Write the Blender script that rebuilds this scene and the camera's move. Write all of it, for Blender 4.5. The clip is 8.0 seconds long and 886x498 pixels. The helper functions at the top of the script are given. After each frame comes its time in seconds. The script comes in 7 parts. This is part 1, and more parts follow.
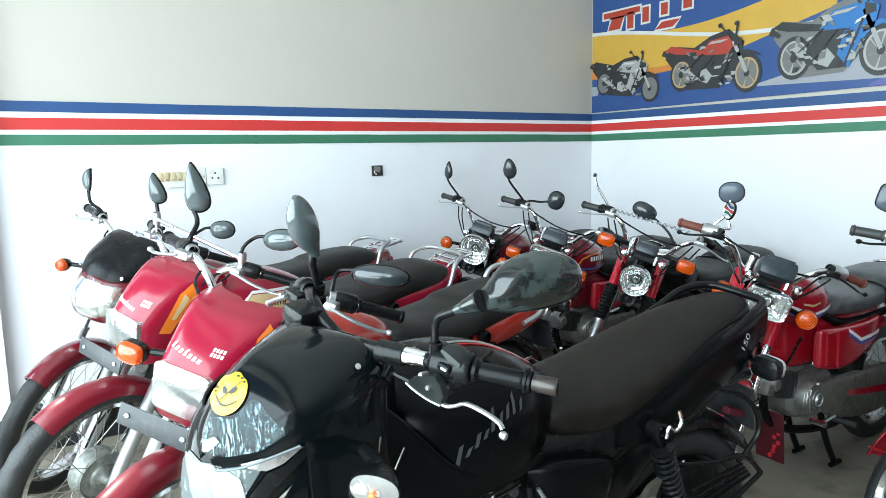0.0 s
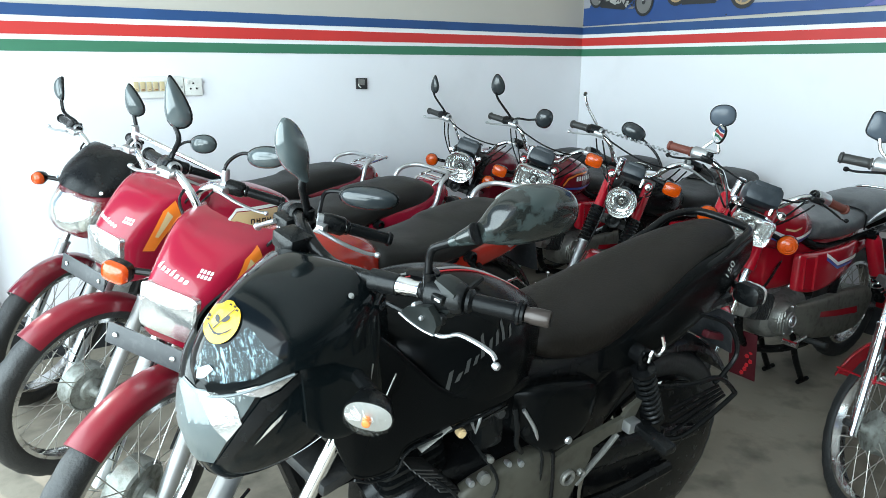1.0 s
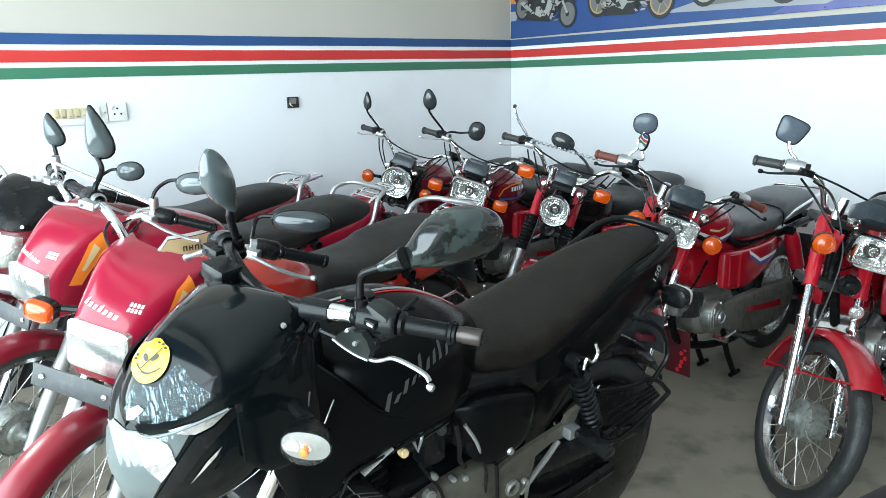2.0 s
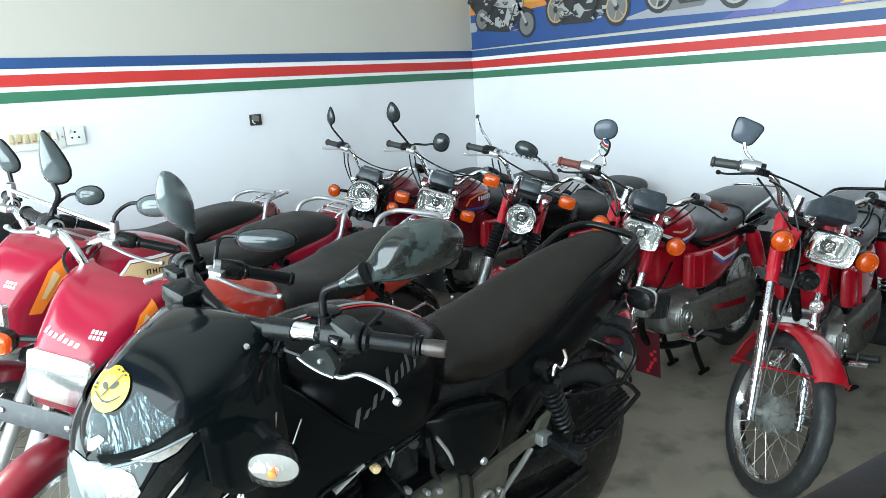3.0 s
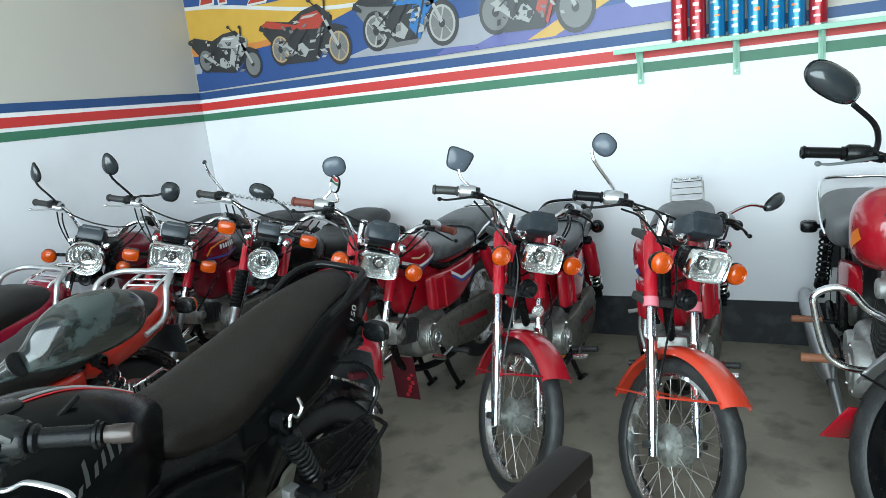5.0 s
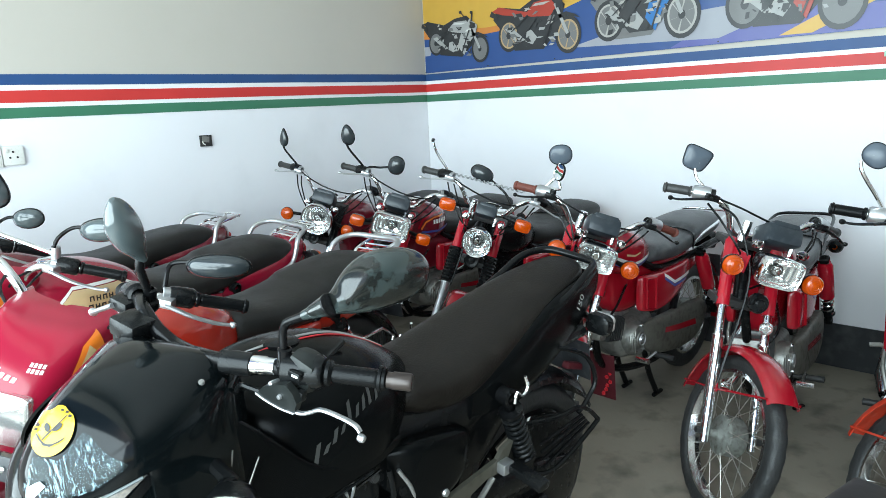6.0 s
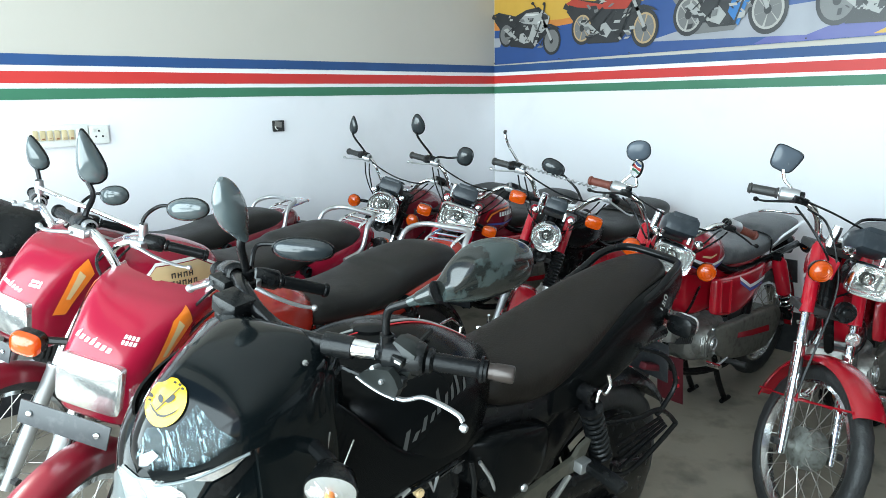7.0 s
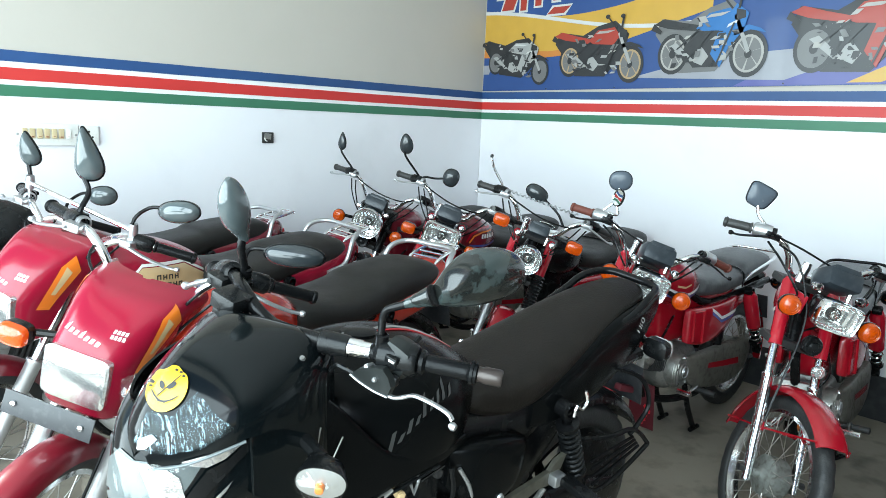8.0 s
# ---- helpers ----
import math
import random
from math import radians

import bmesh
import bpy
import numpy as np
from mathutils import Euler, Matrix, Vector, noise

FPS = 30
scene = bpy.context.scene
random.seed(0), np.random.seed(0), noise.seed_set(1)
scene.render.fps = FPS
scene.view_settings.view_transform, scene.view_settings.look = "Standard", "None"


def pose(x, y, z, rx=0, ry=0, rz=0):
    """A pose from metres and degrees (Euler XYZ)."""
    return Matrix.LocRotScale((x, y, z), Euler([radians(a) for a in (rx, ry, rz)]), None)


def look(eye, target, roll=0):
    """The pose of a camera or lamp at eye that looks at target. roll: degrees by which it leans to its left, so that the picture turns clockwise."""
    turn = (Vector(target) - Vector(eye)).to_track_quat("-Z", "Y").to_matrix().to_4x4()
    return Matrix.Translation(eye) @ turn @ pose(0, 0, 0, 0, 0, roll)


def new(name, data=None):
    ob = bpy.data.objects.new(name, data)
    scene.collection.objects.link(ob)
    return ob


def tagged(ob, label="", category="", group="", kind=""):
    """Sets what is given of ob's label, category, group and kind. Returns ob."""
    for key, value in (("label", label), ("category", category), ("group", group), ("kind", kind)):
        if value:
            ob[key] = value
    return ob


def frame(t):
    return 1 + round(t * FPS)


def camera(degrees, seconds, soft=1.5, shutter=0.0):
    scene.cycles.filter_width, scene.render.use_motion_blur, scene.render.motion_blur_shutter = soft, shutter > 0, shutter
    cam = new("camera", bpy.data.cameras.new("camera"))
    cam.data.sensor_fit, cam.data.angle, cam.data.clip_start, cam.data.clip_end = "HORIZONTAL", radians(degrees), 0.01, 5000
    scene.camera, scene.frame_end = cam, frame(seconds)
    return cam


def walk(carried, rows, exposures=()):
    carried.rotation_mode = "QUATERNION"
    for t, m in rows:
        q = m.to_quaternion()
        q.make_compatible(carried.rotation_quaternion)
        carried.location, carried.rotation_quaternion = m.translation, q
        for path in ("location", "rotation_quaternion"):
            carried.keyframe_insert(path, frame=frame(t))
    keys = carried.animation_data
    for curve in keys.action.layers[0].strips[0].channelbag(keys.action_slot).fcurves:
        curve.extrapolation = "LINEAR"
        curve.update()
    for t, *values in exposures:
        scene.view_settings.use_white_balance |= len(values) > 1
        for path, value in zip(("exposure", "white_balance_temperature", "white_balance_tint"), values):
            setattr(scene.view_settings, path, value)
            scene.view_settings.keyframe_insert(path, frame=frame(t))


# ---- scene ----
cam = camera(66.56, 8.0, soft=0.6)
# seconds, place in metres, yaw, pitch and roll in degrees
ROWS = [
    (0.0, 0.4965, 1.2092, 1.2666, -34.130, -7.991, 1.102),
    (0.2, 0.4880, 1.2179, 1.2758, -32.878, -9.263, 0.547),
    (0.5, 0.4768, 1.2262, 1.2790, -31.245, -11.021, 0.032),
    (0.8, 0.4821, 1.2318, 1.2827, -32.699, -13.973, -0.045),
    (1.0, 0.4915, 1.2346, 1.2881, -35.513, -15.368, -0.055),
    (1.2, 0.5033, 1.2325, 1.2980, -38.522, -15.673, 0.086),
    (1.5, 0.5119, 1.2218, 1.3028, -40.759, -15.420, 0.520),
    (1.7, 0.5093, 1.2141, 1.3061, -41.010, -14.996, 0.966),
    (2.8, 0.4910, 1.2166, 1.3102, -40.638, -14.458, 2.917),
    (3.0, 0.5125, 1.2024, 1.3113, -43.717, -13.741, 3.292),
    (3.2, 0.5313, 1.1928, 1.3132, -46.247, -13.177, 3.788),
    (3.5, 0.5565, 1.1821, 1.3132, -51.835, -13.336, 4.521),
    (3.8, 0.5728, 1.1660, 1.3070, -57.730, -13.001, 4.678),
    (4.0, 0.5799, 1.1547, 1.3035, -61.108, -13.105, 4.639),
    (4.2, 0.5872, 1.1453, 1.3072, -63.486, -13.137, 5.100),
    (5.3, 0.5958, 1.1235, 1.3196, -63.769, -12.247, 6.445),
    (5.5, 0.5753, 1.1516, 1.3177, -59.949, -11.891, 5.095),
    (5.7, 0.5511, 1.1870, 1.3189, -55.219, -11.746, 3.799),
    (6.0, 0.5152, 1.2306, 1.3193, -47.737, -12.165, 2.501),
    (6.2, 0.4983, 1.2497, 1.3195, -44.118, -12.395, 2.192),
    (6.5, 0.4836, 1.2701, 1.3195, -41.502, -12.502, 2.517),
    (7.0, 0.4689, 1.2933, 1.3159, -43.104, -12.663, 0.996),
    (7.2, 0.4633, 1.3047, 1.3117, -44.437, -13.018, 0.512),
    (7.5, 0.4554, 1.3180, 1.3060, -48.160, -13.902, -0.691),
    (7.7, 0.4423, 1.3138, 1.3081, -47.722, -12.697, -1.046),
    (8.0, 0.4125, 1.2763, 1.3026, -44.485, -10.637, -2.324),
]
walk(cam, [(t, pose(x, y, z, 90 + pitch, roll, yaw)) for t, x, y, z, yaw, pitch, roll in ROWS],
     exposures=[(0.0, 0.03), (0.5, -0.07), (1.0, -0.10), (1.5, 0.07), (3.0, 0.07), (4.0, 0.0), (5.5, 0.0), (6.5, 0.06), (8.0, 0.06)])


# ---- light ----
world = bpy.data.worlds.new("sky")
scene.world = world
world.use_nodes = True
wn = world.node_tree.nodes
sky = wn.new("ShaderNodeTexSky")
sky.sky_type, sky.sun_disc = "NISHITA", False
sky.sun_elevation, sky.sun_rotation = radians(50), radians(200)
world.node_tree.links.new(sky.outputs[0], wn["Background"].inputs[0])
wn["Background"].inputs[1].default_value = 0.15

sun = bpy.data.lights.new("sun", "SUN")
sun.energy, sun.angle, sun.color = 3.0, radians(0.5), (1, 0.95, 0.88)
sun_ob = new("sun", sun)
sun_ob.matrix_world = look((-6, 16, 20), (0, 0, 0))

front_light = bpy.data.lights.new("doorway_daylight", "AREA")
front_light.shape, front_light.size, front_light.size_y = "RECTANGLE", 4.8, 2.3
front_light.energy, front_light.color = 318, (0.775, 0.95, 1.0)
new("doorway_daylight", front_light).matrix_world = look((-0.6, 2.0, 1.45), (3.5, 2.1, 0.75))


# ---- materials ----
def material(name, color, rough=0.5, metal=0.0, coat=0.0, vary=0.15, scale=8.0, bump=0.0, bump_scale=60.0,
             dust=None, trans=0.0, spec=0.5):
    """Base colour with stains at one scale, grain at a finer one, dust or wear mixed in, and fine relief."""
    m = bpy.data.materials.new(name)
    m.use_nodes = True
    nt = m.node_tree
    b = nt.nodes["Principled BSDF"]
    b.inputs["Roughness"].default_value = rough
    b.inputs["Metallic"].default_value = metal
    b.inputs["Coat Weight"].default_value = coat
    b.inputs["Coat Roughness"].default_value = 0.06
    b.inputs["Transmission Weight"].default_value = trans
    b.inputs["Specular IOR Level"].default_value = spec
    co = nt.nodes.new("ShaderNodeTexCoord")
    n1 = nt.nodes.new("ShaderNodeTexNoise")
    n1.inputs["Scale"].default_value, n1.inputs["Detail"].default_value = scale, 6
    nt.links.new(co.outputs["Object"], n1.inputs["Vector"])
    mix = nt.nodes.new("ShaderNodeMix")
    mix.data_type = "RGBA"
    mix.inputs[6].default_value = (*[c * (1 - vary) for c in color], 1)
    mix.inputs[7].default_value = (*[min(1, c * (1 + vary)) for c in color], 1)
    nt.links.new(n1.outputs[0], mix.inputs[0])
    out = mix.outputs[2]
    if dust:
        n2 = nt.nodes.new("ShaderNodeTexNoise")
        n2.inputs["Scale"].default_value, n2.inputs["Detail"].default_value = scale * 2.6, 8
        nt.links.new(co.outputs["Object"], n2.inputs["Vector"])
        ramp = nt.nodes.new("ShaderNodeValToRGB")
        ramp.color_ramp.elements[0].position, ramp.color_ramp.elements[1].position = dust[1], dust[1] + 0.3
        nt.links.new(n2.outputs[0], ramp.inputs[0])
        mul = nt.nodes.new("ShaderNodeMath")
        mul.operation = "MULTIPLY"
        mul.inputs[1].default_value = dust[2]
        nt.links.new(ramp.outputs[0], mul.inputs[0])
        mx = nt.nodes.new("ShaderNodeMix")
        mx.data_type = "RGBA"
        nt.links.new(mul.outputs[0], mx.inputs[0])
        nt.links.new(out, mx.inputs[6])
        mx.inputs[7].default_value = (*dust[0], 1)
        out = mx.outputs[2]
        rr = nt.nodes.new("ShaderNodeMapRange")
        rr.inputs[3].default_value, rr.inputs[4].default_value = rough, min(1, rough + 0.35)
        nt.links.new(mul.outputs[0], rr.inputs[0])
        nt.links.new(rr.outputs[0], b.inputs["Roughness"])
    nt.links.new(out, b.inputs["Base Color"])
    if bump:
        n3 = nt.nodes.new("ShaderNodeTexNoise")
        n3.inputs["Scale"].default_value, n3.inputs["Detail"].default_value = bump_scale, 4
        nt.links.new(co.outputs["Object"], n3.inputs["Vector"])
        bp = nt.nodes.new("ShaderNodeBump")
        bp.inputs["Strength"].default_value, bp.inputs["Distance"].default_value = bump, 0.004
        nt.links.new(n3.outputs[0], bp.inputs["Height"])
        nt.links.new(bp.outputs[0], b.inputs["Normal"])
    return m


def lens_glass(name, gloss, crinkled=False):
    """Thin clear glass with moulded ribs: mostly see-through, a little mirror."""
    m = bpy.data.materials.new(name)
    m.use_nodes = True
    nt = m.node_tree
    nt.nodes.remove(nt.nodes["Principled BSDF"])
    clear, shine, mix = nt.nodes.new("ShaderNodeBsdfTransparent"), nt.nodes.new("ShaderNodeBsdfGlossy"), nt.nodes.new("ShaderNodeMixShader")
    clear.inputs[0].default_value = (0.95, 0.96, 0.95, 1)
    shine.inputs[0].default_value = (0.24, 0.33, 0.37, 1) if crinkled else (0.85, 0.86, 0.86, 1)
    shine.inputs["Roughness"].default_value = 0.22 if crinkled else 0.06
    mix.inputs[0].default_value = gloss
    if crinkled:
        # the film shines only along its folds
        fold, fade = nt.nodes.new("ShaderNodeTexNoise"), nt.nodes.new("ShaderNodeValToRGB")
        fold.inputs["Scale"].default_value, fold.inputs["Distortion"].default_value, fold.inputs["Detail"].default_value = 55, 2.2, 6
        fade.color_ramp.elements[0].position, fade.color_ramp.elements[1].position = 0.55, 0.72
        where, turned = nt.nodes.new("ShaderNodeTexCoord"), nt.nodes.new("ShaderNodeMapping")
        turned.inputs["Rotation"].default_value, turned.inputs["Scale"].default_value = (0.5, 0.6, 0.4), (4.0, 0.8, 0.5)
        nt.links.new(where.outputs["Object"], turned.inputs["Vector"])
        nt.links.new(turned.outputs[0], fold.inputs["Vector"])
        nt.links.new(fold.outputs[0], fade.inputs[0])
        fade.color_ramp.elements[0].color = (0.05, 0.05, 0.05, 1)
        nt.links.new(fade.outputs[0], mix.inputs[0])
    wave, bp = nt.nodes.new("ShaderNodeTexNoise" if crinkled else "ShaderNodeTexWave"), nt.nodes.new("ShaderNodeBump")
    wave.inputs["Scale"].default_value = 42 if crinkled else 45
    bp.inputs["Strength"].default_value, bp.inputs["Distance"].default_value = (0.6, 0.01) if crinkled else (0.22, 0.002)
    co = nt.nodes.new("ShaderNodeTexCoord")
    nt.links.new(co.outputs["Object"], wave.inputs["Vector"])
    nt.links.new(wave.outputs[1], bp.inputs["Height"])
    nt.links.new(bp.outputs[0], shine.inputs["Normal"])
    nt.links.new(clear.outputs[0], mix.inputs[1])
    nt.links.new(shine.outputs[0], mix.inputs[2])
    nt.links.new(mix.outputs[0], nt.nodes["Material Output"].inputs[0])
    return m


def scuffed(name):
    """Grey-green glossy plastic worn off to matt black in ragged patches."""
    m = material(name, (0.034, 0.045, 0.044), 0.14, vary=0.25, scale=7, bump=0.10, bump_scale=14, spec=0.5, coat=0.25)
    nt = m.node_tree
    b = nt.nodes["Principled BSDF"]
    old = b.inputs["Base Color"].links[0].from_socket
    co, n, ramp, mix = (nt.nodes.new(k) for k in ("ShaderNodeTexCoord", "ShaderNodeTexNoise", "ShaderNodeValToRGB", "ShaderNodeMix"))
    n.inputs["Scale"].default_value, n.inputs["Detail"].default_value, n.inputs["Roughness"].default_value = 12, 10, 0.62
    ramp.color_ramp.elements[0].position, ramp.color_ramp.elements[1].position = 0.46, 0.50
    mix.data_type = "RGBA"
    mix.inputs[7].default_value = (0.012, 0.0135, 0.0125, 1)
    nt.links.new(co.outputs["Object"], n.inputs["Vector"])
    nt.links.new(n.outputs[0], ramp.inputs[0])
    nt.links.new(ramp.outputs[0], mix.inputs[0])
    nt.links.new(old, mix.inputs[6])
    nt.links.new(mix.outputs[2], b.inputs["Base Color"])
    return m


DUST = (0.32, 0.29, 0.25)
M = dict(
    wall_low=material("white_wall_paint", (0.800, 0.800, 0.830), 0.55, vary=0.05, scale=1.2, bump=0.16, bump_scale=22, dust=((0.64, 0.64, 0.66), 0.57, 0.4)),
    wall_high=material("cream_wall_paint", (0.505, 0.472, 0.420), 0.6, vary=0.06, scale=1.3, bump=0.18, bump_scale=30, dust=((0.47, 0.445, 0.39), 0.56, 0.4)),
    ceiling=material("ceiling_paint", (0.75, 0.75, 0.73), 0.7, vary=0.05, scale=1.5),
    blue_band=material("blue_band_paint", (0.018, 0.066, 0.195), 0.5, vary=0.2, scale=5, bump=0.1),
    red_band=material("red_band_paint", (0.55, 0.034, 0.030), 0.5, vary=0.15, scale=5, bump=0.1),
    green_band=material("green_band_paint", (0.040, 0.168, 0.096), 0.5, vary=0.2, scale=5, bump=0.1),
    white_band=material("white_band_paint", (0.82, 0.82, 0.82), 0.5, vary=0.06, scale=5),
    skirting=material("black_skirting_paint", (0.012, 0.014, 0.017), 0.5, vary=0.3, scale=5, bump=0.2, dust=((0.12, 0.12, 0.12), 0.5, 0.4)),
    cement=material("cement_floor", (0.245, 0.215, 0.170), 0.62, vary=0.36, scale=2.6, bump=0.3, bump_scale=45, dust=((0.05, 0.044, 0.035), 0.50, 0.85)),
    outside=material("pavement", (0.30, 0.28, 0.25), 0.8, vary=0.2, scale=2, bump=0.3),
    aluminium=material("grey_aluminium", (0.50, 0.53, 0.53), 0.40, 0.4, vary=0.2, scale=6, bump=0.05),
    plastic_white=material("aged_white_plastic", (0.72, 0.72, 0.68), 0.4, vary=0.06, scale=30, dust=((0.4, 0.32, 0.2), 0.55, 0.4)),
    plastic_yellow=material("yellowed_switch_plastic", (0.55, 0.45, 0.27), 0.4, vary=0.15, scale=40),
    dark_wood=material("dark_brown_wood", (0.008, 0.0055, 0.0042), 0.42, vary=0.35, scale=9, bump=0.1, bump_scale=50, spec=0.22),
    shelf_green=material("pale_green_paint", (0.30, 0.55, 0.42), 0.45, vary=0.15, scale=12, bump=0.1),
    can_red=material("red_tin", (0.40, 0.02, 0.03), 0.3, 0.3, vary=0.1, scale=20, coat=0.3),
    can_blue=material("blue_tin", (0.01, 0.20, 0.42), 0.3, 0.3, vary=0.1, scale=20, coat=0.3),
    can_metal=material("tin_metal", (0.6, 0.6, 0.6), 0.3, 1.0, vary=0.1, scale=20),
    red=material("red_bike_paint", (0.33, 0.005, 0.014), 0.20, coat=0.45, vary=0.12, scale=7, dust=(DUST, 0.60, 0.12)),
    orange_red=material("orange_red_fender_paint", (0.52, 0.038, 0.014), 0.28, coat=0.6, vary=0.12, scale=7, dust=(DUST, 0.60, 0.16)),
    crimson=material("bright_red_bike_paint", (0.255, 0.007, 0.025), 0.22, coat=0.3, spec=0.35, vary=0.1, scale=7, dust=(DUST, 0.64, 0.05)),
    maroon=material("maroon_bike_paint", (0.15, 0.009, 0.018), 0.22, coat=0.7, vary=0.15, scale=7, dust=(DUST, 0.58, 0.18)),
    ear_red=material("red_fork_cover_paint", (0.40, 0.006, 0.018), 0.2, coat=0.7, vary=0.1, scale=9),
    pink=material("faded_pink_band", (0.65, 0.16, 0.20), 0.4, vary=0.1, scale=9),
    black=material("black_bike_paint", (0.0028, 0.0032, 0.0034), 0.22, spec=0.08, vary=0.3, scale=6, bump=0.04, bump_scale=14, dust=((0.006, 0.0065, 0.0065), 0.60, 0.15)),
    # dust patches, made lighter to put the far bikes' haze into the black
    plastic=material("black_plastic", (0.0056, 0.0062, 0.0066), 0.26, vary=0.3, scale=14, bump=0.06, bump_scale=150, dust=((0.034, 0.035, 0.035), 0.54, 0.4), spec=0.26),
    cloudy=scuffed("scuffed_grey_black_plastic"),
    vinyl=material("black_seat_vinyl", (0.0075, 0.0057, 0.0044), 0.44, vary=0.3, scale=10, bump=0.25, bump_scale=190, dust=((0.021, 0.0165, 0.013), 0.50, 0.5), spec=0.26),
    vinyl_grey=material("dusty_grey_seat_vinyl", (0.050, 0.054, 0.057), 0.36, vary=0.25, scale=9, bump=0.2, bump_scale=170, dust=((0.17, 0.172, 0.175), 0.46, 0.6)),
    rubber=material("tyre_rubber", (0.019, 0.0198, 0.0202), 0.52, vary=0.35, scale=16, bump=0.45, bump_scale=120, dust=((0.060, 0.059, 0.055), 0.54, 0.5)),
    grip=material("grip_rubber", (0.005, 0.0054, 0.0058), 0.26, vary=0.2, scale=20, bump=0.2, bump_scale=260, spec=0.14),
    grip_brown=material("brown_grip_rubber", (0.14, 0.035, 0.022), 0.6, vary=0.2, scale=20, bump=0.5, bump_scale=260),
    chrome=material("worn_chrome", (0.86, 0.87, 0.88), 0.13, 1.0, vary=0.1, scale=12, bump=0.04, bump_scale=30, dust=((0.34, 0.31, 0.28), 0.62, 0.4)),
    rim=material("worn_rim_chrome", (0.68, 0.68, 0.68), 0.17, 1.0, vary=0.25, scale=14, dust=((0.09, 0.07, 0.05), 0.52, 0.7)),
    olive_metal=material("greasy_olive_grey_metal", (0.125, 0.118, 0.10), 0.45, 0.3, vary=0.3, scale=16, bump=0.2, bump_scale=120, dust=((0.05, 0.042, 0.03), 0.48, 0.7)),
    spoke=material("tarnished_spoke_steel", (0.42, 0.40, 0.37), 0.28, 0.9, vary=0.3, scale=20, dust=((0.10, 0.075, 0.05), 0.52, 0.6)),
    # black plastic; its blue-green base puts the sky's sheen into the colour
    fairing_black=material("sheen_tinted_black_fairing_plastic", (0.0028, 0.0043, 0.0049), 0.11, spec=0.24, vary=0.35, scale=7, bump=0.05, bump_scale=12, coat=0.05, dust=((0.008, 0.011, 0.012), 0.56, 0.4)),
    guard_red=material("dusty_red_mudguard_paint", (0.165, 0.006, 0.015), 0.34, coat=0.12, vary=0.2, scale=8, bump=0.05, bump_scale=30, dust=((0.16, 0.07, 0.07), 0.60, 0.18)),
    silver=material("silver_lacquer", (0.52, 0.53, 0.54), 0.34, 0.85, vary=0.12, scale=10, dust=((0.22, 0.2, 0.17), 0.55, 0.4)),
    alloy=material("cast_engine_alloy", (0.40, 0.40, 0.39), 0.45, 0.7, vary=0.3, scale=18, bump=0.25, bump_scale=160, dust=((0.12, 0.11, 0.095), 0.50, 0.6)),
    alloy_dark=material("dark_greasy_metal", (0.045, 0.045, 0.045), 0.5, 0.5, vary=0.4, scale=18, bump=0.3, bump_scale=120, dust=((0.16, 0.14, 0.12), 0.55, 0.4)),
    warm_alloy=material("warm_grey_engine_paint", (0.088, 0.083, 0.066), 0.42, 0.3, vary=0.2, scale=14, bump=0.1, bump_scale=90, dust=((0.035, 0.03, 0.024), 0.50, 0.6)),
    frame_black=material("black_frame_paint", (0.0046, 0.0048, 0.0052), 0.24, vary=0.3, scale=14, spec=0.22, dust=((0.018, 0.017, 0.015), 0.54, 0.35)),
    rust=material("rusty_brown_rubber", (0.26, 0.10, 0.05), 0.65, vary=0.3, scale=18, bump=0.3),
    reflector=material("headlamp_reflector", (0.95, 0.95, 0.92), 0.13, 0.80, vary=0.14, scale=24, bump=0.4, bump_scale=45),
    lens=lens_glass("headlamp_glass", 0.07),
    lens_milky=lens_glass("clear_headlamp_cover", 0.06),
    amber=material("amber_indicator_lens", (0.62, 0.075, 0.001), 0.12, trans=0.15, vary=0.25, scale=70, bump=0.5, bump_scale=130, coat=0.6),
    clear_amber=material("clear_indicator_lens", (0.88, 0.86, 0.83), 0.12, trans=0.4, vary=0.05, bump=0.6, bump_scale=90, coat=0.5),
    tail_red=material("red_tail_lens", (0.45, 0.006, 0.01), 0.15, trans=0.2, vary=0.1, bump=0.4, bump_scale=110, coat=0.5),
    mirror=material("mirror_glass", (0.88, 0.9, 0.9), 0.02, 1.0, vary=0.01),
    yellow=material("yellow_sticker", (0.86, 0.50, 0.01), 0.35, vary=0.06, scale=20, coat=0.3),
    sticker_black=material("black_print", (0.012, 0.012, 0.012), 0.4, vary=0.1),
    white_print=material("white_print", (0.78, 0.78, 0.76), 0.4, vary=0.06),
    grey_print=material("silver_grey_print", (0.05, 0.051, 0.05), 0.35, 0.2, vary=0.2, scale=30),
    orange_print=material("orange_decal", (0.80, 0.20, 0.02), 0.3, vary=0.15, scale=20, coat=0.5),
    gold_print=material("pale_gold_decal", (0.62, 0.45, 0.24), 0.3, vary=0.15, scale=20, coat=0.5),
    blue_print=material("blue_decal", (0.03, 0.06, 0.30), 0.3, vary=0.1, coat=0.5),
    red_print=material("red_decal", (0.60, 0.02, 0.03), 0.3, vary=0.1, coat=0.4),
    plate=material("dark_number_plate", (0.028, 0.03, 0.033), 0.4, vary=0.25, scale=20, dust=((0.14, 0.14, 0.14), 0.55, 0.4)),
    flap=material("dark_red_mud_flap", (0.085, 0.006, 0.012), 0.5, vary=0.3, scale=20),
    glass=material("door_glass", (0.9, 0.95, 0.93), 0.02, trans=1.0, vary=0.01),
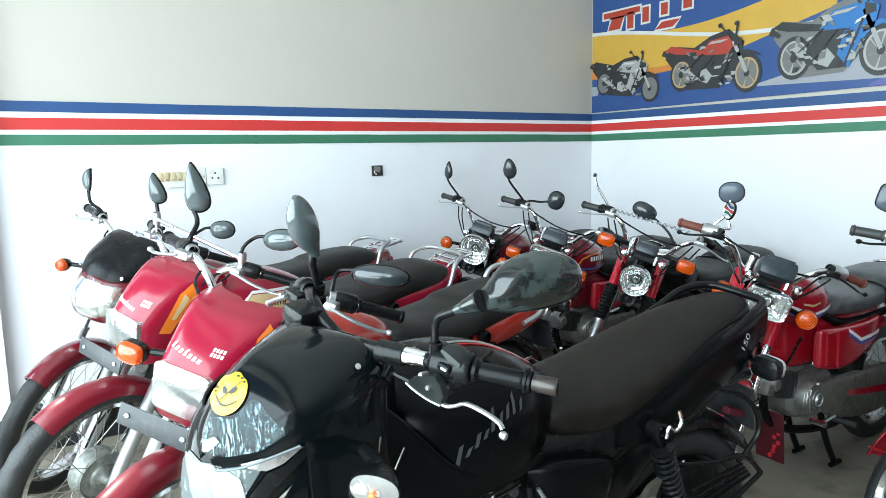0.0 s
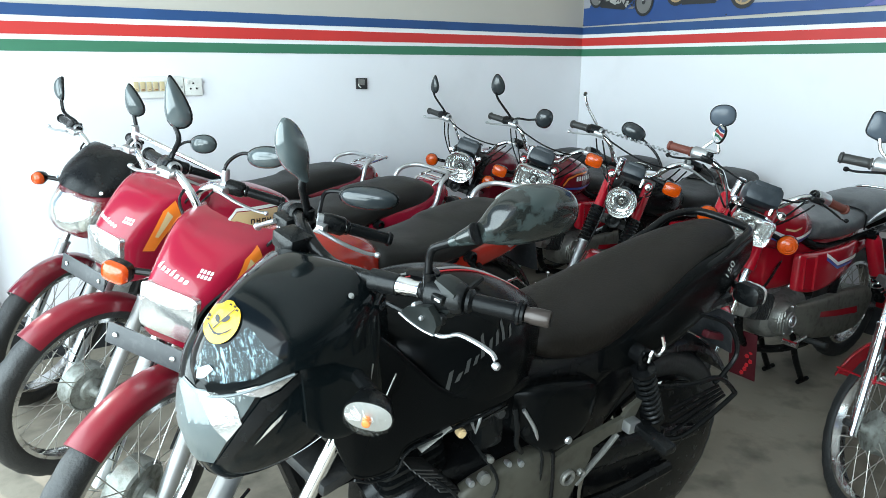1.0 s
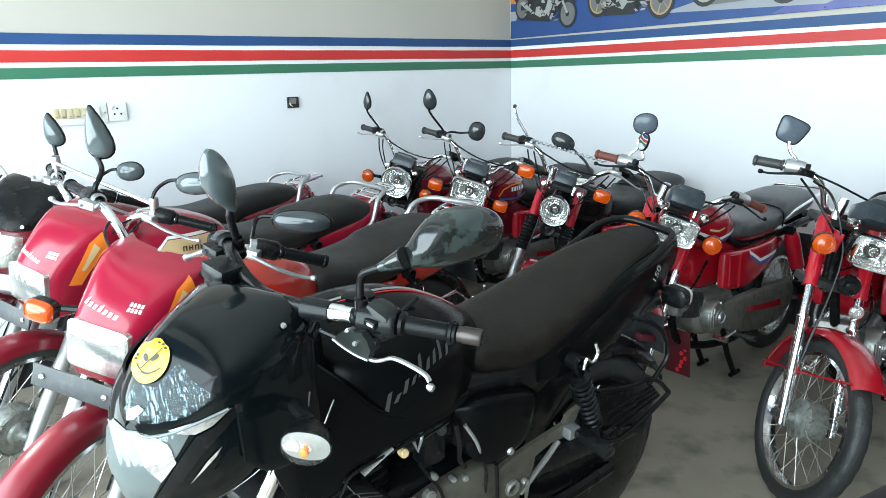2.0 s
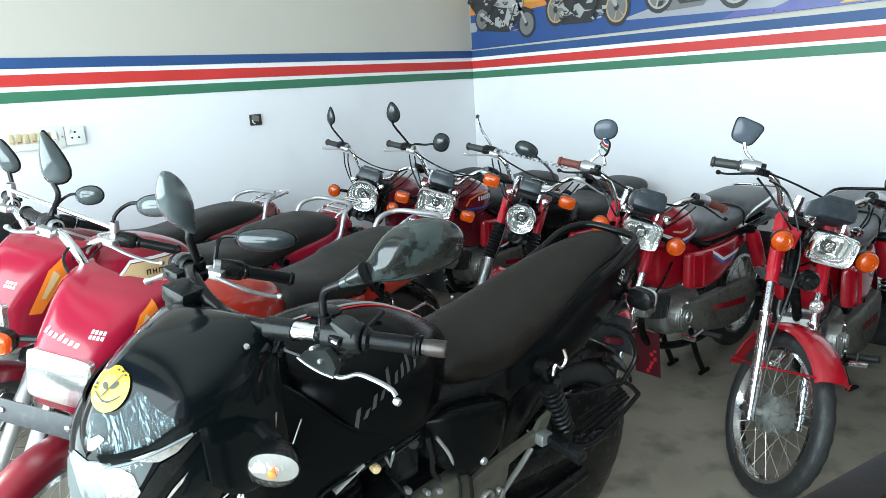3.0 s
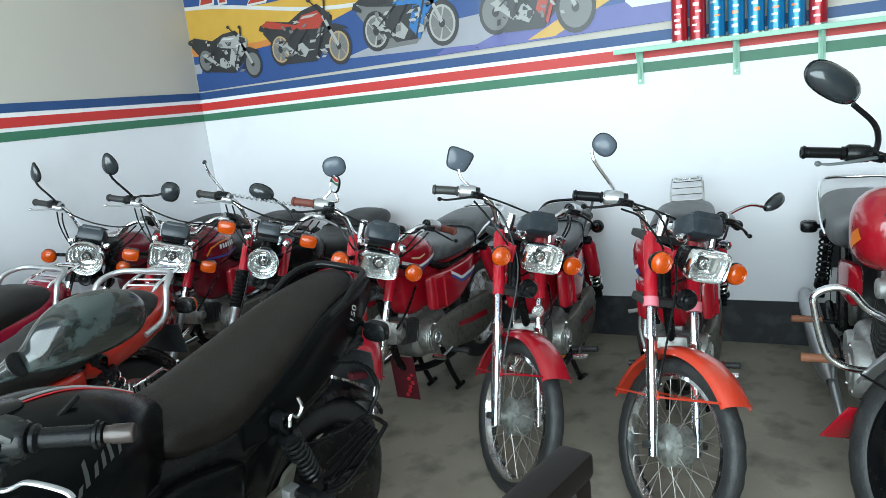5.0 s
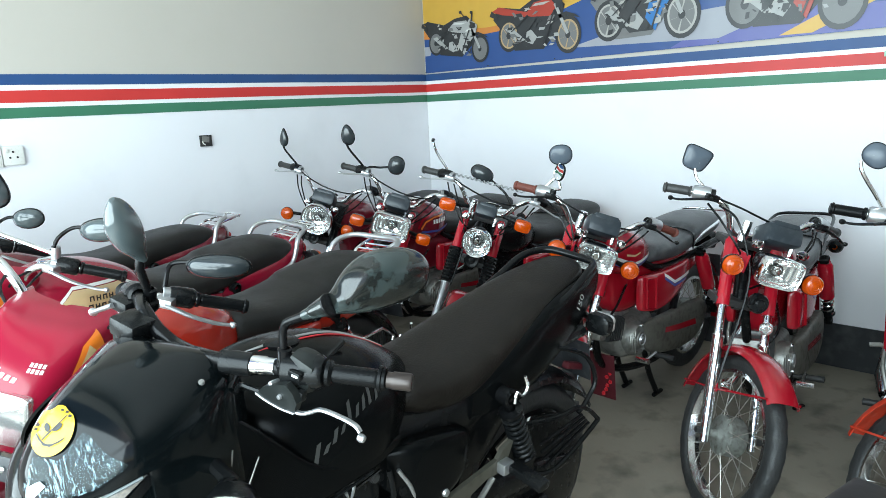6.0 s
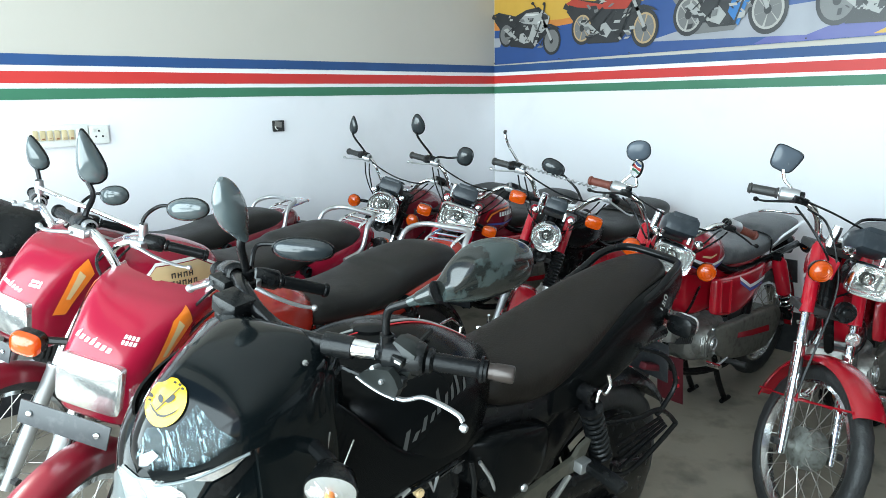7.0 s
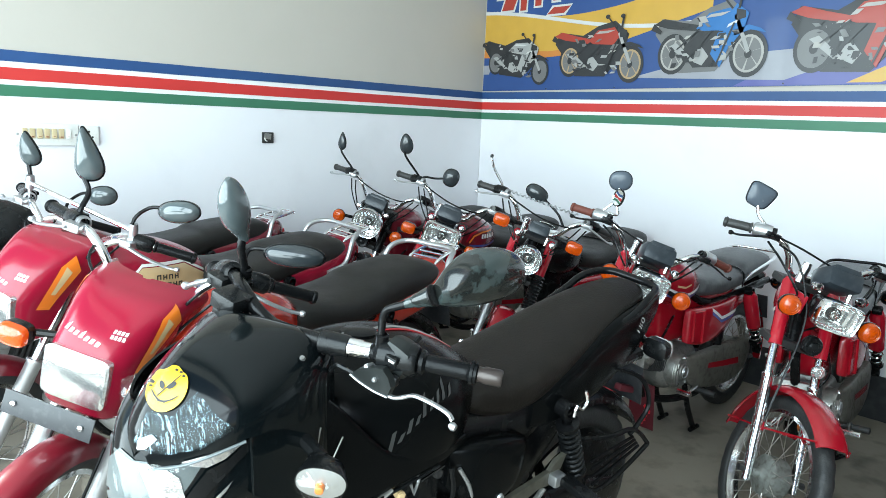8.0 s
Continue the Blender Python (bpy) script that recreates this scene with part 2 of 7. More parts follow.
    pod=material("blue_black_meter_plastic", (0.030, 0.037, 0.044), 0.3, vary=0.25, scale=14, bump=0.04, bump_scale=90, dust=((0.10, 0.11, 0.115), 0.52, 0.4), spec=0.4),
    mirror_back=material("grey_black_mirror_housing", (0.026, 0.032, 0.035), 0.16, vary=0.2, scale=14, bump=0.03, bump_scale=60, spec=0.5, coat=0.3, dust=((0.06, 0.065, 0.07), 0.55, 0.3)),
    bar_end=material("tarnished_bar_end_metal", (0.055, 0.044, 0.040), 0.32, 0.5, vary=0.2, scale=30),
    # for unseen walls: dark, so that the black bike reflects little light
    wall_back=material("unseen_wall_dark_grey", (0.07, 0.07, 0.068), 0.7, vary=0.1, scale=1.3),
    film=lens_glass("crinkled_clear_film", 0.5, True),
    vinyl_dusty=material("dusty_black_seat_vinyl", (0.011, 0.0106, 0.0098), 0.46, vary=0.25, scale=5, bump=0.22, bump_scale=180, dust=((0.026, 0.025, 0.023), 0.50, 0.4), spec=0.30),
    mirror_grey=material("blue_grey_mirror_housing", (0.085, 0.104, 0.128), 0.22, vary=0.15, scale=14, bump=0.03, bump_scale=60, spec=0.4, dust=((0.10, 0.11, 0.115), 0.55, 0.3)),
    grip_grey=material("worn_grey_grip_rubber", (0.034, 0.034, 0.033), 0.45, vary=0.2, scale=20, bump=0.4, bump_scale=260),
    hub=material("silver_hub_alloy", (0.25, 0.26, 0.24), 0.48, 0.5, vary=0.35, scale=22, bump=0.25, bump_scale=120, dust=((0.10, 0.09, 0.07), 0.46, 0.8)),
    l_mirror=material("grey_green_mirror_housing", (0.064, 0.080, 0.083), 0.14, vary=0.3, scale=14, bump=0.06, bump_scale=26, spec=0.55, coat=0.5),
    tank_orange=material("orange_red_tank_paint", (0.40, 0.022, 0.010), 0.2, coat=0.5, vary=0.15, scale=7, dust=(DUST, 0.62, 0.1)),
    lamp_grey=material("grey_lamp_housing", (0.115, 0.135, 0.14), 0.34, 0.2, vary=0.15, scale=16),
    switch_black=material("grey_black_switch_plastic", (0.0125, 0.0145, 0.0140), 0.30, vary=0.25, scale=20, bump=0.05, bump_scale=90, spec=0.35, dust=((0.04, 0.042, 0.04), 0.58, 0.3)),
    alloy_mid=material("dull_engine_alloy", (0.28, 0.275, 0.255), 0.34, 0.65, vary=0.4, scale=20, bump=0.3, bump_scale=120, dust=((0.05, 0.043, 0.034), 0.52, 0.6)),
    lamp_silver=material("lamp_silvering", (0.90, 0.91, 0.91), 0.16, 0.85, vary=0.12, scale=40, bump=0.35, bump_scale=45),
)



# ---- mesh helpers ----
def link(name, bm, mat, sharp=38):
    bmesh.ops.recalc_face_normals(bm, faces=bm.faces[:])
    me = bpy.data.meshes.new(name)
    bm.to_mesh(me)
    bm.free()
    me.materials.append(mat)
    me.polygons.foreach_set("use_smooth", [True] * len(me.polygons))
    me.set_sharp_from_angle(angle=radians(sharp))
    return new(name, me)


def part(name, bm, mat, parent, label="", sharp=38):
    ob = link(name, bm, mat, sharp)
    ob.parent = parent
    if label:
        tagged(ob, label)
    return ob


def moved(bm, m):
    bmesh.ops.transform(bm, matrix=m, verts=bm.verts[:])
    return bm


def joined(*bms):
    """One bmesh of several."""
    out = bmesh.new()
    for b in bms:
        vs = [out.verts.new(v.co) for v in b.verts]
        b.verts.index_update()
        for f in b.faces:
            out.faces.new([vs[v.index] for v in f.verts])
        b.free()
    return out


def spline(keys, n):
    """Catmull-Rom through tuples of numbers, n steps between two keys."""
    k = [np.array(q, float) for q in keys]
    k = [2 * k[0] - k[1]] + k + [2 * k[-1] - k[-2]]
    out = []
    for i in range(1, len(k) - 2):
        a, b, c, d = k[i - 1:i + 3]
        for s in range(n):
            t = s / n
            out.append(0.5 * (2 * b + (c - a) * t + (2 * a - 5 * b + 4 * c - d) * t * t + (3 * b - a - 3 * c + d) * t ** 3))
    out.append(k[-2])
    return out


def skin(rings, closed=False, caps=True, loop=True):
    """Faces between rings of points. closed: the last ring meets the first. loop: each ring is closed."""
    bm = bmesh.new()
    vs = [[bm.verts.new(p) for p in r] for r in rings]
    n = len(vs[0])
    for i in range(len(vs) if closed else len(vs) - 1):
        a, b = vs[i], vs[(i + 1) % len(vs)]
        for j in range(n if loop else n - 1):
            k = (j + 1) % n
            bm.faces.new((a[j], a[k], b[k], b[j]))
    if caps and not closed and loop:
        bm.faces.new(vs[0])
        bm.faces.new(vs[-1])
    return bm


def tube(points, r, seg=8, smooth=4, r1=None, flat=1.0):
    """A round bar along points. r1: radius at the far end. flat: squeezes one way."""
    pts = [Vector(p) for p in (spline(points, smooth) if len(points) > 2 and smooth > 1 else points)]
    rings = []
    up = None
    for i, p in enumerate(pts):
        d = (pts[min(i + 1, len(pts) - 1)] - pts[max(i - 1, 0)]).normalized()
        if up is None:
            up = Vector((0, 0, 1)) if abs(d.z) < 0.9 else Vector((0, 1, 0))
        side = d.cross(up).normalized()
        up = side.cross(d).normalized()
        rr = r if r1 is None else r + (r1 - r) * i / (len(pts) - 1)
        rings.append([p + side * (rr * math.cos(a)) + up * (rr * flat * math.sin(a)) for a in [2 * math.pi * k / seg for k in range(seg)]])
    return skin(rings)


def revolve(profile, centre, axis=(0, 1, 0), seg=28, closed=False):
    """Turns (radius, along) pairs round an axis through centre."""
    ax = Vector(axis).normalized()
    u = ax.orthogonal().normalized()
    w = ax.cross(u)
    c = Vector(centre)
    rings = []
    for k in range(seg):
        a = 2 * math.pi * k / seg
        d = u * math.cos(a) + w * math.sin(a)
        rings.append([c + d * r + ax * h for r, h in profile])
    bm = skin(rings, closed=True, caps=False, loop=closed)
    bmesh.ops.remove_doubles(bm, verts=bm.verts[:], dist=1e-5)
    return bm


def block(centre, size, bevel=0.006, m=None):
    bm = bmesh.new()
    bmesh.ops.create_cube(bm, size=1, matrix=Matrix.Diagonal((*size, 1)))
    if bevel:
        bmesh.ops.bevel(bm, geom=bm.edges[:], offset=bevel, segments=2, affect="EDGES", profile=0.6)
    if m is not None:
        moved(bm, m)
    return moved(bm, Matrix.Translation(centre))


def hull(keys, n=4, seg=22):
    """A body along x. keys: x, half width, top, bottom, squareness (2 round, 4 boxy), shift to the left."""
    rings = []
    for x, w, zt, zb, e, *y in spline([(*k, 0) if len(k) == 5 else k for k in keys], n):
        zc, h = (zt + zb) / 2, (zt - zb) / 2
        ring = []
        for k in range(seg):
            a = 2 * math.pi * k / seg
            c, s = math.cos(a), math.sin(a)
            ring.append(Vector((x, y[0] + max(w, 0.002) * math.copysign(abs(c) ** (2 / e), c), zc + h * math.copysign(abs(s) ** (2 / e), s))))
        rings.append(ring)
    return skin(rings)


def shell(keys, n=4, seg=20, thick=0.004, reach=90):
    """A curved panel open to the back. keys: height, front x, half width, depth, squareness."""
    rings = []
    for z, x, w, d, e in spline(keys, n):
        ring = []
        for k in range(seg + 1):
            a = radians(reach) * (2 * k / seg - 1)
            s, c = math.sin(a), math.cos(a)
            ring.append(Vector((x - d * (1 - abs(c) ** (2 / e)), w * math.copysign(abs(s) ** (2 / e), s), z)))
        rings.append(ring)
    bm = skin(rings, caps=False, loop=False)
    bmesh.ops.recalc_face_normals(bm, faces=bm.faces[:])
    bmesh.ops.solidify(bm, geom=bm.faces[:], thickness=thick)
    return bm


def hood(keys, n=6, seg=36, thick=0.004):
    """A ridged panel along x, open below. keys: x, ridge height, edge height, then half width and squareness of its left and of its right side."""
    rings = []
    for x, zt, ze, wl, el, wr, er in spline(keys, n):
        ring = []
        for k in range(seg + 1):
            a = radians(180 * k / seg - 90)
            s, c = math.sin(a), math.cos(a)
            w, e = (wl, el) if s > 0 else (wr, er)
            ring.append(Vector((x, w * math.copysign(abs(s) ** (2 / e), s), ze + (zt - ze) * abs(c) ** (2 / e))))
        rings.append(ring)
    bm = skin(rings, caps=False, loop=False)
    bmesh.ops.recalc_face_normals(bm, faces=bm.faces[:])
    bmesh.ops.solidify(bm, geom=bm.faces[:], thickness=thick)
    return bm


def arch(centre, radius, half, a0, a1, drop=0.028, thick=0.003, n=22, flare=0.0):
    """A mudguard round an axle: from angle a0 to a1 (degrees, 0 ahead, 90 up)."""
    rings = []
    for i in range(n + 1):
        t = i / n
        a = radians(a0 + (a1 - a0) * t)
        d = Vector((math.cos(a), 0, math.sin(a)))
        ring = []
        for k in range(9):
            u = k / 4 - 1
            r = radius - drop * abs(u) ** 2.4 + flare * (t - 0.5) ** 2
            ring.append(Vector(centre) + d * r + Vector((0, half * (1 if abs(u) == 1 else 1) * math.sin(u * math.pi / 2), 0)))
        rings.append(ring)
    bm = skin(rings, caps=False, loop=False)
    bmesh.ops.recalc_face_normals(bm, faces=bm.faces[:])
    bmesh.ops.solidify(bm, geom=bm.faces[:], thickness=thick)
    return bm


def coil(p0, p1, r, wire, turns, seg=6):
    a, b = Vector(p0), Vector(p1)
    d = (b - a).normalized()
    u = d.orthogonal().normalized()
    w = d.cross(u)
    n = int(turns * 12)
    pts = [a + (b - a) * (i / n) + (u * math.cos(i * math.pi / 6) + w * math.sin(i * math.pi / 6)) * r for i in range(n + 1)]
    return tube(pts, wire, seg, smooth=1)


def flat_shape(outline, z=0.0, thick=0.0015):
    """A thin plate with the given outline in the xy plane."""
    bm = bmesh.new()
    f = bm.faces.new([bm.verts.new((x, y, z)) for x, y in outline])
    g = bmesh.ops.extrude_face_region(bm, geom=[f])
    bmesh.ops.translate(bm, verts=[v for v in g["geom"] if isinstance(v, bmesh.types.BMVert)], vec=(0, 0, thick))
    return bm


def words(text, size, m, thick=0.0008):
    """Lettering as a mesh, standing in the xy plane of m, centred."""
    cu = bpy.data.curves.new("letters", "FONT")
    cu.body, cu.size, cu.extrude, cu.align_x, cu.align_y = text, size, thick, "CENTER", "CENTER"
    ob = bpy.data.objects.new("letters", cu)
    me = bpy.data.meshes.new_from_object(ob)
    bm = bmesh.new()
    bm.from_mesh(me)
    bpy.data.objects.remove(ob)
    bpy.data.meshes.remove(me)
    return moved(bm, m)


def axes(origin, x, y):
    """A matrix with the given origin, x axis, and y axis made square to it."""
    x = Vector(x).normalized()
    z = x.cross(Vector(y)).normalized()
    y = z.cross(x)
    return Matrix((x, y, z)).transposed().to_4x4() if origin is None else Matrix.Translation(origin) @ Matrix((x, y, z)).transposed().to_4x4()



# ---- the room ----
XE, YN, XW, YS, H = 4.016, 4.563, 0.42, -4.5, 2.9
Z_LOW, Z_HIGH = 1.336, 1.521


def slab(name, x0, x1, y0, y1, z0, z1, mat, label="", bevel=0.0):
    ob = link(name, block(((x0 + x1) / 2, (y0 + y1) / 2, (z0 + z1) / 2), (x1 - x0, y1 - y0, z1 - z0), bevel), mat)
    return tagged(ob, label, kind="structure")


slab("floor", XW - 0.25, XE + 0.2, YS - 0.2, YN + 0.2, -0.15, 0.0, M["cement"], "grey cement floor with dark stains")
slab("ground", -40, XW - 0.25, -40, 40, -0.30, -0.04, M["outside"], "bare pavement outside the shop")
slab("ceiling", XW - 0.25, XE + 0.2, YS - 0.2, YN + 0.2, H, H + 0.15, M["ceiling"], "plain painted ceiling")
north = slab("wall_north", XW - 0.2, XE + 0.2, YN, YN + 0.2, 0.0, H, M["wall_high"], "wall painted cream above and white below")
east = slab("wall_east", XE, XE + 0.2, YS, YN, 0.0, H, M["wall_high"], "wall painted cream above and white below")
# unseen wall, its dark colour chosen to hold reflections down
slab("wall_south", XW - 0.2, XE + 0.2, YS - 0.2, YS, 0.0, H, M["wall_back"], "unseen wall, kept dark for the reflections")


def coat(name, axis, a0, a1, z0, z1, mat, lift, parent):
    """A coat of paint on the north or the east wall."""
    if axis == "n":
        bm = block(((a0 + a1) / 2, YN - lift / 2, (z0 + z1) / 2), (a1 - a0, lift, z1 - z0), 0)
    else:
        bm = block((XE - lift / 2, (a0 + a1) / 2, (z0 + z1) / 2), (lift, a1 - a0, z1 - z0), 0)
    return part(name, bm, mat, parent)


def band(name, axis, a0, a1, z0, z1, mat, parent, seed):
    """A hand-painted band with slightly wavering edges."""
    n, rnd = 40, random.Random(seed)
    low = high = 0.0
    rows = []
    for i in range(n + 1):
        low = low * 0.8 + rnd.uniform(-1, 1) * 0.0007
        high = high * 0.8 + rnd.uniform(-1, 1) * 0.0007
        s = a0 + (a1 - a0) * i / n
        out = 0.006
        if axis == "n":
            rows.append([(s, YN - 0.003, z0 + low), (s, YN - out, z0 + low), (s, YN - out, z1 + high), (s, YN - 0.003, z1 + high)])
        else:
            rows.append([(XE - 0.003, s, z0 + low), (XE - out, s, z0 + low), (XE - out, s, z1 + high), (XE - 0.003, s, z1 + high)])
    return part(name, skin(rows), mat, parent)


PX0, PX1 = XW, 0.503
for axis, a0, a1, wall in (("n", PX1, XE, north), ("e", YS, YN - 0.007, east)):
    coat("white_paint", axis, a0, a1, 0.215, Z_LOW + 0.002, M["wall_low"], 0.003, wall)
    coat("white_paint", axis, a0, a1, Z_LOW + 0.002, Z_HIGH - 0.002, M["white_band"], 0.003, wall)
    zs = ((Z_LOW, 0.046, "green_band"), (Z_LOW + 0.066, 0.050, "red_band"), (Z_LOW + 0.139, 0.046, "blue_band"))
    for i, (z, h, mat) in enumerate(zs):
        band("painted_band", axis, a0, a1, z, z + h, M[mat], wall, i * 7 + len(axis) + ord(axis))
    coat("skirting", axis, a0, a1, 0.0, 0.215, M["skirting"], 0.008, wall)

from mathutils.bvhtree import BVHTree



# ---- motorcycle parts: x ahead, y to its left, z up, origin on the floor under the front axle ----
def sup(x, yc, zc, w, h, e, n=26, lean=0.0):
    ring = []
    for k in range(n):
        a = 2 * math.pi * k / n
        c, s = math.cos(a), math.sin(a)
        dz = h * math.copysign(abs(s) ** (2 / e), s)
        ring.append(Vector((x + lean * dz, yc + w * math.copysign(abs(c) ** (2 / e), c), zc + dz)))
    return ring


def decal(target, m, outline, mat, name="decal", parent=None, lift=0.0016, bm=None, cuts=2, deep=9.0):
    """A printed mark laid on a curved surface: an outline in the xy plane of m, pressed along its -z."""
    me = target.data
    tree = BVHTree.FromPolygons([v.co for v in me.vertices], [tuple(p.vertices) for p in me.polygons])
    if bm is None:
        bm = bmesh.new()
        bm.faces.new([bm.verts.new((x, y, 0)) for x, y in outline])
        bmesh.ops.triangulate(bm, faces=bm.faces[:])
        for _ in range(cuts):
            bmesh.ops.subdivide_edges(bm, edges=bm.edges[:], cuts=1, use_grid_fill=True)
    d = -(m.to_3x3() @ Vector((0, 0, 1)))
    lost = []
    near = [tree.ray_cast(m @ v.co, d) for v in bm.verts]
    far = min([h[3] for h in near if h[0] is not None], default=0.0) + deep
    for v, (hit, normal, _, away) in zip(bm.verts[:], near):
        if hit is None or away > far:
            lost.append(v)
            continue
        if normal.dot(d) > 0:
            normal = -normal
        v.co = hit + normal * lift
    bmesh.ops.delete(bm, geom=lost, context="VERTS")
    return part(name, bm, mat, parent or target)


def wheel(root, name, c, R, Rr, w, S, drum=0.075, spokes=36, alloy=None):
    prof = []
    rc, a = (R + Rr) / 2, (R - Rr) / 2 + 0.004
    for k in range(18):
        t = 2 * math.pi * k / 18
        prof.append((rc + a * math.copysign(abs(math.cos(t)) ** 0.8, math.cos(t)), w / 2 * math.copysign(abs(math.sin(t)) ** 0.75, math.sin(t))))
    tyre = revolve(prof, c, seg=120, closed=True)
    for v in tyre.verts:
        d = v.co - Vector(c)
        r = math.hypot(d.x, d.z)
        if r > R - 0.016:
            turn = round(math.atan2(d.z, d.x) / (2 * math.pi) * 120)
            if (turn // 2 + (1 if d.y > 0.001 else 0)) % 2 and abs(d.y) > 0.003:
                v.co -= Vector((d.x, 0, d.z)).normalized() * 0.0022
    k = Rr - 0.004
    rim_prof = [(k + 0.010, -w * 0.36), (k - 0.004, -w * 0.40), (k - 0.006, -w * 0.30), (k - 0.012, 0), (k - 0.006, w * 0.30), (k - 0.004, w * 0.40), (k + 0.010, w * 0.36), (k - 0.002, 0)]
    rim = part(name, moved(revolve(rim_prof, c, seg=56, closed=True), S), alloy or M["rim"], root, "spoked wheel with a chrome rim" if not alloy else "black cast alloy wheel")
    part("tyre", moved(tyre, S), M["rubber"], rim, sharp=50)
    hub = [(0.012, -0.070), (0.016, -0.046), (drum * 0.5, -0.034), (drum * 0.86, -0.031), (drum, -0.027), (drum, 0.024), (drum * 0.93, 0.030), (drum * 0.88, 0.025), (drum * 0.5, 0.027), (drum * 0.45, 0.035), (0.018, 0.042), (0.012, 0.070)]
    part("hub", moved(revolve(hub, c, seg=30), S), M["hub"], rim)
    if alloy:
        arms = []
        for i in range(6):
            t = 2 * math.pi * i / 6
            d = Vector((math.cos(t), 0, math.sin(t)))
            arms.append(tube([Vector(c) + d * drum * 0.8, Vector(c) + d * (k - 0.014)], 0.017, 8, 1, r1=0.012))
        part("spokes", moved(joined(*arms), S), alloy, rim)
    else:
        wires = []
        for i in range(spokes):
            t = 2 * math.pi * i / spokes
            side = 1 if i % 2 else -1
            off = (0.32 if (i // 2) % 2 else -0.32)
            p0 = Vector(c) + Vector((math.cos(t + off) * drum * 0.95, side * 0.034, math.sin(t + off) * drum * 0.95))
            p1 = Vector(c) + Vector((math.cos(t) * (k - 0.012), side * 0.004, math.sin(t) * (k - 0.012)))
            wires.append(tube([p0, p1], 0.0015, 5, 1))
        part("spokes", moved(joined(*wires), S), M["spoke"], rim)
    return rim


def lamp(root, S, c, w, h, e, bucket, tilt=0.0, deep=0.12, lens="lens", rim="chrome", label=""):
    """A headlamp: bucket, bezel, reflector, bulb and glass. c: the middle of the glass."""
    x, y, z = c
    t = S @ Matrix.Translation(c) @ Matrix.Rotation(radians(tilt), 4, "Y") @ Matrix.Translation((-x, -y, -z))

    def rings(rows):
        return [sup(x + dx, y, z, w * k, h * k, e) for dx, k in rows]
    body = part("headlamp", moved(skin(rings([(-deep, 0.35), (-deep * 0.85, 0.62), (-deep * 0.4, 0.93), (-0.012, 1.0), (-0.004, 1.0), (-0.006, 0.955), (-deep * 0.35, 0.88), (-deep * 0.62, 0.70)])), t), M[bucket], root, label)
    part("bezel", moved(skin(rings([(-0.018, 1.02), (-0.014, 1.075), (0.002, 1.08), (0.010, 1.03), (0.007, 0.97), (-0.006, 0.95)]), closed=True), t), M[rim], body)
    part("reflector", moved(skin(rings([(-0.006, 0.95), (-0.012, 0.90), (-0.014, 0.80), (-0.022, 0.76), (-0.026, 0.62), (-0.038, 0.55), (-0.046, 0.34), (-0.050, 0.10)]), caps=False), t), M["reflector"], body)
    cap = part("bulb_cap", moved(revolve([(0.012, -0.052), (0.013, -0.030), (0.016, -0.026), (0.016, -0.020), (0.010, -0.012), (0.0, -0.010)], c, (1, 0, 0), 16), t), M["chrome"], body)
    part("bulb_shade", moved(revolve([(0.020, -0.040), (0.021, -0.024), (0.019, -0.024), (0.018, -0.040)], c, (1, 0, 0), 16, closed=True), t), M["alloy_dark"], cap)
    part("glass", moved(skin(rings([(-0.004, 0.955), (0.005, 0.85), (0.011, 0.55), (0.013, 0.2), (0.0135, 0.03)]), caps=False), t), M[lens], body)
    return body


def indicator(root, S, p, base, shape="round", size=0.034, mat="amber", label="orange turn indicator"):
    """A turn indicator at p on a short stalk from base."""
    p, base = Vector(p), Vector(base)
    if shape == "round":
        cup = revolve([(0.012, -0.030), (size * 0.8, -0.022), (size * 1.04, -0.004), (size * 1.04, 0.004)], p, (1, 0, 0), 22)
        glass = revolve([(size, 0.002), (size * 0.98, 0.012), (size * 0.86, 0.019), (size * 0.82, 0.0175), (size * 0.62, 0.022), (size * 0.58, 0.0205), (size * 0.34, 0.024), (size * 0.30, 0.0225), (0.0, 0.025)], p, (1, 0, 0), 22)
    else:
        w, h = size * 1.3, size * 0.98
        cup = skin([sup(p.x - 0.028, p.y, p.z, w * 0.6, h * 0.6, 3), sup(p.x - 0.022, p.y, p.z, w * 0.97, h * 0.97, 3.4), sup(p.x, p.y, p.z, w * 1.03, h * 1.03, 3.6)])
        glass = skin([sup(p.x, p.y, p.z, w, h, 3.6), sup(p.x + 0.012, p.y, p.z, w * 0.98, h * 0.97, 3.6), sup(p.x + 0.016, p.y, p.z, w * 0.90, h * 0.87, 3.4), sup(p.x + 0.014, p.y, p.z, w * 0.84, h * 0.80, 3.4), sup(p.x + 0.020, p.y, p.z, w * 0.6, h * 0.55, 3), sup(p.x + 0.021, p.y, p.z, w * 0.1, h * 0.1, 2)])
    ob = part("indicator", moved(joined(cup, tube([base, p - Vector((0.018, 0, 0))], 0.009, 8, 1)), S), M["plastic"], root, label)
    part("lens", moved(glass, S), M[mat], ob)
    return ob


def mirror(root, S, stem, c, w, h, face=(-1, 0, 0), roll=0, e=2.3, deep=0.028, taper=0.0, back="mirror_back", steel="frame_black", label="black rear-view mirror", r=0.0055):
    """A rear-view mirror: stalk, housing and glass; face: the way the glass looks."""
    n = Vector(face).normalized()
    m = Matrix.Translation(c) @ (axes(None, Vector((0, 0, 1)).cross(n), (0, 0, 1))).to_4x4() @ Matrix.Rotation(radians(roll), 4, "Z")

    def ring(k, d):
        out = []
        for i in range(26):
            a = 2 * math.pi * i / 26
            co, s = math.cos(a), math.sin(a)
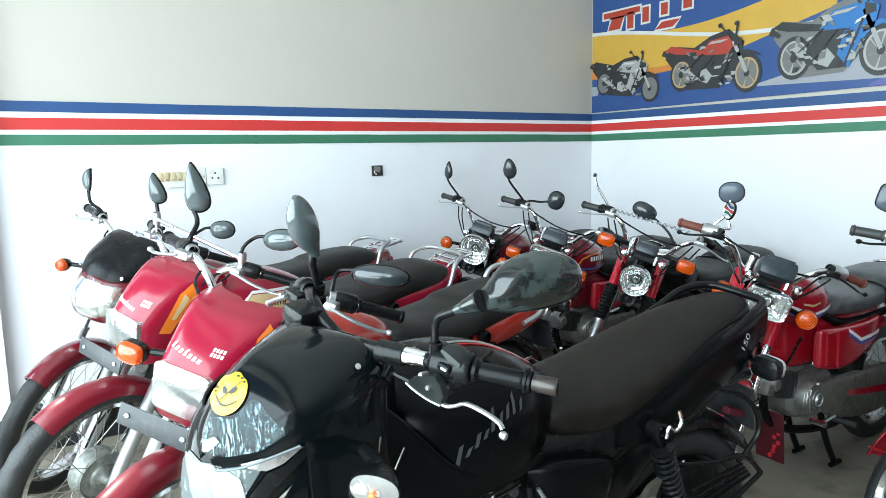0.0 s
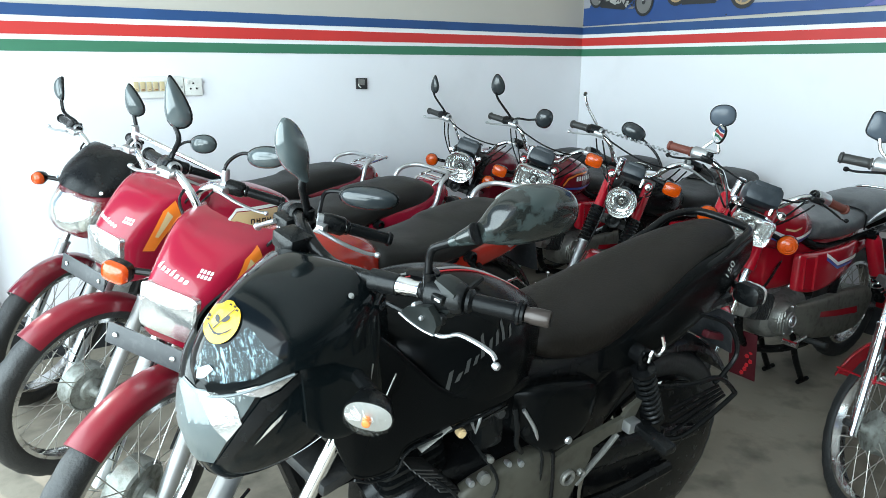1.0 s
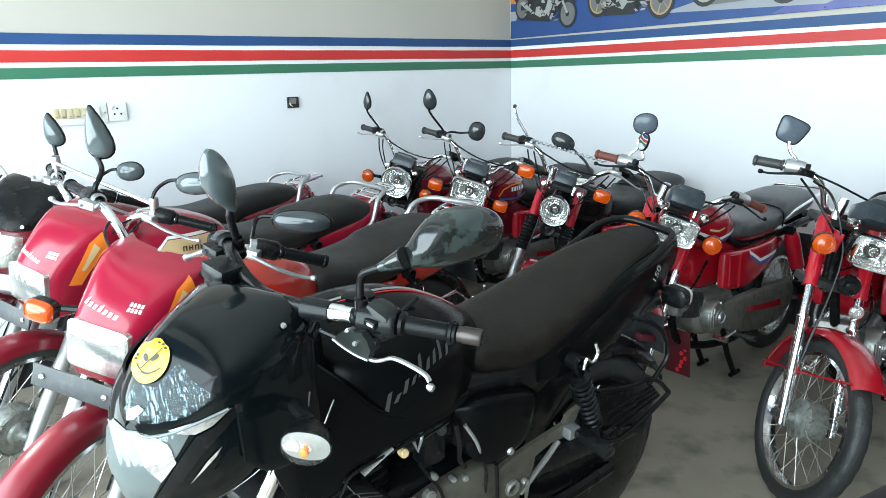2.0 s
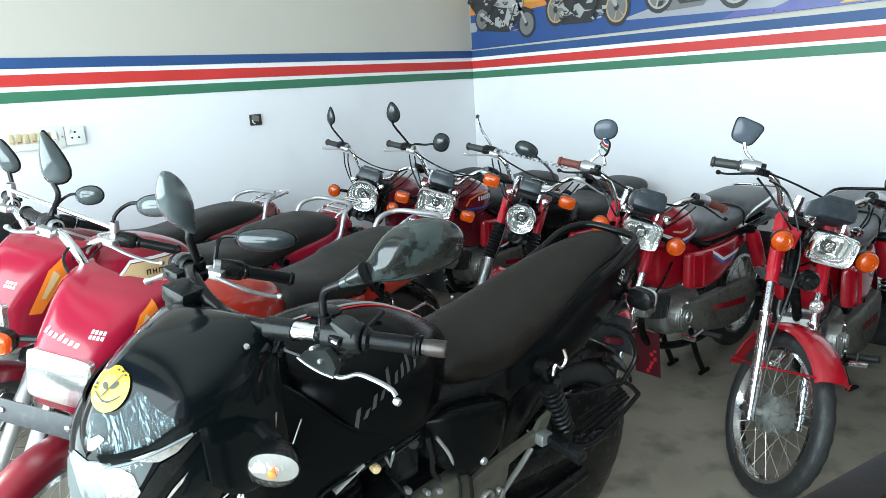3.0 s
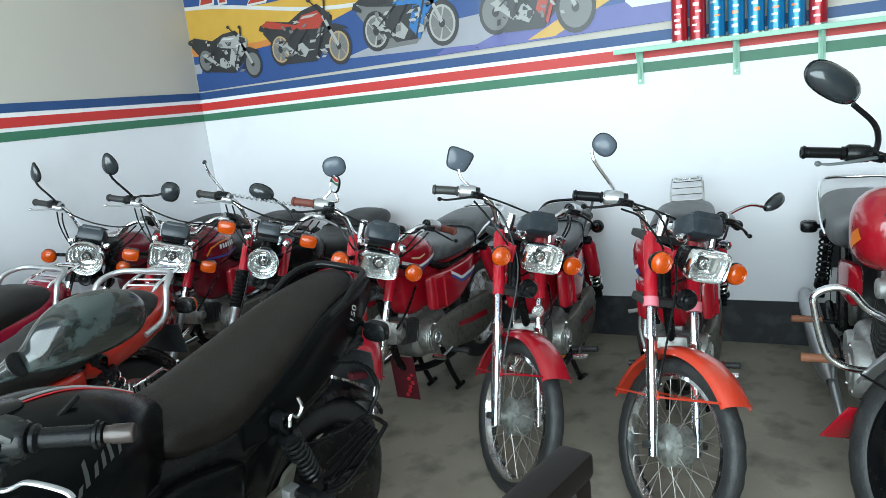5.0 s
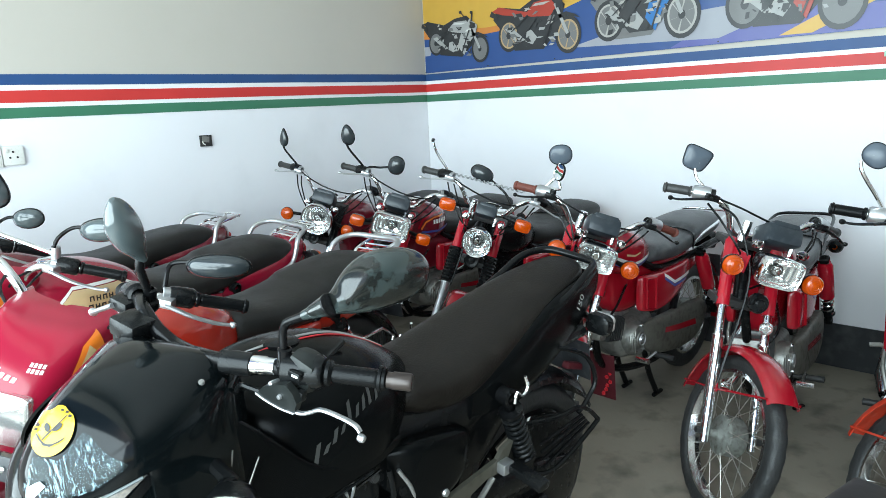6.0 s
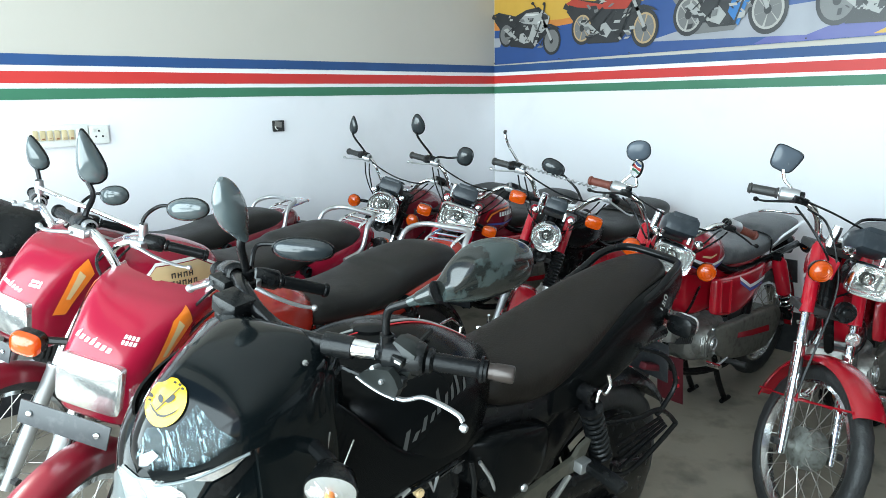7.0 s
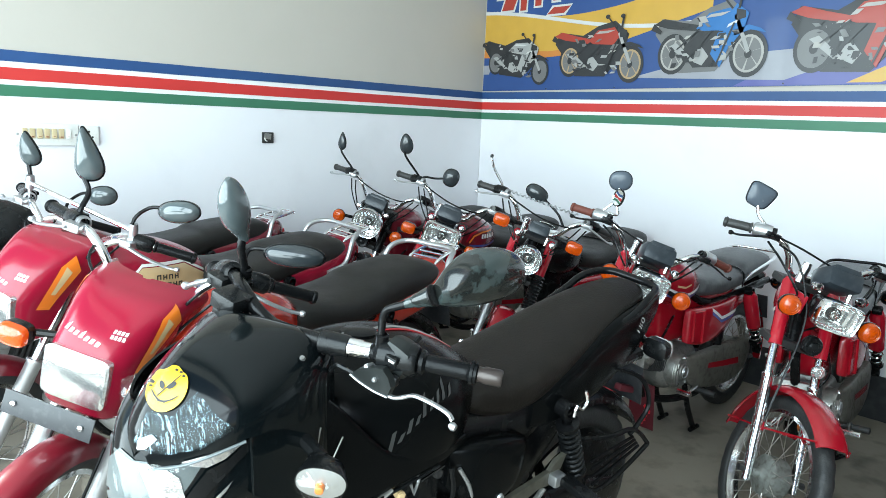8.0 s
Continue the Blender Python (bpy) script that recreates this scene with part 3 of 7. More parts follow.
            v = h * math.copysign(abs(s) ** (2 / e), s) * k
            u = w * math.copysign(abs(co) ** (2 / e), co) * k * (1 + taper * v / h)
            out.append(m @ Vector((u, v, d)))
        return out
    house = [ring(0.90, 0.002), ring(0.99, 0.006), ring(1.0, 0.0)] + [ring(math.cos(radians(t)), -deep * math.sin(radians(t))) for t in (18, 36, 54, 70, 84)]
    ob = part("mirror", moved(tube(stem, r, 8, 4), S), M[steel], root, label)
    part("housing", moved(skin(house), S), M[back], ob)
    part("housing_rim", moved(skin([ring(0.97, 0.006), ring(1.03, 0.004), ring(1.04, -0.002), ring(1.0, -0.004)], closed=True), S), M["plastic"], ob)
    part("mirror_glass", moved(skin([ring(0.9, 0.0035), ring(0.5, 0.0040), ring(0.05, 0.0042)]), S), M["mirror"], ob)
    return ob


def loft(a, b, rows, up=(0, 0, 1), n=24):
    """A body along the line from a to b. rows: metres along it, half height, half depth, rise of the middle, squareness."""
    a, b = Vector(a), Vector(b)
    d = (b - a).normalized()
    side = d.cross(Vector(up)).normalized()
    top = side.cross(d)
    rings = []
    for s, h, w, lift, e in spline(rows, 4):
        ring = []
        for k in range(n):
            t = 2 * math.pi * k / n
            c, q = math.cos(t), math.sin(t)
            ring.append(a + d * s + top * (lift + h * math.copysign(abs(q) ** (2 / e), q)) + side * (w * math.copysign(abs(c) ** (2 / e), c)))
        rings.append(ring)
    return skin(rings)


def lever(root, S, p, tip, mat="silver", name="brake_lever"):
    p, tip = Vector(p), Vector(tip)
    mid = p.lerp(tip, 0.45) + Vector((0.016, 0, 0))
    blade = tube([p, mid, p.lerp(tip, 0.8) + Vector((0.006, 0, -0.004)), tip], 0.0085, 8, 4, r1=0.0055, flat=0.55)
    ball = revolve([(0.0, -0.009), (0.006, -0.006), (0.008, 0), (0.006, 0.006), (0, 0.009)], tip, (0, 1, 0), 10)
    return part(name, moved(joined(blade, ball), S), M[mat], root)


def bars(root, S, path, grip=0.12, mat="chrome", gripmat="grip", r=0.011, levers=True, levermat="silver", boxmat="plastic", barend=False, perch=None, other=None, lever_sides=(1, -1), slim=1.0):
    """A handlebar with grips, switch boxes and levers. path: the left half from the clamp to the end."""
    left = [Vector(p) for p in path]
    right = [Vector((p.x, -p.y, p.z)) for p in left] if other is None else [Vector(p) for p in other]
    ob = part("handlebar", moved(tube([*right[::-1], *left[1 if left[0].y == 0 else 0:]], r, 10, 4), S), M[mat], root)
    for side, pts in ((1, left), (-1, right)):
        d = (pts[-1] - pts[-2]).normalized()
        end = pts[-1]
        inner = end - d * grip
        ribs = [(0.0145 * slim if i % 2 else 0.0150 * slim, -grip + 0.012 + (grip - 0.026) * i / 20) for i in range(21)]
        g = revolve([(r, -grip), (0.0180, -grip), (0.0180, -grip + 0.005), (0.0140 * slim, -grip + 0.009), *ribs, (0.0140 * slim, -0.012), (0.0180, -0.009), (0.0180, -0.005), (0.0155, -0.004), (0.0155, 0.0), (0.006, 0.002)], end, d, 18)
        part("grip", moved(g, S), M[gripmat], ob)
        if barend:
            part("bar_end", moved(revolve([(0.004, 0.0), (0.0110, 0.002), (0.0110, 0.008), (0.0122, 0.010), (0.0122, 0.033), (0.0105, 0.036), (0.0, 0.036)], end, d, 18), S), M["bar_end"], ob)
        sw = inner - d * 0.032
        box = revolve([(0.012, -0.030), (0.022, -0.028), (0.024, -0.012), (0.024, 0.022), (0.020, 0.028), (0.012, 0.030)], sw, d, 16)
        knob = block(sw + Vector((-0.022, 0, 0.006)), (0.016, 0.022, 0.012), 0.003)
        part("switch_box", moved(joined(box, knob), S), M[boxmat], ob)
        if levers and side in lever_sides:
            p0 = sw - d * 0.025 + Vector((0.028, 0, -0.006))
            part("lever_perch", moved(joined(block(p0 + Vector((-0.006, 0, 0)), (0.036, 0.042, 0.022), 0.005), revolve([(0.013, -0.014), (0.018, -0.012), (0.018, 0.012), (0.013, 0.014)], sw - d * 0.03, d, 14)), S), M[perch or "silver"], ob)
            lever(ob, S, p0 + Vector((0.012, side * 0.008, 0)), end + Vector((0.062, side * 0.008, -0.022)) - d * 0.015, levermat, "clutch_lever" if side > 0 else "brake_lever")
    return ob


def cables(root, S, rows, r=0.0036, mat="plastic", name="cable"):
    for pts in rows:
        part(name, moved(tube(pts, r, 6, 5), S), M[mat], root)


def fork(root, S, R, half, length, slider, low, up, cover=None, cover_r=0.021, gaiter=None, mud=None, r_low=0.0175):
    """Two telescopic fork legs. length: along the leg from the axle; slider: how much of it is the thicker lower part."""
    u = Vector((-0.454, 0, 0.891))
    for side in (1, -1):
        a = Vector((0.0, side * half, R))
        leg = tube([a + u * (slider * 0.6), a + u * length], 0.0135, 12, 1)
        ob = part("fork_leg", moved(leg, S), M["chrome"], root)
        rows = [(0.006, -0.035), (r_low * 0.8, -0.032), (r_low * 0.9, 0.02), (r_low, 0.05), (r_low, slider - 0.012), (r_low * 1.12, slider - 0.008), (r_low * 1.12, slider), (0.0145, slider + 0.002)]
        part("slider", moved(revolve(rows, a, u, 16), S), M[low], ob)
        part("axle_nut", moved(revolve([(0.0, side * 0.014), (0.011, side * 0.013), (0.012, -side * 0.03)], a + Vector((0, side * r_low, 0)), (0, 1, 0), 6), S), M["alloy_dark"], ob)
        if gaiter:
            g = []
            for i in range(22):
                s = slider + (length * 0.74 - slider) * i / 21
                g.append((0.025 if i % 2 else 0.030, s))
            part("gaiter", moved(revolve([(0.015, slider), *g, (0.015, length * 0.74)], a, u, 16), S), M[gaiter], ob)
        if cover:
            s0 = length * (0.72 if gaiter else 0.64)
            part("fork_cover", moved(revolve([(0.015, s0), (cover_r, s0 + 0.001), (cover_r, length - 0.01), (cover_r * 0.7, length), (0.012, length + 0.004)], a, u, 16), S), M[cover], ob)
            if mud:
                part("cover_band", moved(revolve([(cover_r - 0.001, s0 - 0.002), (cover_r + 0.003, s0 - 0.001), (cover_r + 0.003, s0 + 0.028), (cover_r - 0.001, s0 + 0.03)], a, u, 16), S), M[mud], ob)
    for s in (length * 0.66, length * 0.98):
        c = Vector((0, 0, R)) + u * s + Vector((-0.035, 0, 0))
        part("fork_yoke", moved(block(c, (0.07, half * 2 + 0.05, 0.026), 0.008), S), M["alloy_dark"], root)
    part("steering_stem", moved(tube([Vector((-0.045, 0, R)) + u * (length * 0.62), Vector((-0.045, 0, R)) + u * (length + 0.01)], 0.024, 12, 1), S), M["frame_black"], root)


def front_guard(root, S, R, mat, a0=22, a1=152, half=0.05, stay="frame_black", gap=0.032, flare=0.0, stays=True, drop=0.028):
    g = part("front_mudguard", moved(arch((0, 0, R), R + gap, half, a0, a1, drop=drop, flare=flare), S), M[mat], root)
    for side in (1, -1):
        y = side * (half + 0.004)
        p = Vector((-0.062, side * (half + 0.022), R + 0.122))
        f, b = [Vector((math.cos(radians(a)) * (R + gap - 0.02), y, R + math.sin(radians(a)) * (R + gap - 0.02))) for a in (a0 + 3, a1 - 6)]
        t = Vector((math.cos(radians(122)) * (R + gap - 0.02), y, R + math.sin(radians(122)) * (R + gap - 0.02)))
        for q0, q1 in ((f, p), (p, b), (p + Vector((0.02, 0, 0)), t)) if stays else ((p + Vector((0.02, 0, 0)), t),):
            part("mudguard_stay", moved(tube([q0, q1], 0.0035, 6, 1), S), M[stay], g)
    return g


def engine(root, x, z, size=1.0, case="alloy", tilt=65, fins=8, cover="alloy", head="alloy", barrel="alloy_dark", carb="alloy"):
    """A single-cylinder engine: crankcase, round covers, finned barrel, head, carburettor."""
    k = size
    body = part("crankcase", hull([(x + 0.17 * k, 0.05 * k, z + 0.05 * k, z - 0.05 * k, 3), (x + 0.12 * k, 0.09 * k, z + 0.09 * k, z - 0.10 * k, 4), (x, 0.10 * k, z + 0.11 * k, z - 0.115 * k, 4), (x - 0.13 * k, 0.095 * k, z + 0.10 * k, z - 0.10 * k, 4), (x - 0.2 * k, 0.06 * k, z + 0.06 * k, z - 0.06 * k, 3)]), M[case], root)
    for side in (1, -1):
        y0 = side * 0.098 * k
        big = revolve([(0.088 * k, y0 - side * 0.03), (0.088 * k, y0 + side * 0.016), (0.080 * k, y0 + side * 0.028), (0.045 * k, y0 + side * 0.030), (0.043 * k, y0 + side * 0.036), (0.015 * k, y0 + side * 0.037), (0.0, y0 + side * 0.037)], (x + 0.06 * k, 0, z), (0, 1, 0), 26)
        small = revolve([(0.055 * k, y0 - side * 0.03), (0.055 * k, y0 + side * 0.010), (0.048 * k, y0 + side * 0.020), (0.0, y0 + side * 0.022)], (x - 0.10 * k, 0, z + 0.01), (0, 1, 0), 20)
        ob = part("engine_cover", joined(big, small), M[cover], body)
        for t in (0.4, 1.7, 3.0, 4.2, 5.4):
            part("bolt", revolve([(0.0055, 0), (0.0055, side * 0.006), (0, side * 0.007)], (x + 0.06 * k + math.cos(t) * 0.072 * k, y0 + side * 0.028, z + math.sin(t) * 0.072 * k), (0, 1, 0), 6), M["chrome"], ob)
    d = Vector((math.cos(radians(tilt)), 0, math.sin(radians(tilt))))
    side = Vector((0, 1, 0))
    base = Vector((x + 0.09 * k, 0, z + 0.05 * k))
    rot = Matrix((d.cross(side) * -1, side, d)).transposed().to_4x4()
    rows = [(0.0, 0.8)]
    for i in range(fins):
        s = 0.045 + 0.019 * i
        rows += [(s - 0.004, 0.78), (s - 0.0035, 1.0), (s + 0.0035, 1.0), (s + 0.004, 0.78)]
    rings = []
    for s, f in [*rows, (0.05 + 0.019 * fins, 0.8)]:
        rings.append([base + rot.to_3x3() @ Vector((p.y * 0.066 * k * f, p.z * 0.078 * k * f, s * k)) for p in sup(0, 0, 0, 1, 1, 7, 20)])
    part("cylinder_barrel", skin(rings), M[barrel], body)
    hp = base + d * (0.05 + 0.019 * fins + 0.03) * k
    part("cylinder_head", joined(block(hp, (0.12 * k, 0.14 * k, 0.07 * k), 0.02, rot), *[revolve([(0.03 * k, sd * 0.05 * k), (0.03 * k, sd * 0.082 * k), (0.024 * k, sd * 0.088 * k), (0, sd * 0.088 * k)], hp, (0, 1, 0), 14) for sd in (1, -1)]), M[head], body)
    cp = base + d * 0.17 * k + Vector((-0.14 * k, 0, 0.02))
    part("carburettor", joined(block(cp, (0.06, 0.055, 0.08), 0.012), revolve([(0.022, -0.1), (0.022, 0.1)], cp, (1, 0, 0), 12), revolve([(0.018, 0.0), (0.020, 0.05), (0.012, 0.056), (0, 0.056)], cp + Vector((0, 0, 0.03)), (0, 0, 1), 12)), M[carb], body)
    part("spark_lead", tube([hp + Vector((0.03, 0.06, 0.03)), hp + Vector((0.0, 0.1, 0.10)), hp + Vector((-0.18, 0.05, 0.16))], 0.005, 6, 5), M["plastic"], body)
    return body


def exhaust(root, start, wb, side=-1, mat="chrome", z=0.26, r=0.042):
    sx, sz = start
    y = side * 0.14
    head = tube([(sx, side * 0.02, sz), (sx + 0.10, side * 0.05, sz - 0.06), (sx + 0.10, side * 0.09, z + 0.05), (sx + 0.02, y, z - 0.04), (-wb * 0.55, y, z - 0.04), (-wb * 0.68, y, z - 0.01)], 0.016, 10, 5)
    ob = part("exhaust_pipe", head, M[mat], root)
    a, b = Vector((-wb * 0.62, y - side * -0.01, z - 0.02)), Vector((-wb - 0.22, y + side * 0.03, z + 0.10))
    d = b - a
    part("silencer", revolve([(0.016, 0.0), (r * 0.7, 0.05), (r, 0.12), (r, d.length * 0.8), (r * 0.8, d.length * 0.97), (r * 0.5, d.length), (0.012, d.length - 0.01)], a, d, 20), M[mat], ob)
    return ob


def shock(root, top, bottom, spring="chrome", body="frame_black", r=0.026, cover=None):
    t, b = Vector(top), Vector(bottom)
    d = (t - b).normalized()
    n = (t - b).length
    ob = part("rear_shock", joined(revolve([(0.0, 0.0), (0.016, 0.004), (0.018, 0.10), (0.012, 0.11), (0.010, n - 0.03), (0.016, n - 0.02), (0.016, n)], b, d, 14), revolve([(0.014, -0.018), (0.020, -0.014), (0.020, 0.014), (0.014, 0.018)], t, (0, 1, 0), 12), revolve([(0.012, -0.016), (0.018, -0.014), (0.018, 0.014), (0.012, 0.016)], b, (0, 1, 0), 12), revolve([(r + 0.003, n - 0.055), (r + 0.003, n - 0.045), (0.012, n - 0.042)], b, d, 16), revolve([(r + 0.003, 0.045), (r + 0.003, 0.055), (0.012, 0.058)], b, d, 16)), M[body], root)
    if cover:
        part("shock_cover", revolve([(0.014, n * 0.42), (r + 0.005, n * 0.43), (r + 0.005, n - 0.03), (r - 0.004, n - 0.012), (0.012, n - 0.01)], b, d, 18), M[cover], ob)
    part("spring", coil(b + d * 0.055, b + d * (n - 0.052), r - 0.002, 0.0045, 9), M[spring], ob)
    return ob


def footpegs(root, x, z, half, mat="plastic", thick=0.019):
    for side in (1, -1):
        bar = tube([(x, side * 0.10, z - 0.01), (x, side * half * 0.6, z - 0.004), (x, side * (half - 0.10), z)], 0.009, 8, 3)
        ob = part("footrest", bar, M["frame_black"], root)
        rub = [(0.010, half - 0.11), (thick, half - 0.108)]
        for i in range(9):
            rub += [(thick if i % 2 else thick * 0.87, half - 0.10 + i * 0.011)]
        rub += [(thick, half - 0.004), (0.0, half)]
        part("footrest_rubber", revolve([(r, side * h) for r, h in rub], (x, 0, z), (0, 1, 0), 12), M[mat], ob)


def stand(root, foot, top, two=False, mat="frame_black"):
    t, f = Vector(top), Vector(foot)
    if two:
        for side in (1, -1):
            a, b = Vector((t.x, side * abs(t.y), t.z)), Vector((f.x, side * abs(f.y), f.z))
            part("centre_stand_leg", joined(tube([a, a.lerp(b, 0.5) + Vector((0.01, 0, 0)), b + Vector((0, 0, 0.012))], 0.012, 8, 4), tube([b + Vector((0.03, 0, 0.010)), b + Vector((-0.04, 0, 0.010))], 0.010, 8, 1)), M[mat], root)
    else:
        part("side_stand", joined(tube([t, t.lerp(f, 0.5), f + Vector((0, 0, 0.014))], 0.011, 8, 3), tube([f + Vector((0.02, 0.0, 0.012)), f + Vector((-0.035, 0.02, 0.010))], 0.012, 8, 1, flat=0.6)), M[mat], root)


def root_of(name, place, label, group):
    x, y, a, lean = place
    ob = new(name)
    ob.empty_display_size = 0.2
    ob.matrix_world = Matrix.Translation((x, y, 0)) @ Matrix.Rotation(radians(180 + a), 4, "Z") @ Matrix.Rotation(radians(-lean), 4, "X")
    return tagged(ob, label, "motorcycle", group)


def steering(R, degrees):
    p = Vector((-0.045, 0, R))
    return Matrix.Translation(p) @ Matrix.Rotation(radians(degrees), 4, Vector((-0.454, 0, 0.891))) @ Matrix.Translation(-p)


def chassis(root, wb, R, guard, rear_tyre=0.07, spring="chrome", seat_z=0.70, alloy=None, swing="frame_black", guard_span=(60, 196), shocks=True, cover=None):
    """Frame tubes, swinging arm, rear wheel, mudguard, shocks and tail lamp."""
    part("frame", joined(
        tube([(-0.27, 0, 0.70), (-0.36, 0, 0.42), (-0.42, 0, 0.24), (-0.60, 0.06, 0.19), (-wb + 0.38, 0.09, 0.22), (-wb + 0.34, 0.10, 0.40), (-wb + 0.30, 0.10, seat_z - 0.04)], 0.016, 8, 4),
        tube([(-0.42, 0, 0.24), (-0.60, -0.06, 0.19), (-wb + 0.38, -0.09, 0.22), (-wb + 0.34, -0.10, 0.40), (-wb + 0.30, -0.10, seat_z - 0.04)], 0.016, 8, 4),
        tube([(-0.27, 0, 0.72), (-0.55, 0.05, 0.68), (-0.75, 0.09, seat_z - 0.05), (-wb - 0.12, 0.10, seat_z - 0.02)], 0.016, 8, 4),
        tube([(-0.27, 0, 0.72), (-0.55, -0.05, 0.68), (-0.75, -0.09, seat_z - 0.05), (-wb - 0.12, -0.10, seat_z - 0.02)], 0.016, 8, 4)), M["frame_black"], root)
    part("swinging_arm", joined(*[tube([(-wb + 0.42, s * 0.10, 0.32), (-wb + 0.2, s * 0.11, 0.30), (-wb - 0.03, s * 0.10, R)], 0.017, 8, 3) for s in (1, -1)]), M[swing], root)
    wheel(root, "rear_wheel", (-wb, 0, R), R, R - 0.068, rear_tyre, Matrix(), 0.08, alloy=alloy)
    part("rear_mudguard", arch((-wb, 0, R), R + 0.045, 0.06, guard_span[0], guard_span[1]), M[guard], root)
    for s in (1, -1) if shocks else ():
        shock(root, (-wb + 0.16, s * 0.135, seat_z - 0.03), (-wb - 0.01, s * 0.135, R + 0.05), spring, cover=cover)


def rear_lights(root, p, shape="round", size=0.032, plate=True, gap=0.13, mat="amber"):
    x, _, z = p
    ob = part("tail_lamp", skin([sup(x + 0.05, 0, z, 0.05, 0.035, 4), sup(x + 0.01, 0, z, 0.06, 0.045, 5)]), M["plastic"], root)
    part("lens", skin([sup(x + 0.01, 0, z, 0.057, 0.042, 5), sup(x - 0.025, 0, z, 0.052, 0.038, 5), sup(x - 0.035, 0, z, 0.03, 0.02, 4)]), M["tail_red"], ob)
    flip = Matrix.Translation((2 * x, 0, 0)) @ Matrix.Rotation(math.pi, 4, "Z")
    for s in (1, -1):
        indicator(root, flip, (x - 0.03, s * gap, z + 0.01), (x + 0.0, s * 0.04, z + 0.01), shape, size, mat)
    if plate:
        part("number_plate", block((x - 0.005, 0, z - 0.13), (0.004, 0.17, 0.12), 0.0015, Matrix.Rotation(radians(14), 4, "Y")), M["plate"], root, "dark rear number plate")


def carrier(root, x0, x1, z, half=0.10, bars_n=4, mat="chrome", rise=0.03):
    """A rear rack of bent tube with cross bars."""
    loop = [(x0, half * 0.9, z - 0.06), (x0 - 0.02, half, z), (x1 + 0.03, half * 0.9, z + rise), (x1, half * 0.5, z + rise), (x1, -half * 0.5, z + rise), (x1 + 0.03, -half * 0.9, z + rise), (x0 - 0.02, -half, z), (x0, -half * 0.9, z - 0.06)]
    ob = part("rear_carrier", tube(loop, 0.0065, 8, 5), M[mat], root, "chrome rear carrier")
    for i in range(bars_n):
        x = x0 + (x1 - x0) * (i + 0.6) / bars_n
        part("carrier_bar", tube([(x, -half * 0.9, z + rise * (i + 0.6) / bars_n), (x, half * 0.9, z + rise * (i + 0.6) / bars_n)], 0.0045, 6, 1), M[mat], ob)
    return ob


def grab_rail(root, x0, x1, z, half=0.13, mat="silver", top=0.07, r=0.010):
    """A passenger's grab rail: bent tube up both sides of the seat and round its end."""
    pts = [(x0, half, z - 0.02), (x0 - 0.09, half + 0.005, z + 0.01), (x1 + 0.07, half, z + top * 0.8), (x1, half * 0.75, z + top), (x1 - 0.015, 0, z + top), (x1, -half * 0.75, z + top), (x1 + 0.07, -half, z + top * 0.8), (x0 - 0.09, -half - 0.005, z + 0.01), (x0, -half, z - 0.02)]
    return part("grab_rail", tube(pts, r, 10, 4), M[mat], root, "silver passenger grab rail" if mat != "frame_black" else "black passenger grab rail")

# ---- the motorcycles ----
CD_BAR = [(-0.325, 0, 0.835), (-0.325, 0.04, 0.837), (-0.305, 0.085, 0.855), (-0.29, 0.125, 0.915), (-0.30, 0.17, 0.945), (-0.34, 0.245, 0.945), (-0.38, 0.328, 0.93)]


def commuter(place, steer, label, lamp_kind="rect", paint="red", ears="ear_red", guard="red", gaiter=None, mud=None, low="chrome",
             seat="vinyl_dusty", grips="grip_grey", mirrors=(), ind="round", ind_low=0.0, ind_half=0.138, flap=False, lamp_z=0.785, carrier_on=False, two_legs=False, meter="pod",
             stripes="wave", tank_paint=None, chain=False, pod=1.0, bar=0.0, lamp_size=1.0, R=0.256, wb=1.19, rail=False, guard_angles=(51, 176), horn=True, tank_rise=0.0, spot=False, lean_stand=True, lever_mat="silver", box_mat="plastic"):
    root = root_of("motorcycle", (*place,), label, "motorcycles in the row along the far wall")
    S = steering(R, steer)
    wheel(root, "front_wheel", (0, 0, R), R, R - 0.047, 0.053, S, 0.064)
    fork(root, S, R, 0.082, 0.635, 0.31, low, "chrome", cover=ears, gaiter=gaiter, mud=mud)
    front_guard(root, S, R, guard, *guard_angles, gap=0.036, stay=guard if guard != "maroon" else "frame_black")
    # headlamp, meter and horn
    if lamp_kind == "rect":
        lamp(root, S, (-0.092, 0, lamp_z), 0.066 * lamp_size, 0.046 * lamp_size, 5, "plastic", tilt=4, deep=0.12, label="rectangular headlamp with a chrome bezel")
    else:
        lamp(root, S, (-0.095, 0, lamp_z), 0.066 * lamp_size, 0.066 * lamp_size, 2, "chrome" if ears == "frame_black" else "plastic", tilt=4, deep=0.12, label="round headlamp with a chrome bezel")
    for s in (1, -1):
        part("lamp_bracket", moved(block((-0.205, s * 0.078, 0.775), (0.10, 0.008, 0.06), 0.003), S), M[ears], root)
        indicator(root, S, (-0.13, s * ind_half, 0.768 + ind_low), (-0.19, s * 0.08, 0.768 + ind_low), ind, 0.033 if ind == "round" else 0.027)
    tilt = Matrix.Rotation(radians(-28), 4, "Y")
    box = part("speedometer", moved(moved(joined(block((0, 0, 0), (0.10, 0.120, 0.066), 0.020), block((0.03, 0, 0.028), (0.04, 0.085, 0.018), 0.005)), Matrix.Translation((-0.185, 0, 0.878)) @ tilt @ Matrix.Scale(pod, 4)), S), M[meter], root, "black speedometer pod")
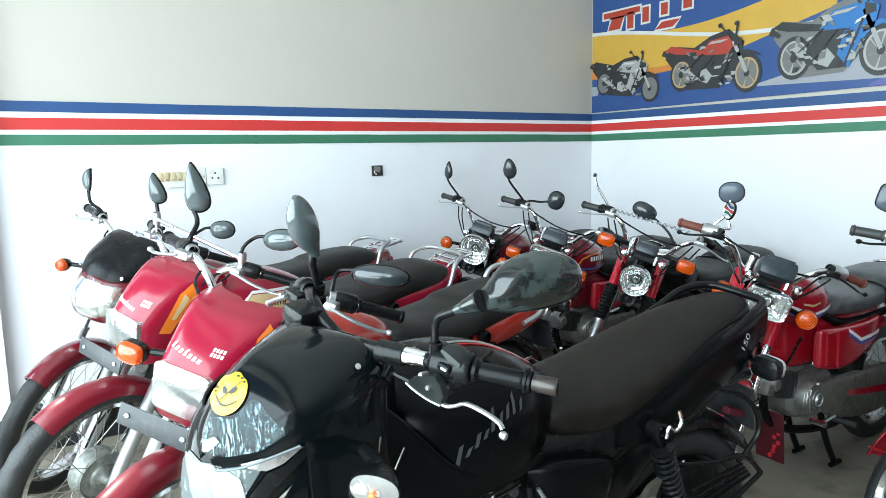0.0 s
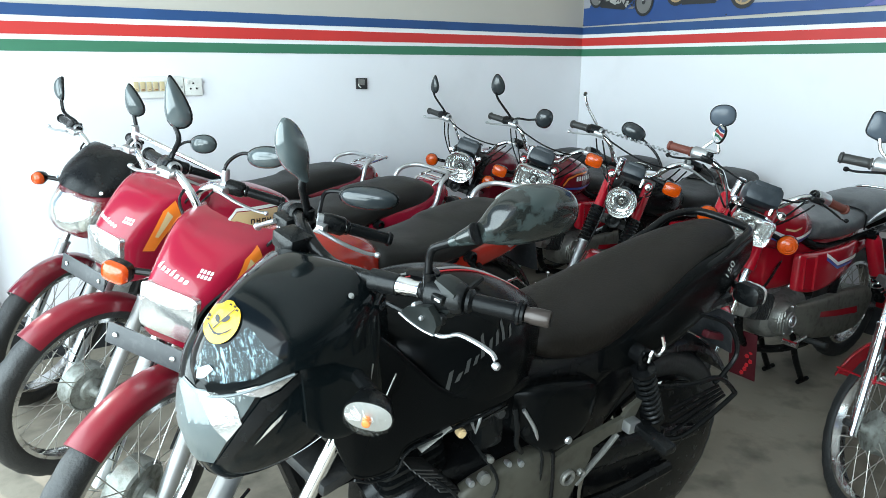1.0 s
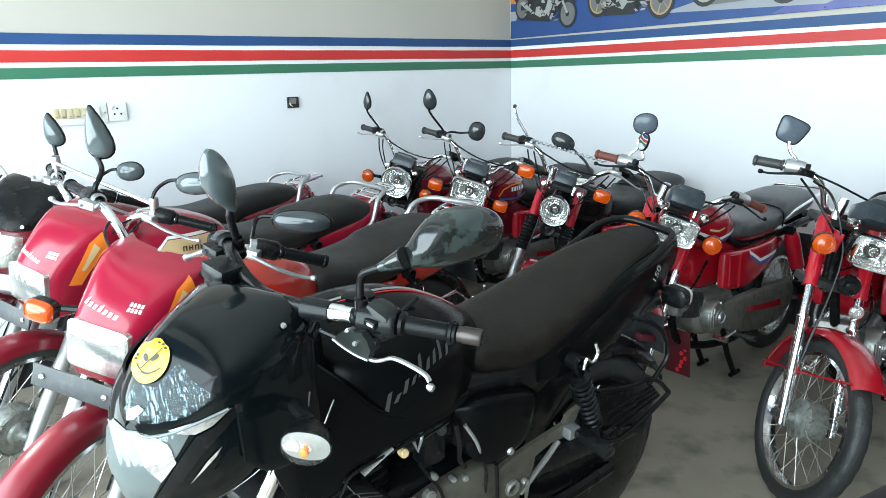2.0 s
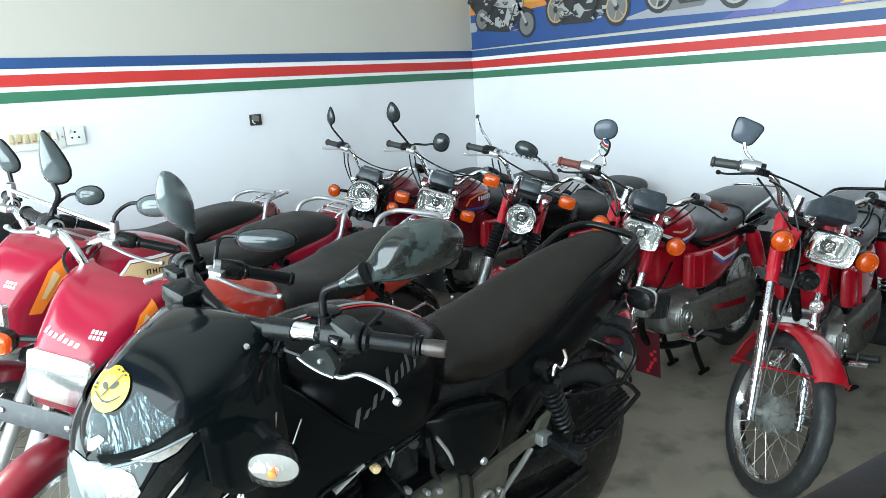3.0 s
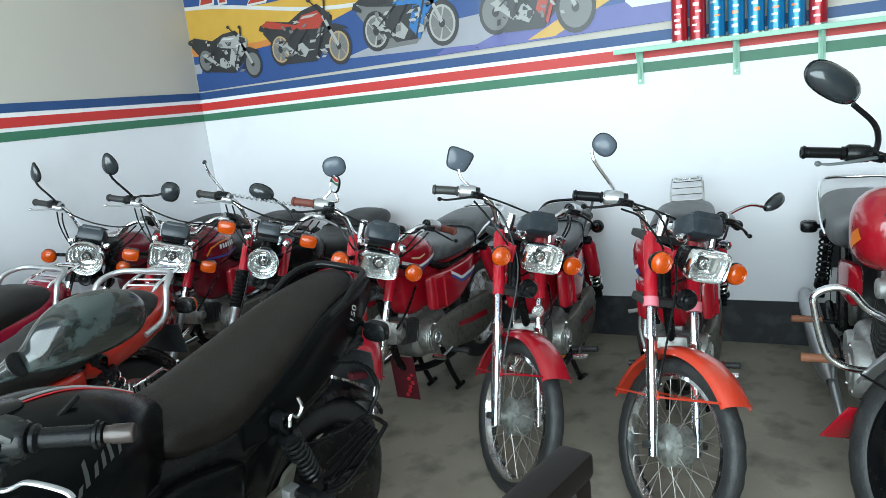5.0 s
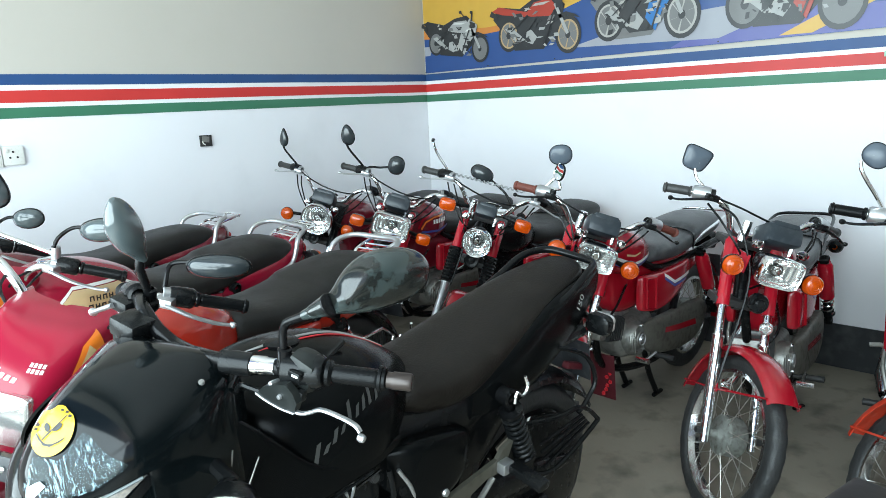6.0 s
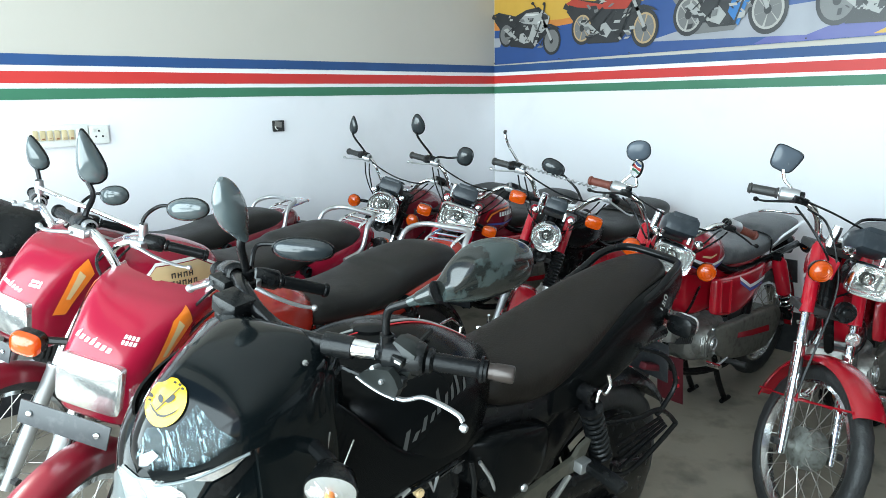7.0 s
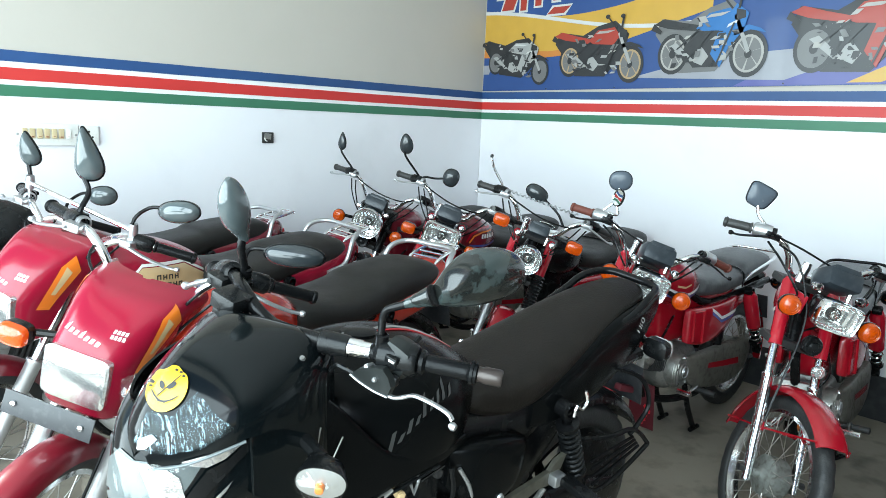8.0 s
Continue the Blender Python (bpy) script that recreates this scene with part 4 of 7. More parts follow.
    part("dial", moved(revolve([(0.036, 0.0), (0.036, 0.003), (0.0, 0.004)], (0, 0, 0), (0, 0, 1), 20), S @ Matrix.Translation((-0.205, 0.026, 0.908)) @ tilt), M["mirror"], box)
    for s in (1, -1):
        part("meter_stay", moved(tube([(-0.165, s * 0.05, 0.83), (-0.17, s * 0.05, 0.865)], 0.007, 6, 1), S), M["chrome"], box)
    for s in (1, -1):
        part("tell_tale_lamp", moved(revolve([(0.0, 0.018), (0.012, 0.014), (0.015, 0.004), (0.013, -0.016)], (-0.14, s * 0.078, 0.848), (1, 0, 0.2), 12), S), M["chrome"], root)
    part("ignition_lock", moved(revolve([(0.0, 0.02), (0.014, 0.018), (0.016, 0), (0.016, -0.05)], (-0.27, -0.06, 0.875), (0, 0, 1), 12), S), M["chrome"], root)
    if horn:
        part("horn", moved(revolve([(0.0, 0.018), (0.012, 0.016), (0.016, 0.010), (0.028, 0.012), (0.033, 0.004), (0.033, -0.012), (0.020, -0.03), (0, -0.03)], (-0.135, 0.0, 0.665), (1, 0, 0.1), 20), S), M["plastic"], root)
    if spot:
        part("small_reflector", moved(revolve([(0.0, 0.016), (0.016, 0.014), (0.022, 0.006), (0.022, 0), (0.01, -0.02)], (-0.10, 0.035, 0.60), (1, 0, 0), 18), S), M["reflector"], root)
    # handlebar
    bars(root, S, [(x, y, z + bar * min(1, y / 0.12)) for x, y, z in CD_BAR], 0.09, "chrome", grips, levermat=lever_mat, perch=lever_mat, boxmat=box_mat)
    lines = [
        [(-0.315, -0.19, 0.95), (-0.24, -0.12, 0.945), (-0.22, 0.0, 0.925), (-0.24, 0.12, 0.925), (-0.31, 0.18, 0.945)],
        [(-0.28, 0.17, 0.93), (-0.22, 0.14, 0.89), (-0.18, 0.09, 0.82), (-0.22, 0.05, 0.72), (-0.33, 0.02, 0.62)],
        [(-0.28, -0.17, 0.93), (-0.21, -0.14, 0.90), (-0.17, -0.09, 0.82), (-0.14, -0.05, 0.70), (-0.06, -0.07, 0.40)],
        [(-0.30, -0.20, 0.925), (-0.24, -0.16, 0.87), (-0.20, -0.09, 0.80), (-0.27, -0.02, 0.74)],
        [(-0.30, 0.20, 0.925), (-0.24, 0.16, 0.86), (-0.21, 0.09, 0.79), (-0.28, 0.03, 0.74)]]
    cables(root, S, [[(x, y, z + (bar if z > 0.9 else 0)) for x, y, z in row] for row in lines])
    if chain:
        part("lock_chain", moved(coil((-0.335, -0.19, 0.962), (-0.33, 0.14, 0.972), 0.0045, 0.0035, 16), S), M["silver"], root, "steel lock chain hung along the bar")
    if flap:
        fl = part("mud_flap", block((-0.43, 0, 0.185), (0.004, 0.115, 0.20), 0.0015, Matrix.Rotation(radians(6), 4, "Y")), M["flap"], root, "red mud flap with a worn pattern")
        rnd = random.Random(5)
        for i in range(9):
            p = Vector((-0.428 - 0.0016 * (i - 4), rnd.uniform(-0.042, 0.042), 0.112 + 0.018 * i))
            part("mark", moved(revolve([(0.0, 0.0042), (0.008, 0.004), (0.010, 0.0)], p, (1, 0, 0.1), 5), Matrix()), M["red_print"], fl)
    for mk in mirrors:
        mirror(root, S, **{**mk, "stem": [(x, y, z + bar * (i < 2)) for i, (x, y, z) in enumerate(mk["stem"])]})
    # tank, seat and side panels
    tz = tank_rise
    tank = part("fuel_tank", hull([(-0.335, 0.035, 0.735 + tz, 0.680, 2.4), (-0.36, 0.085, 0.780 + tz, 0.655, 2.6), (-0.45, 0.118, 0.805 + tz, 0.620, 2.8), (-0.54, 0.118, 0.790 + tz, 0.620, 2.8), (-0.63, 0.09, 0.745 + tz, 0.635, 2.6), (-0.675, 0.05, 0.700 + tz, 0.655, 2.2)], 5, 28), M[tank_paint or paint], root)
    part("filler_cap", revolve([(0.03, -0.012), (0.031, 0.006), (0.026, 0.012), (0.0, 0.014)], (-0.47, 0, 0.81 + tz), (0, 0, 1), 20), M["chrome"], tank)
    for s in (1, -1):
        m = Matrix.Translation((-0.52, s * 0.3, 0.715 + tz * 0.5)) @ Matrix((Vector((-s, 0, 0)), Vector((0, 0, 1)), Vector((0, s, 0)))).transposed().to_4x4()
        if stripes == "wave":
            for low, high, mat_name in ((-0.006, 0.007, "white_print"), (-0.026, -0.008, "blue_print")):
                row = [(-0.150, -0.008), (-0.062, -0.046), (0.100, -0.030)]
                decal(tank, m, [(u * s, v + low) for u, v in row][::s] + [(u * s, v + high) for u, v in row][::-s], M[mat_name])
            decal(tank, m, [(-0.105 * s, -0.004), (-0.060 * s, -0.014), (-0.020 * s, -0.006), (-0.020 * s, 0.0), (-0.060 * s, -0.006), (-0.105 * s, 0.003)][::s], M["gold_print"])
        elif stripes == "swoosh":
            k = -s
            loop = [(0.145, -0.015), (0.120, 0.030), (0.06, 0.052), (-0.04, 0.056), (-0.12, 0.044)]
            decal(tank, m, [(x * k, z) for x, z in loop + [(x * 0.96, z - 0.011) for x, z in loop[::-1]]][::k], M["ear_red"])
            loop = [(0.130, -0.022), (0.105, 0.012), (0.05, 0.030), (-0.04, 0.034)]
            decal(tank, m, [(x * k, z) for x, z in loop + [(x * 0.95, z - 0.008) for x, z in loop[::-1]]][::k], M["orange_print"], lift=0.0022)
            decal(tank, m, [(0.13 * k, -0.045), (0.0, -0.055), (-0.13 * k, -0.040), (-0.13 * k, -0.030), (0.0, -0.044), (0.12 * k, -0.036)][::k], M["blue_print"])
            for i in range(6):
                decal(tank, m, [(-0.05 + i * 0.021, -0.008), (-0.036 + i * 0.021, -0.008), (-0.036 + i * 0.021, 0.014), (-0.05 + i * 0.021, 0.014)], M["white_print"], cuts=1)
        elif stripes == "grey":
            decal(tank, m, [(-0.14, -0.03), (0.0, -0.05), (0.13, -0.01), (0.13, 0.02), (0.0, -0.01), (-0.14, 0.0)], M["grey_print"])
    st = part("seat", hull([(-0.605, 0.06, 0.710, 0.645, 2.6), (-0.65, 0.11, 0.717, 0.630, 3), (-0.80, 0.13, 0.713, 0.620, 3.2), (-0.95, 0.132, 0.727, 0.630, 3.2), (-1.02, 0.13, 0.753, 0.635, 3.2), (-1.22, 0.12, 0.767, 0.655, 3.0), (-1.32, 0.095, 0.750, 0.670, 2.8), (-1.35, 0.05, 0.725, 0.685, 2.2)], 4, 26), M[seat], root)
    part("seat_strap", tube([(-0.955, 0.132, 0.645), (-0.955, 0.122, 0.717), (-0.955, 0.0, 0.732), (-0.955, -0.122, 0.717), (-0.955, -0.132, 0.645)], 0.006, 6, 4, flat=0.5), M["plastic"], st)
    for s in (1, -1):
        sp = part("side_panel", hull([(-0.528, 0.006, 0.590, 0.470, 4, s * 0.098), (-0.545, 0.018, 0.604, 0.455, 5, s * 0.106), (-0.63, 0.024, 0.600, 0.440, 5, s * 0.114), (-0.74, 0.026, 0.598, 0.450, 5, s * 0.118), (-0.86, 0.022, 0.600, 0.490, 4, s * 0.117), (-0.935, 0.012, 0.604, 0.535, 4, s * 0.114), (-0.95, 0.005, 0.595, 0.555, 3, s * 0.112)], 4, 24), M[paint], root)
        part("panel_rib", tube([(-0.552, s * 0.124, 0.590), (-0.610, s * 0.136, 0.590), (-0.612, s * 0.137, 0.455), (-0.556, s * 0.126, 0.468), (-0.552, s * 0.124, 0.590)], 0.006, 6, 1), M[paint], sp)
        if stripes == "wave":
            m = Matrix.Translation((-0.81, s * 0.4, 0.565)) @ Matrix((Vector((-s, 0, 0)), Vector((0, 0, 1)), Vector((0, s, 0)))).transposed().to_4x4()
            for low, high, mat_name in ((-0.008, 0.006, "white_print"), (-0.022, -0.010, "blue_print")):
                row = [(-0.135, 0.022), (-0.050, -0.026), (0.115, -0.018)]
                decal(sp, m, [(u * s, v + low) for u, v in row][::s] + [(u * s, v + high) for u, v in row][::-s], M[mat_name])
    # engine, chain case and running gear
    engine(root, -0.59, 0.335, 0.80, "alloy_mid", 14, 7, "alloy_mid", "alloy_mid", "alloy_dark")
    part("frame_body", hull([(-0.36, 0.03, 0.70, 0.60, 3), (-0.415, 0.040, 0.69, 0.57, 3.4), (-0.435, 0.048, 0.685, 0.485, 3.6), (-0.50, 0.060, 0.665, 0.445, 3.6), (-0.66, 0.075, 0.650, 0.45, 4), (-0.80, 0.080, 0.645, 0.48, 4), (-0.92, 0.085, 0.645, 0.53, 4), (-1.04, 0.070, 0.655, 0.57, 3.4), (-1.12, 0.04, 0.64, 0.59, 3)], 4, 22), M[tank_paint or paint], root)
    case = part("chain_case", hull([(-0.565, 0.008, 0.385, 0.300, 3, 0.100), (-0.62, 0.020, 0.396, 0.255, 4, 0.108), (-0.72, 0.024, 0.394, 0.228, 5, 0.110), (-0.86, 0.024, 0.392, 0.206, 5, 0.110), (-1.0, 0.024, 0.388, 0.206, 5, 0.110), (-1.09, 0.022, 0.380, 0.236, 4, 0.110), (-1.145, 0.014, 0.350, 0.275, 3, 0.110), (-1.165, 0.006, 0.325, 0.300, 2.5, 0.108)], 4, 22), M["olive_metal"], root, "greasy olive-grey enclosed chain case")
    m = Matrix.Translation((-0.86, 0.4, 0.318)) @ Matrix((Vector((-1, 0, 0)), Vector((0, 0, 1)), Vector((0, 1, 0)))).transposed().to_4x4()
    decal(case, m, [(-0.155, 0.006), (-0.02, -0.016), (0.150, -0.036), (0.140, -0.006), (-0.02, 0.010), (-0.150, 0.028)], M[paint], "painted_flash", case)
    part("cover_badge", revolve([(0.0, 0.006), (0.012, 0.006), (0.014, 0.002), (0.020, 0.002), (0.024, 0.007), (0.027, 0.002), (0.027, -0.01)], (-0.545, 0.112, 0.335), (0, 1, 0), 20), M["silver"], root)
    for k in range(3):
        part("cover_louvre", tube([(-0.500 + k * 0.013, 0.108 - k * 0.004, 0.380 - k * 0.006), (-0.492 + k * 0.013, 0.110 - k * 0.004, 0.335), (-0.500 + k * 0.013, 0.108 - k * 0.004, 0.290 + k * 0.006)], 0.004, 6, 3), M["alloy_mid"], root)
    chassis(root, wb, R, guard if guard != "orange_red" else "red", seat_z=0.645, cover=ears)
    exhaust(root, (-0.40, 0.36), wb)
    footpegs(root, -0.66, 0.235, 0.205, "alloy_dark", thick=0.013)
    part("gear_pedal", joined(tube([(-0.60, 0.145, 0.27), (-0.50, 0.155, 0.27), (-0.44, 0.16, 0.29)], 0.007, 6, 3), tube([(-0.44, 0.145, 0.29), (-0.44, 0.20, 0.29)], 0.011, 8, 1)), M["chrome"], root)
    part("kick_starter", tube([(-0.64, -0.13, 0.30), (-0.68, -0.15, 0.37), (-0.74, -0.155, 0.42), (-0.74, -0.20, 0.42)], 0.008, 8, 3), M["alloy_mid"], root)
    if two_legs:
        stand(root, (-0.765, 0.075, 0.0), (-0.64, 0.07, 0.26), True)
    if lean_stand:
        ln = radians(place[3])
        stand(root, (-0.88, 0.07, 0.07 * math.tan(ln)), (-0.72, 0.06, 0.22))
    rear_lights(root, (-wb - 0.20, 0, 0.60))
    if rail:
        grab_rail(root, -0.98, -1.38, 0.69, 0.125, rail, 0.06, 0.007)
    if carrier_on:
        carrier(root, -1.27, -1.44, 0.715, 0.072, 5, rise=0.12)
    return root


def round_mirror(side, c=(-0.40, 0.29, 1.165), w=0.05, h=0.046, back="mirror_back", steel="chrome", **k):
    x, y, z = c
    return dict(stem=[(-0.33, side * 0.215, 0.945), (-0.33, side * 0.22, 0.97), (x + 0.01, side * (y - 0.02), z - 0.06), (x, side * y, z - 0.02)], c=(x, side * y, z), w=w, h=h, back=back, steel=steel, **k)


commuter((2.452, 2.563, -1.9, 0.2), 45, "red commuter motorcycle with a rectangular headlamp and brown grips", "rect", grips="grip_brown", seat="vinyl_grey", rail="chrome", bar=-0.04, two_legs=True, lean_stand=False, flap=True, lever_mat="plastic", box_mat="silver",
         mirrors=(round_mirror(-1, (-0.34, 0.205, 1.06), 0.042, 0.037, roll=-22, deep=0.012, face=(-1, 0.1, 0.05), back="mirror_grey", label="round grey rear-view mirror"),
                  round_mirror(-1, (-0.30, 0.192, 1.003), 0.030, 0.032, deep=0.004, back="chrome", face=(0.54, -1.08, 0.29), label="small round chrome mirror")))
commuter((2.533, 1.936, 5.05, -1.9), 45.5, "red commuter motorcycle with chrome forks and a square mirror", "rect", seat="vinyl_grey", spot=True, rail="frame_black", bar=-0.015, lever_mat="plastic", box_mat="silver",
         mirrors=(round_mirror(-1, (-0.35, 0.269, 1.036), 0.042, 0.038, deep=0.012, e=4.2, roll=8, taper=0.16, back="mirror_grey", face=(-1, 0.15, 0.05), label="grey square-edged rear-view mirror"),))
commuter((2.472, 1.42, 2.56, -2.0), 45.7, "red commuter motorcycle with an orange front mudguard and pink fork bands", "rect", guard="orange_red", mud="pink", bar=-0.045, grips="grip", carrier_on=True, seat="vinyl_grey", two_legs=True, lean_stand=False, lever_mat="plastic", box_mat="silver",
         mirrors=(dict(stem=[(-0.33, -0.215, 0.945), (-0.33, -0.222, 0.975), (-0.335, -0.31, 1.0), (-0.345, -0.325, 1.03)], c=(-0.35, -0.285, 1.056), w=0.036, h=0.032, deep=0.014, roll=25, face=(-0.8, 0.5, 0.3), steel="chrome", back="mirror_grey"),
                  dict(stem=[(-0.33, 0.215, 0.945), (-0.335, 0.23, 0.965), (-0.34, 0.31, 0.965), (-0.345, 0.40, 0.965)], c=(-0.35, 0.413, 0.99), w=0.05, h=0.022, roll=-34, face=(-0.9, -0.3, 0.4), steel="chrome", back="mirror_back")))
commuter((2.53, 3.17, 3.7, 3.7), 35, "red commuter motorcycle with a round headlamp and black fork gaiters", "round", gaiter="plastic", low="silver", ind="rect", ind_low=0.11, ind_half=0.165, lamp_z=0.76, lamp_size=0.92, tank_paint="frame_black", stripes="none", chain=True, pod=0.78,
         mirrors=(dict(stem=[(-0.33, -0.215, 0.945), (-0.33, -0.222, 0.975), (-0.345, -0.285, 1.03), (-0.35, -0.314, 1.075)], c=(-0.35, -0.315, 1.078), w=0.008, h=0.008, steel="chrome", label="bare chrome mirror stalk"),
                  dict(stem=[(-0.33, 0.10, 0.90), (-0.34, 0.06, 0.94), (-0.35, 0.0, 0.97), (-0.35, -0.04, 0.985)], c=(-0.35, -0.065, 0.995), w=0.052, h=0.034, roll=12, face=(-1, 0, 0.1))))
commuter((2.52, 3.708, 6.0, 3.4), 38, "red commuter motorcycle with an orange and blue tank stripe", "rect", low="silver", ind="rect", ind_half=0.165, ind_low=-0.01, stripes="swoosh", tank_paint="maroon", tank_rise=0.03, lamp_size=1.3,
         mirrors=(round_mirror(-1, (-0.35, 0.335, 1.096), 0.032, 0.050, roll=-24, e=1.9, taper=-0.25, deep=0.016, face=(-1, 0.0, 0), steel="frame_black"),
                  dict(stem=[(-0.33, -0.215, 0.945), (-0.335, -0.19, 0.975), (-0.345, -0.14, 0.985), (-0.35, -0.10, 1.0)], c=(-0.35, -0.064, 1.018), w=0.04, h=0.046, face=(-1, 0, 0.1))))
commuter((2.485, 4.228, 4.0, 3.6), 36, "maroon commuter motorcycle with a round chrome headlamp", "round", paint="maroon", ears="frame_black", guard="maroon", low="silver", stripes="grey", tank_rise=0.02, lamp_size=1.2, ind_half=0.165, ind_low=-0.01,
         mirrors=(round_mirror(-1, (-0.35, 0.325, 1.09), 0.023, 0.048, roll=-16, e=1.8, taper=-0.45, deep=0.014, face=(-1, 0.3, 0), steel="frame_black"),))


def roadster(place, steer, label):
    """The larger red bike with a black handlebar, crash guard and silver silencer."""
    R, wb = 0.305, 1.28
    root = root_of("motorcycle", place, label, "motorcycles in the row along the far wall")
    S = steering(R, steer)
    wheel(root, "front_wheel", (0, 0, R), R, R - 0.072, 0.075, S, 0.07, alloy=M["frame_black"])
    fork(root, S, R, 0.088, 0.64, 0.33, "frame_black", "chrome")
    front_guard(root, S, R, "silver", 20, 165, 0.056)
    part("mud_flap", moved(block((-0.33, 0, 0.25), (0.006, 0.11, 0.14), 0.002, Matrix.Rotation(radians(25), 4, "Y")), S), M["red"], root)
    lamp(root, S, (-0.08, 0, 0.80), 0.085, 0.085, 2.2, "red", deep=0.14, label="round headlamp in a red cowl")
    for s in (1, -1):
        indicator(root, S, (-0.16, s * 0.18, 0.80), (-0.2, s * 0.09, 0.80), "rect", 0.032)
    bars(root, S, [(-0.36, 0, 0.90), (-0.36, 0.05, 0.902), (-0.345, 0.09, 0.93), (-0.345, 0.13, 0.985), (-0.37, 0.18, 1.006), (-0.40, 0.25, 0.995), (-0.44, 0.35, 0.975)], 0.105, "frame_black", "grip", 0.0115, levermat="lamp_grey", perch="plastic")
    for s in (1, -1):
        mirror(root, S, [(-0.37, s * 0.19, 1.0), (-0.37, s * 0.195, 1.045), (-0.37, s * 0.225, 1.083), (-0.378, s * 0.295, 1.118)], (-0.38, s * 0.372, 1.160), 0.080, 0.040, face=(-1, -s * 0.1, 0.1), roll=-s * 16, e=2.4, deep=0.035, r=0.0075)
    part("speedometer", moved(block((-0.24, 0, 0.93), (0.11, 0.17, 0.07), 0.02, Matrix.Rotation(radians(-30), 4, "Y")), S), M["plastic"], root)
    tank = part("fuel_tank", hull([(-0.36, 0.05, 0.83, 0.74, 2.4), (-0.40, 0.12, 0.90, 0.70, 2.6), (-0.52, 0.15, 0.935, 0.665, 2.8), (-0.66, 0.13, 0.89, 0.66, 2.8), (-0.76, 0.09, 0.82, 0.69, 2.6), (-0.80, 0.05, 0.78, 0.71, 2.2)], 5, 28), M["red"], root)
    for s in (1, -1):
        m = Matrix.Translation((-0.55, s * 0.4, 0.80)) @ Matrix((Vector((-s, 0, 0)), Vector((0, 0, 1)), Vector((0, s, 0)))).transposed().to_4x4()
        k = -s
        decal(tank, m, [(0.02 * k, -0.07), (0.12 * k, -0.01), (0.10 * k, 0.02), (0.05 * k, -0.01)][::k], M["orange_print"])
    part("seat", hull([(-0.74, 0.07, 0.775, 0.70, 2.6), (-0.80, 0.12, 0.780, 0.67, 3), (-0.98, 0.14, 0.750, 0.62, 3.2), (-1.12, 0.148, 0.765, 0.61, 3.2), (-1.34, 0.145, 0.785, 0.65, 3.0), (-1.42, 0.11, 0.775, 0.67, 2.6), (-1.45, 0.05, 0.745, 0.69, 2.2)], 4, 26), M["vinyl_grey"], root)
    for s in (1, -1):
        part("side_panel", hull([(-0.68, 0.008, 0.60, 0.51, 4, s * 0.092), (-0.73, 0.022, 0.63, 0.49, 4, s * 0.098), (-0.90, 0.024, 0.605, 0.485, 4, s * 0.102), (-1.02, 0.010, 0.575, 0.51, 3, s * 0.10)], 4, 22), M["red"], root)
        part("crash_guard", tube([(-0.36, s * 0.03, 0.55), (-0.36, s * 0.117, 0.597), (-0.36, s * 0.166, 0.652), (-0.36, s * 0.212, 0.661), (-0.36, s * 0.256, 0.637), (-0.36, s * 0.255, 0.589), (-0.36, s * 0.232, 0.484), (-0.36, s * 0.204, 0.437), (-0.36, s * 0.148, 0.411), (-0.38, s * 0.03, 0.40)], 0.011, 10, 5), M["chrome"], root)
    engine(root, -0.60, 0.34, 1.05, tilt=72, fins=9)
    chassis(root, wb, R, "plastic", seat_z=0.72, rear_tyre=0.085, spring="frame_black", alloy=M["frame_black"])
    exhaust(root, (-0.42, 0.48), wb, -1, "silver", z=0.195, r=0.04)
    footpegs(root, -0.62, 0.335, 0.268, "rust", thick=0.016)
    footpegs(root, -1.00, 0.34, 0.268, "rust", thick=0.014)
    grab_rail(root, -1.12, -1.47, 0.665, 0.142, "chrome", 0.15, 0.008)
    rear_lights(root, (-wb - 0.20, 0, 0.60), "rect", 0.026, gap=0.17)
    stand(root, (-0.62, 0.27, 0.27 * math.tan(radians(place[3]))), (-0.66, 0.12, 0.24))
    return root


roadster((2.42, 0.765, 3.5, 0.8), 36, "red and black motorcycle with a chrome crash guard and silver silencer")

SP_BAR = [(-0.345, 0, 0.855), (-0.345, 0.045, 0.857), (-0.33, 0.095, 0.88), (-0.32, 0.135, 0.94), (-0.335, 0.19, 0.972), (-0.385, 0.275, 0.968), (-0.44, 0.365, 0.952)]


def cowled(place, steer, label, paint="crimson", visor=False, tank_paint="crimson", guard="guard_red", tank_decal=True, mirrors=(), seat="vinyl_dusty", tall=1.0, plate_front=True, ind_left=False, ind_right=True, crossbar=False, tank_up=0.0, side_guard=False):
    """A commuter with a handlebar cowl round its lamp."""
    R, wb = 0.30, 1.235
    root = root_of("motorcycle", place, label, "motorcycles parked side by side at the shop front")
    S = steering(R, steer)
    wheel(root, "front_wheel", (0, 0, R), R, R - 0.062, 0.066, S, 0.078)
    fork(root, S, R, 0.086, 0.62, 0.34, "silver", "chrome", r_low=0.0215)
    front_guard(root, S, R, guard, 55, 168, 0.044, gap=0.018, stays=False, drop=0.045)
    if visor:
        cowl = part("headlamp_cowl", moved(shell([(0.68, -0.10, 0.085, 0.10, 2.6), (0.715, -0.055, 0.118, 0.16, 2.8), (0.79, -0.06, 0.135, 0.20, 2.8), (0.865, -0.11, 0.138, 0.20, 2.8), (0.905, -0.15, 0.13, 0.18, 2.6)]), S), M[paint], root)
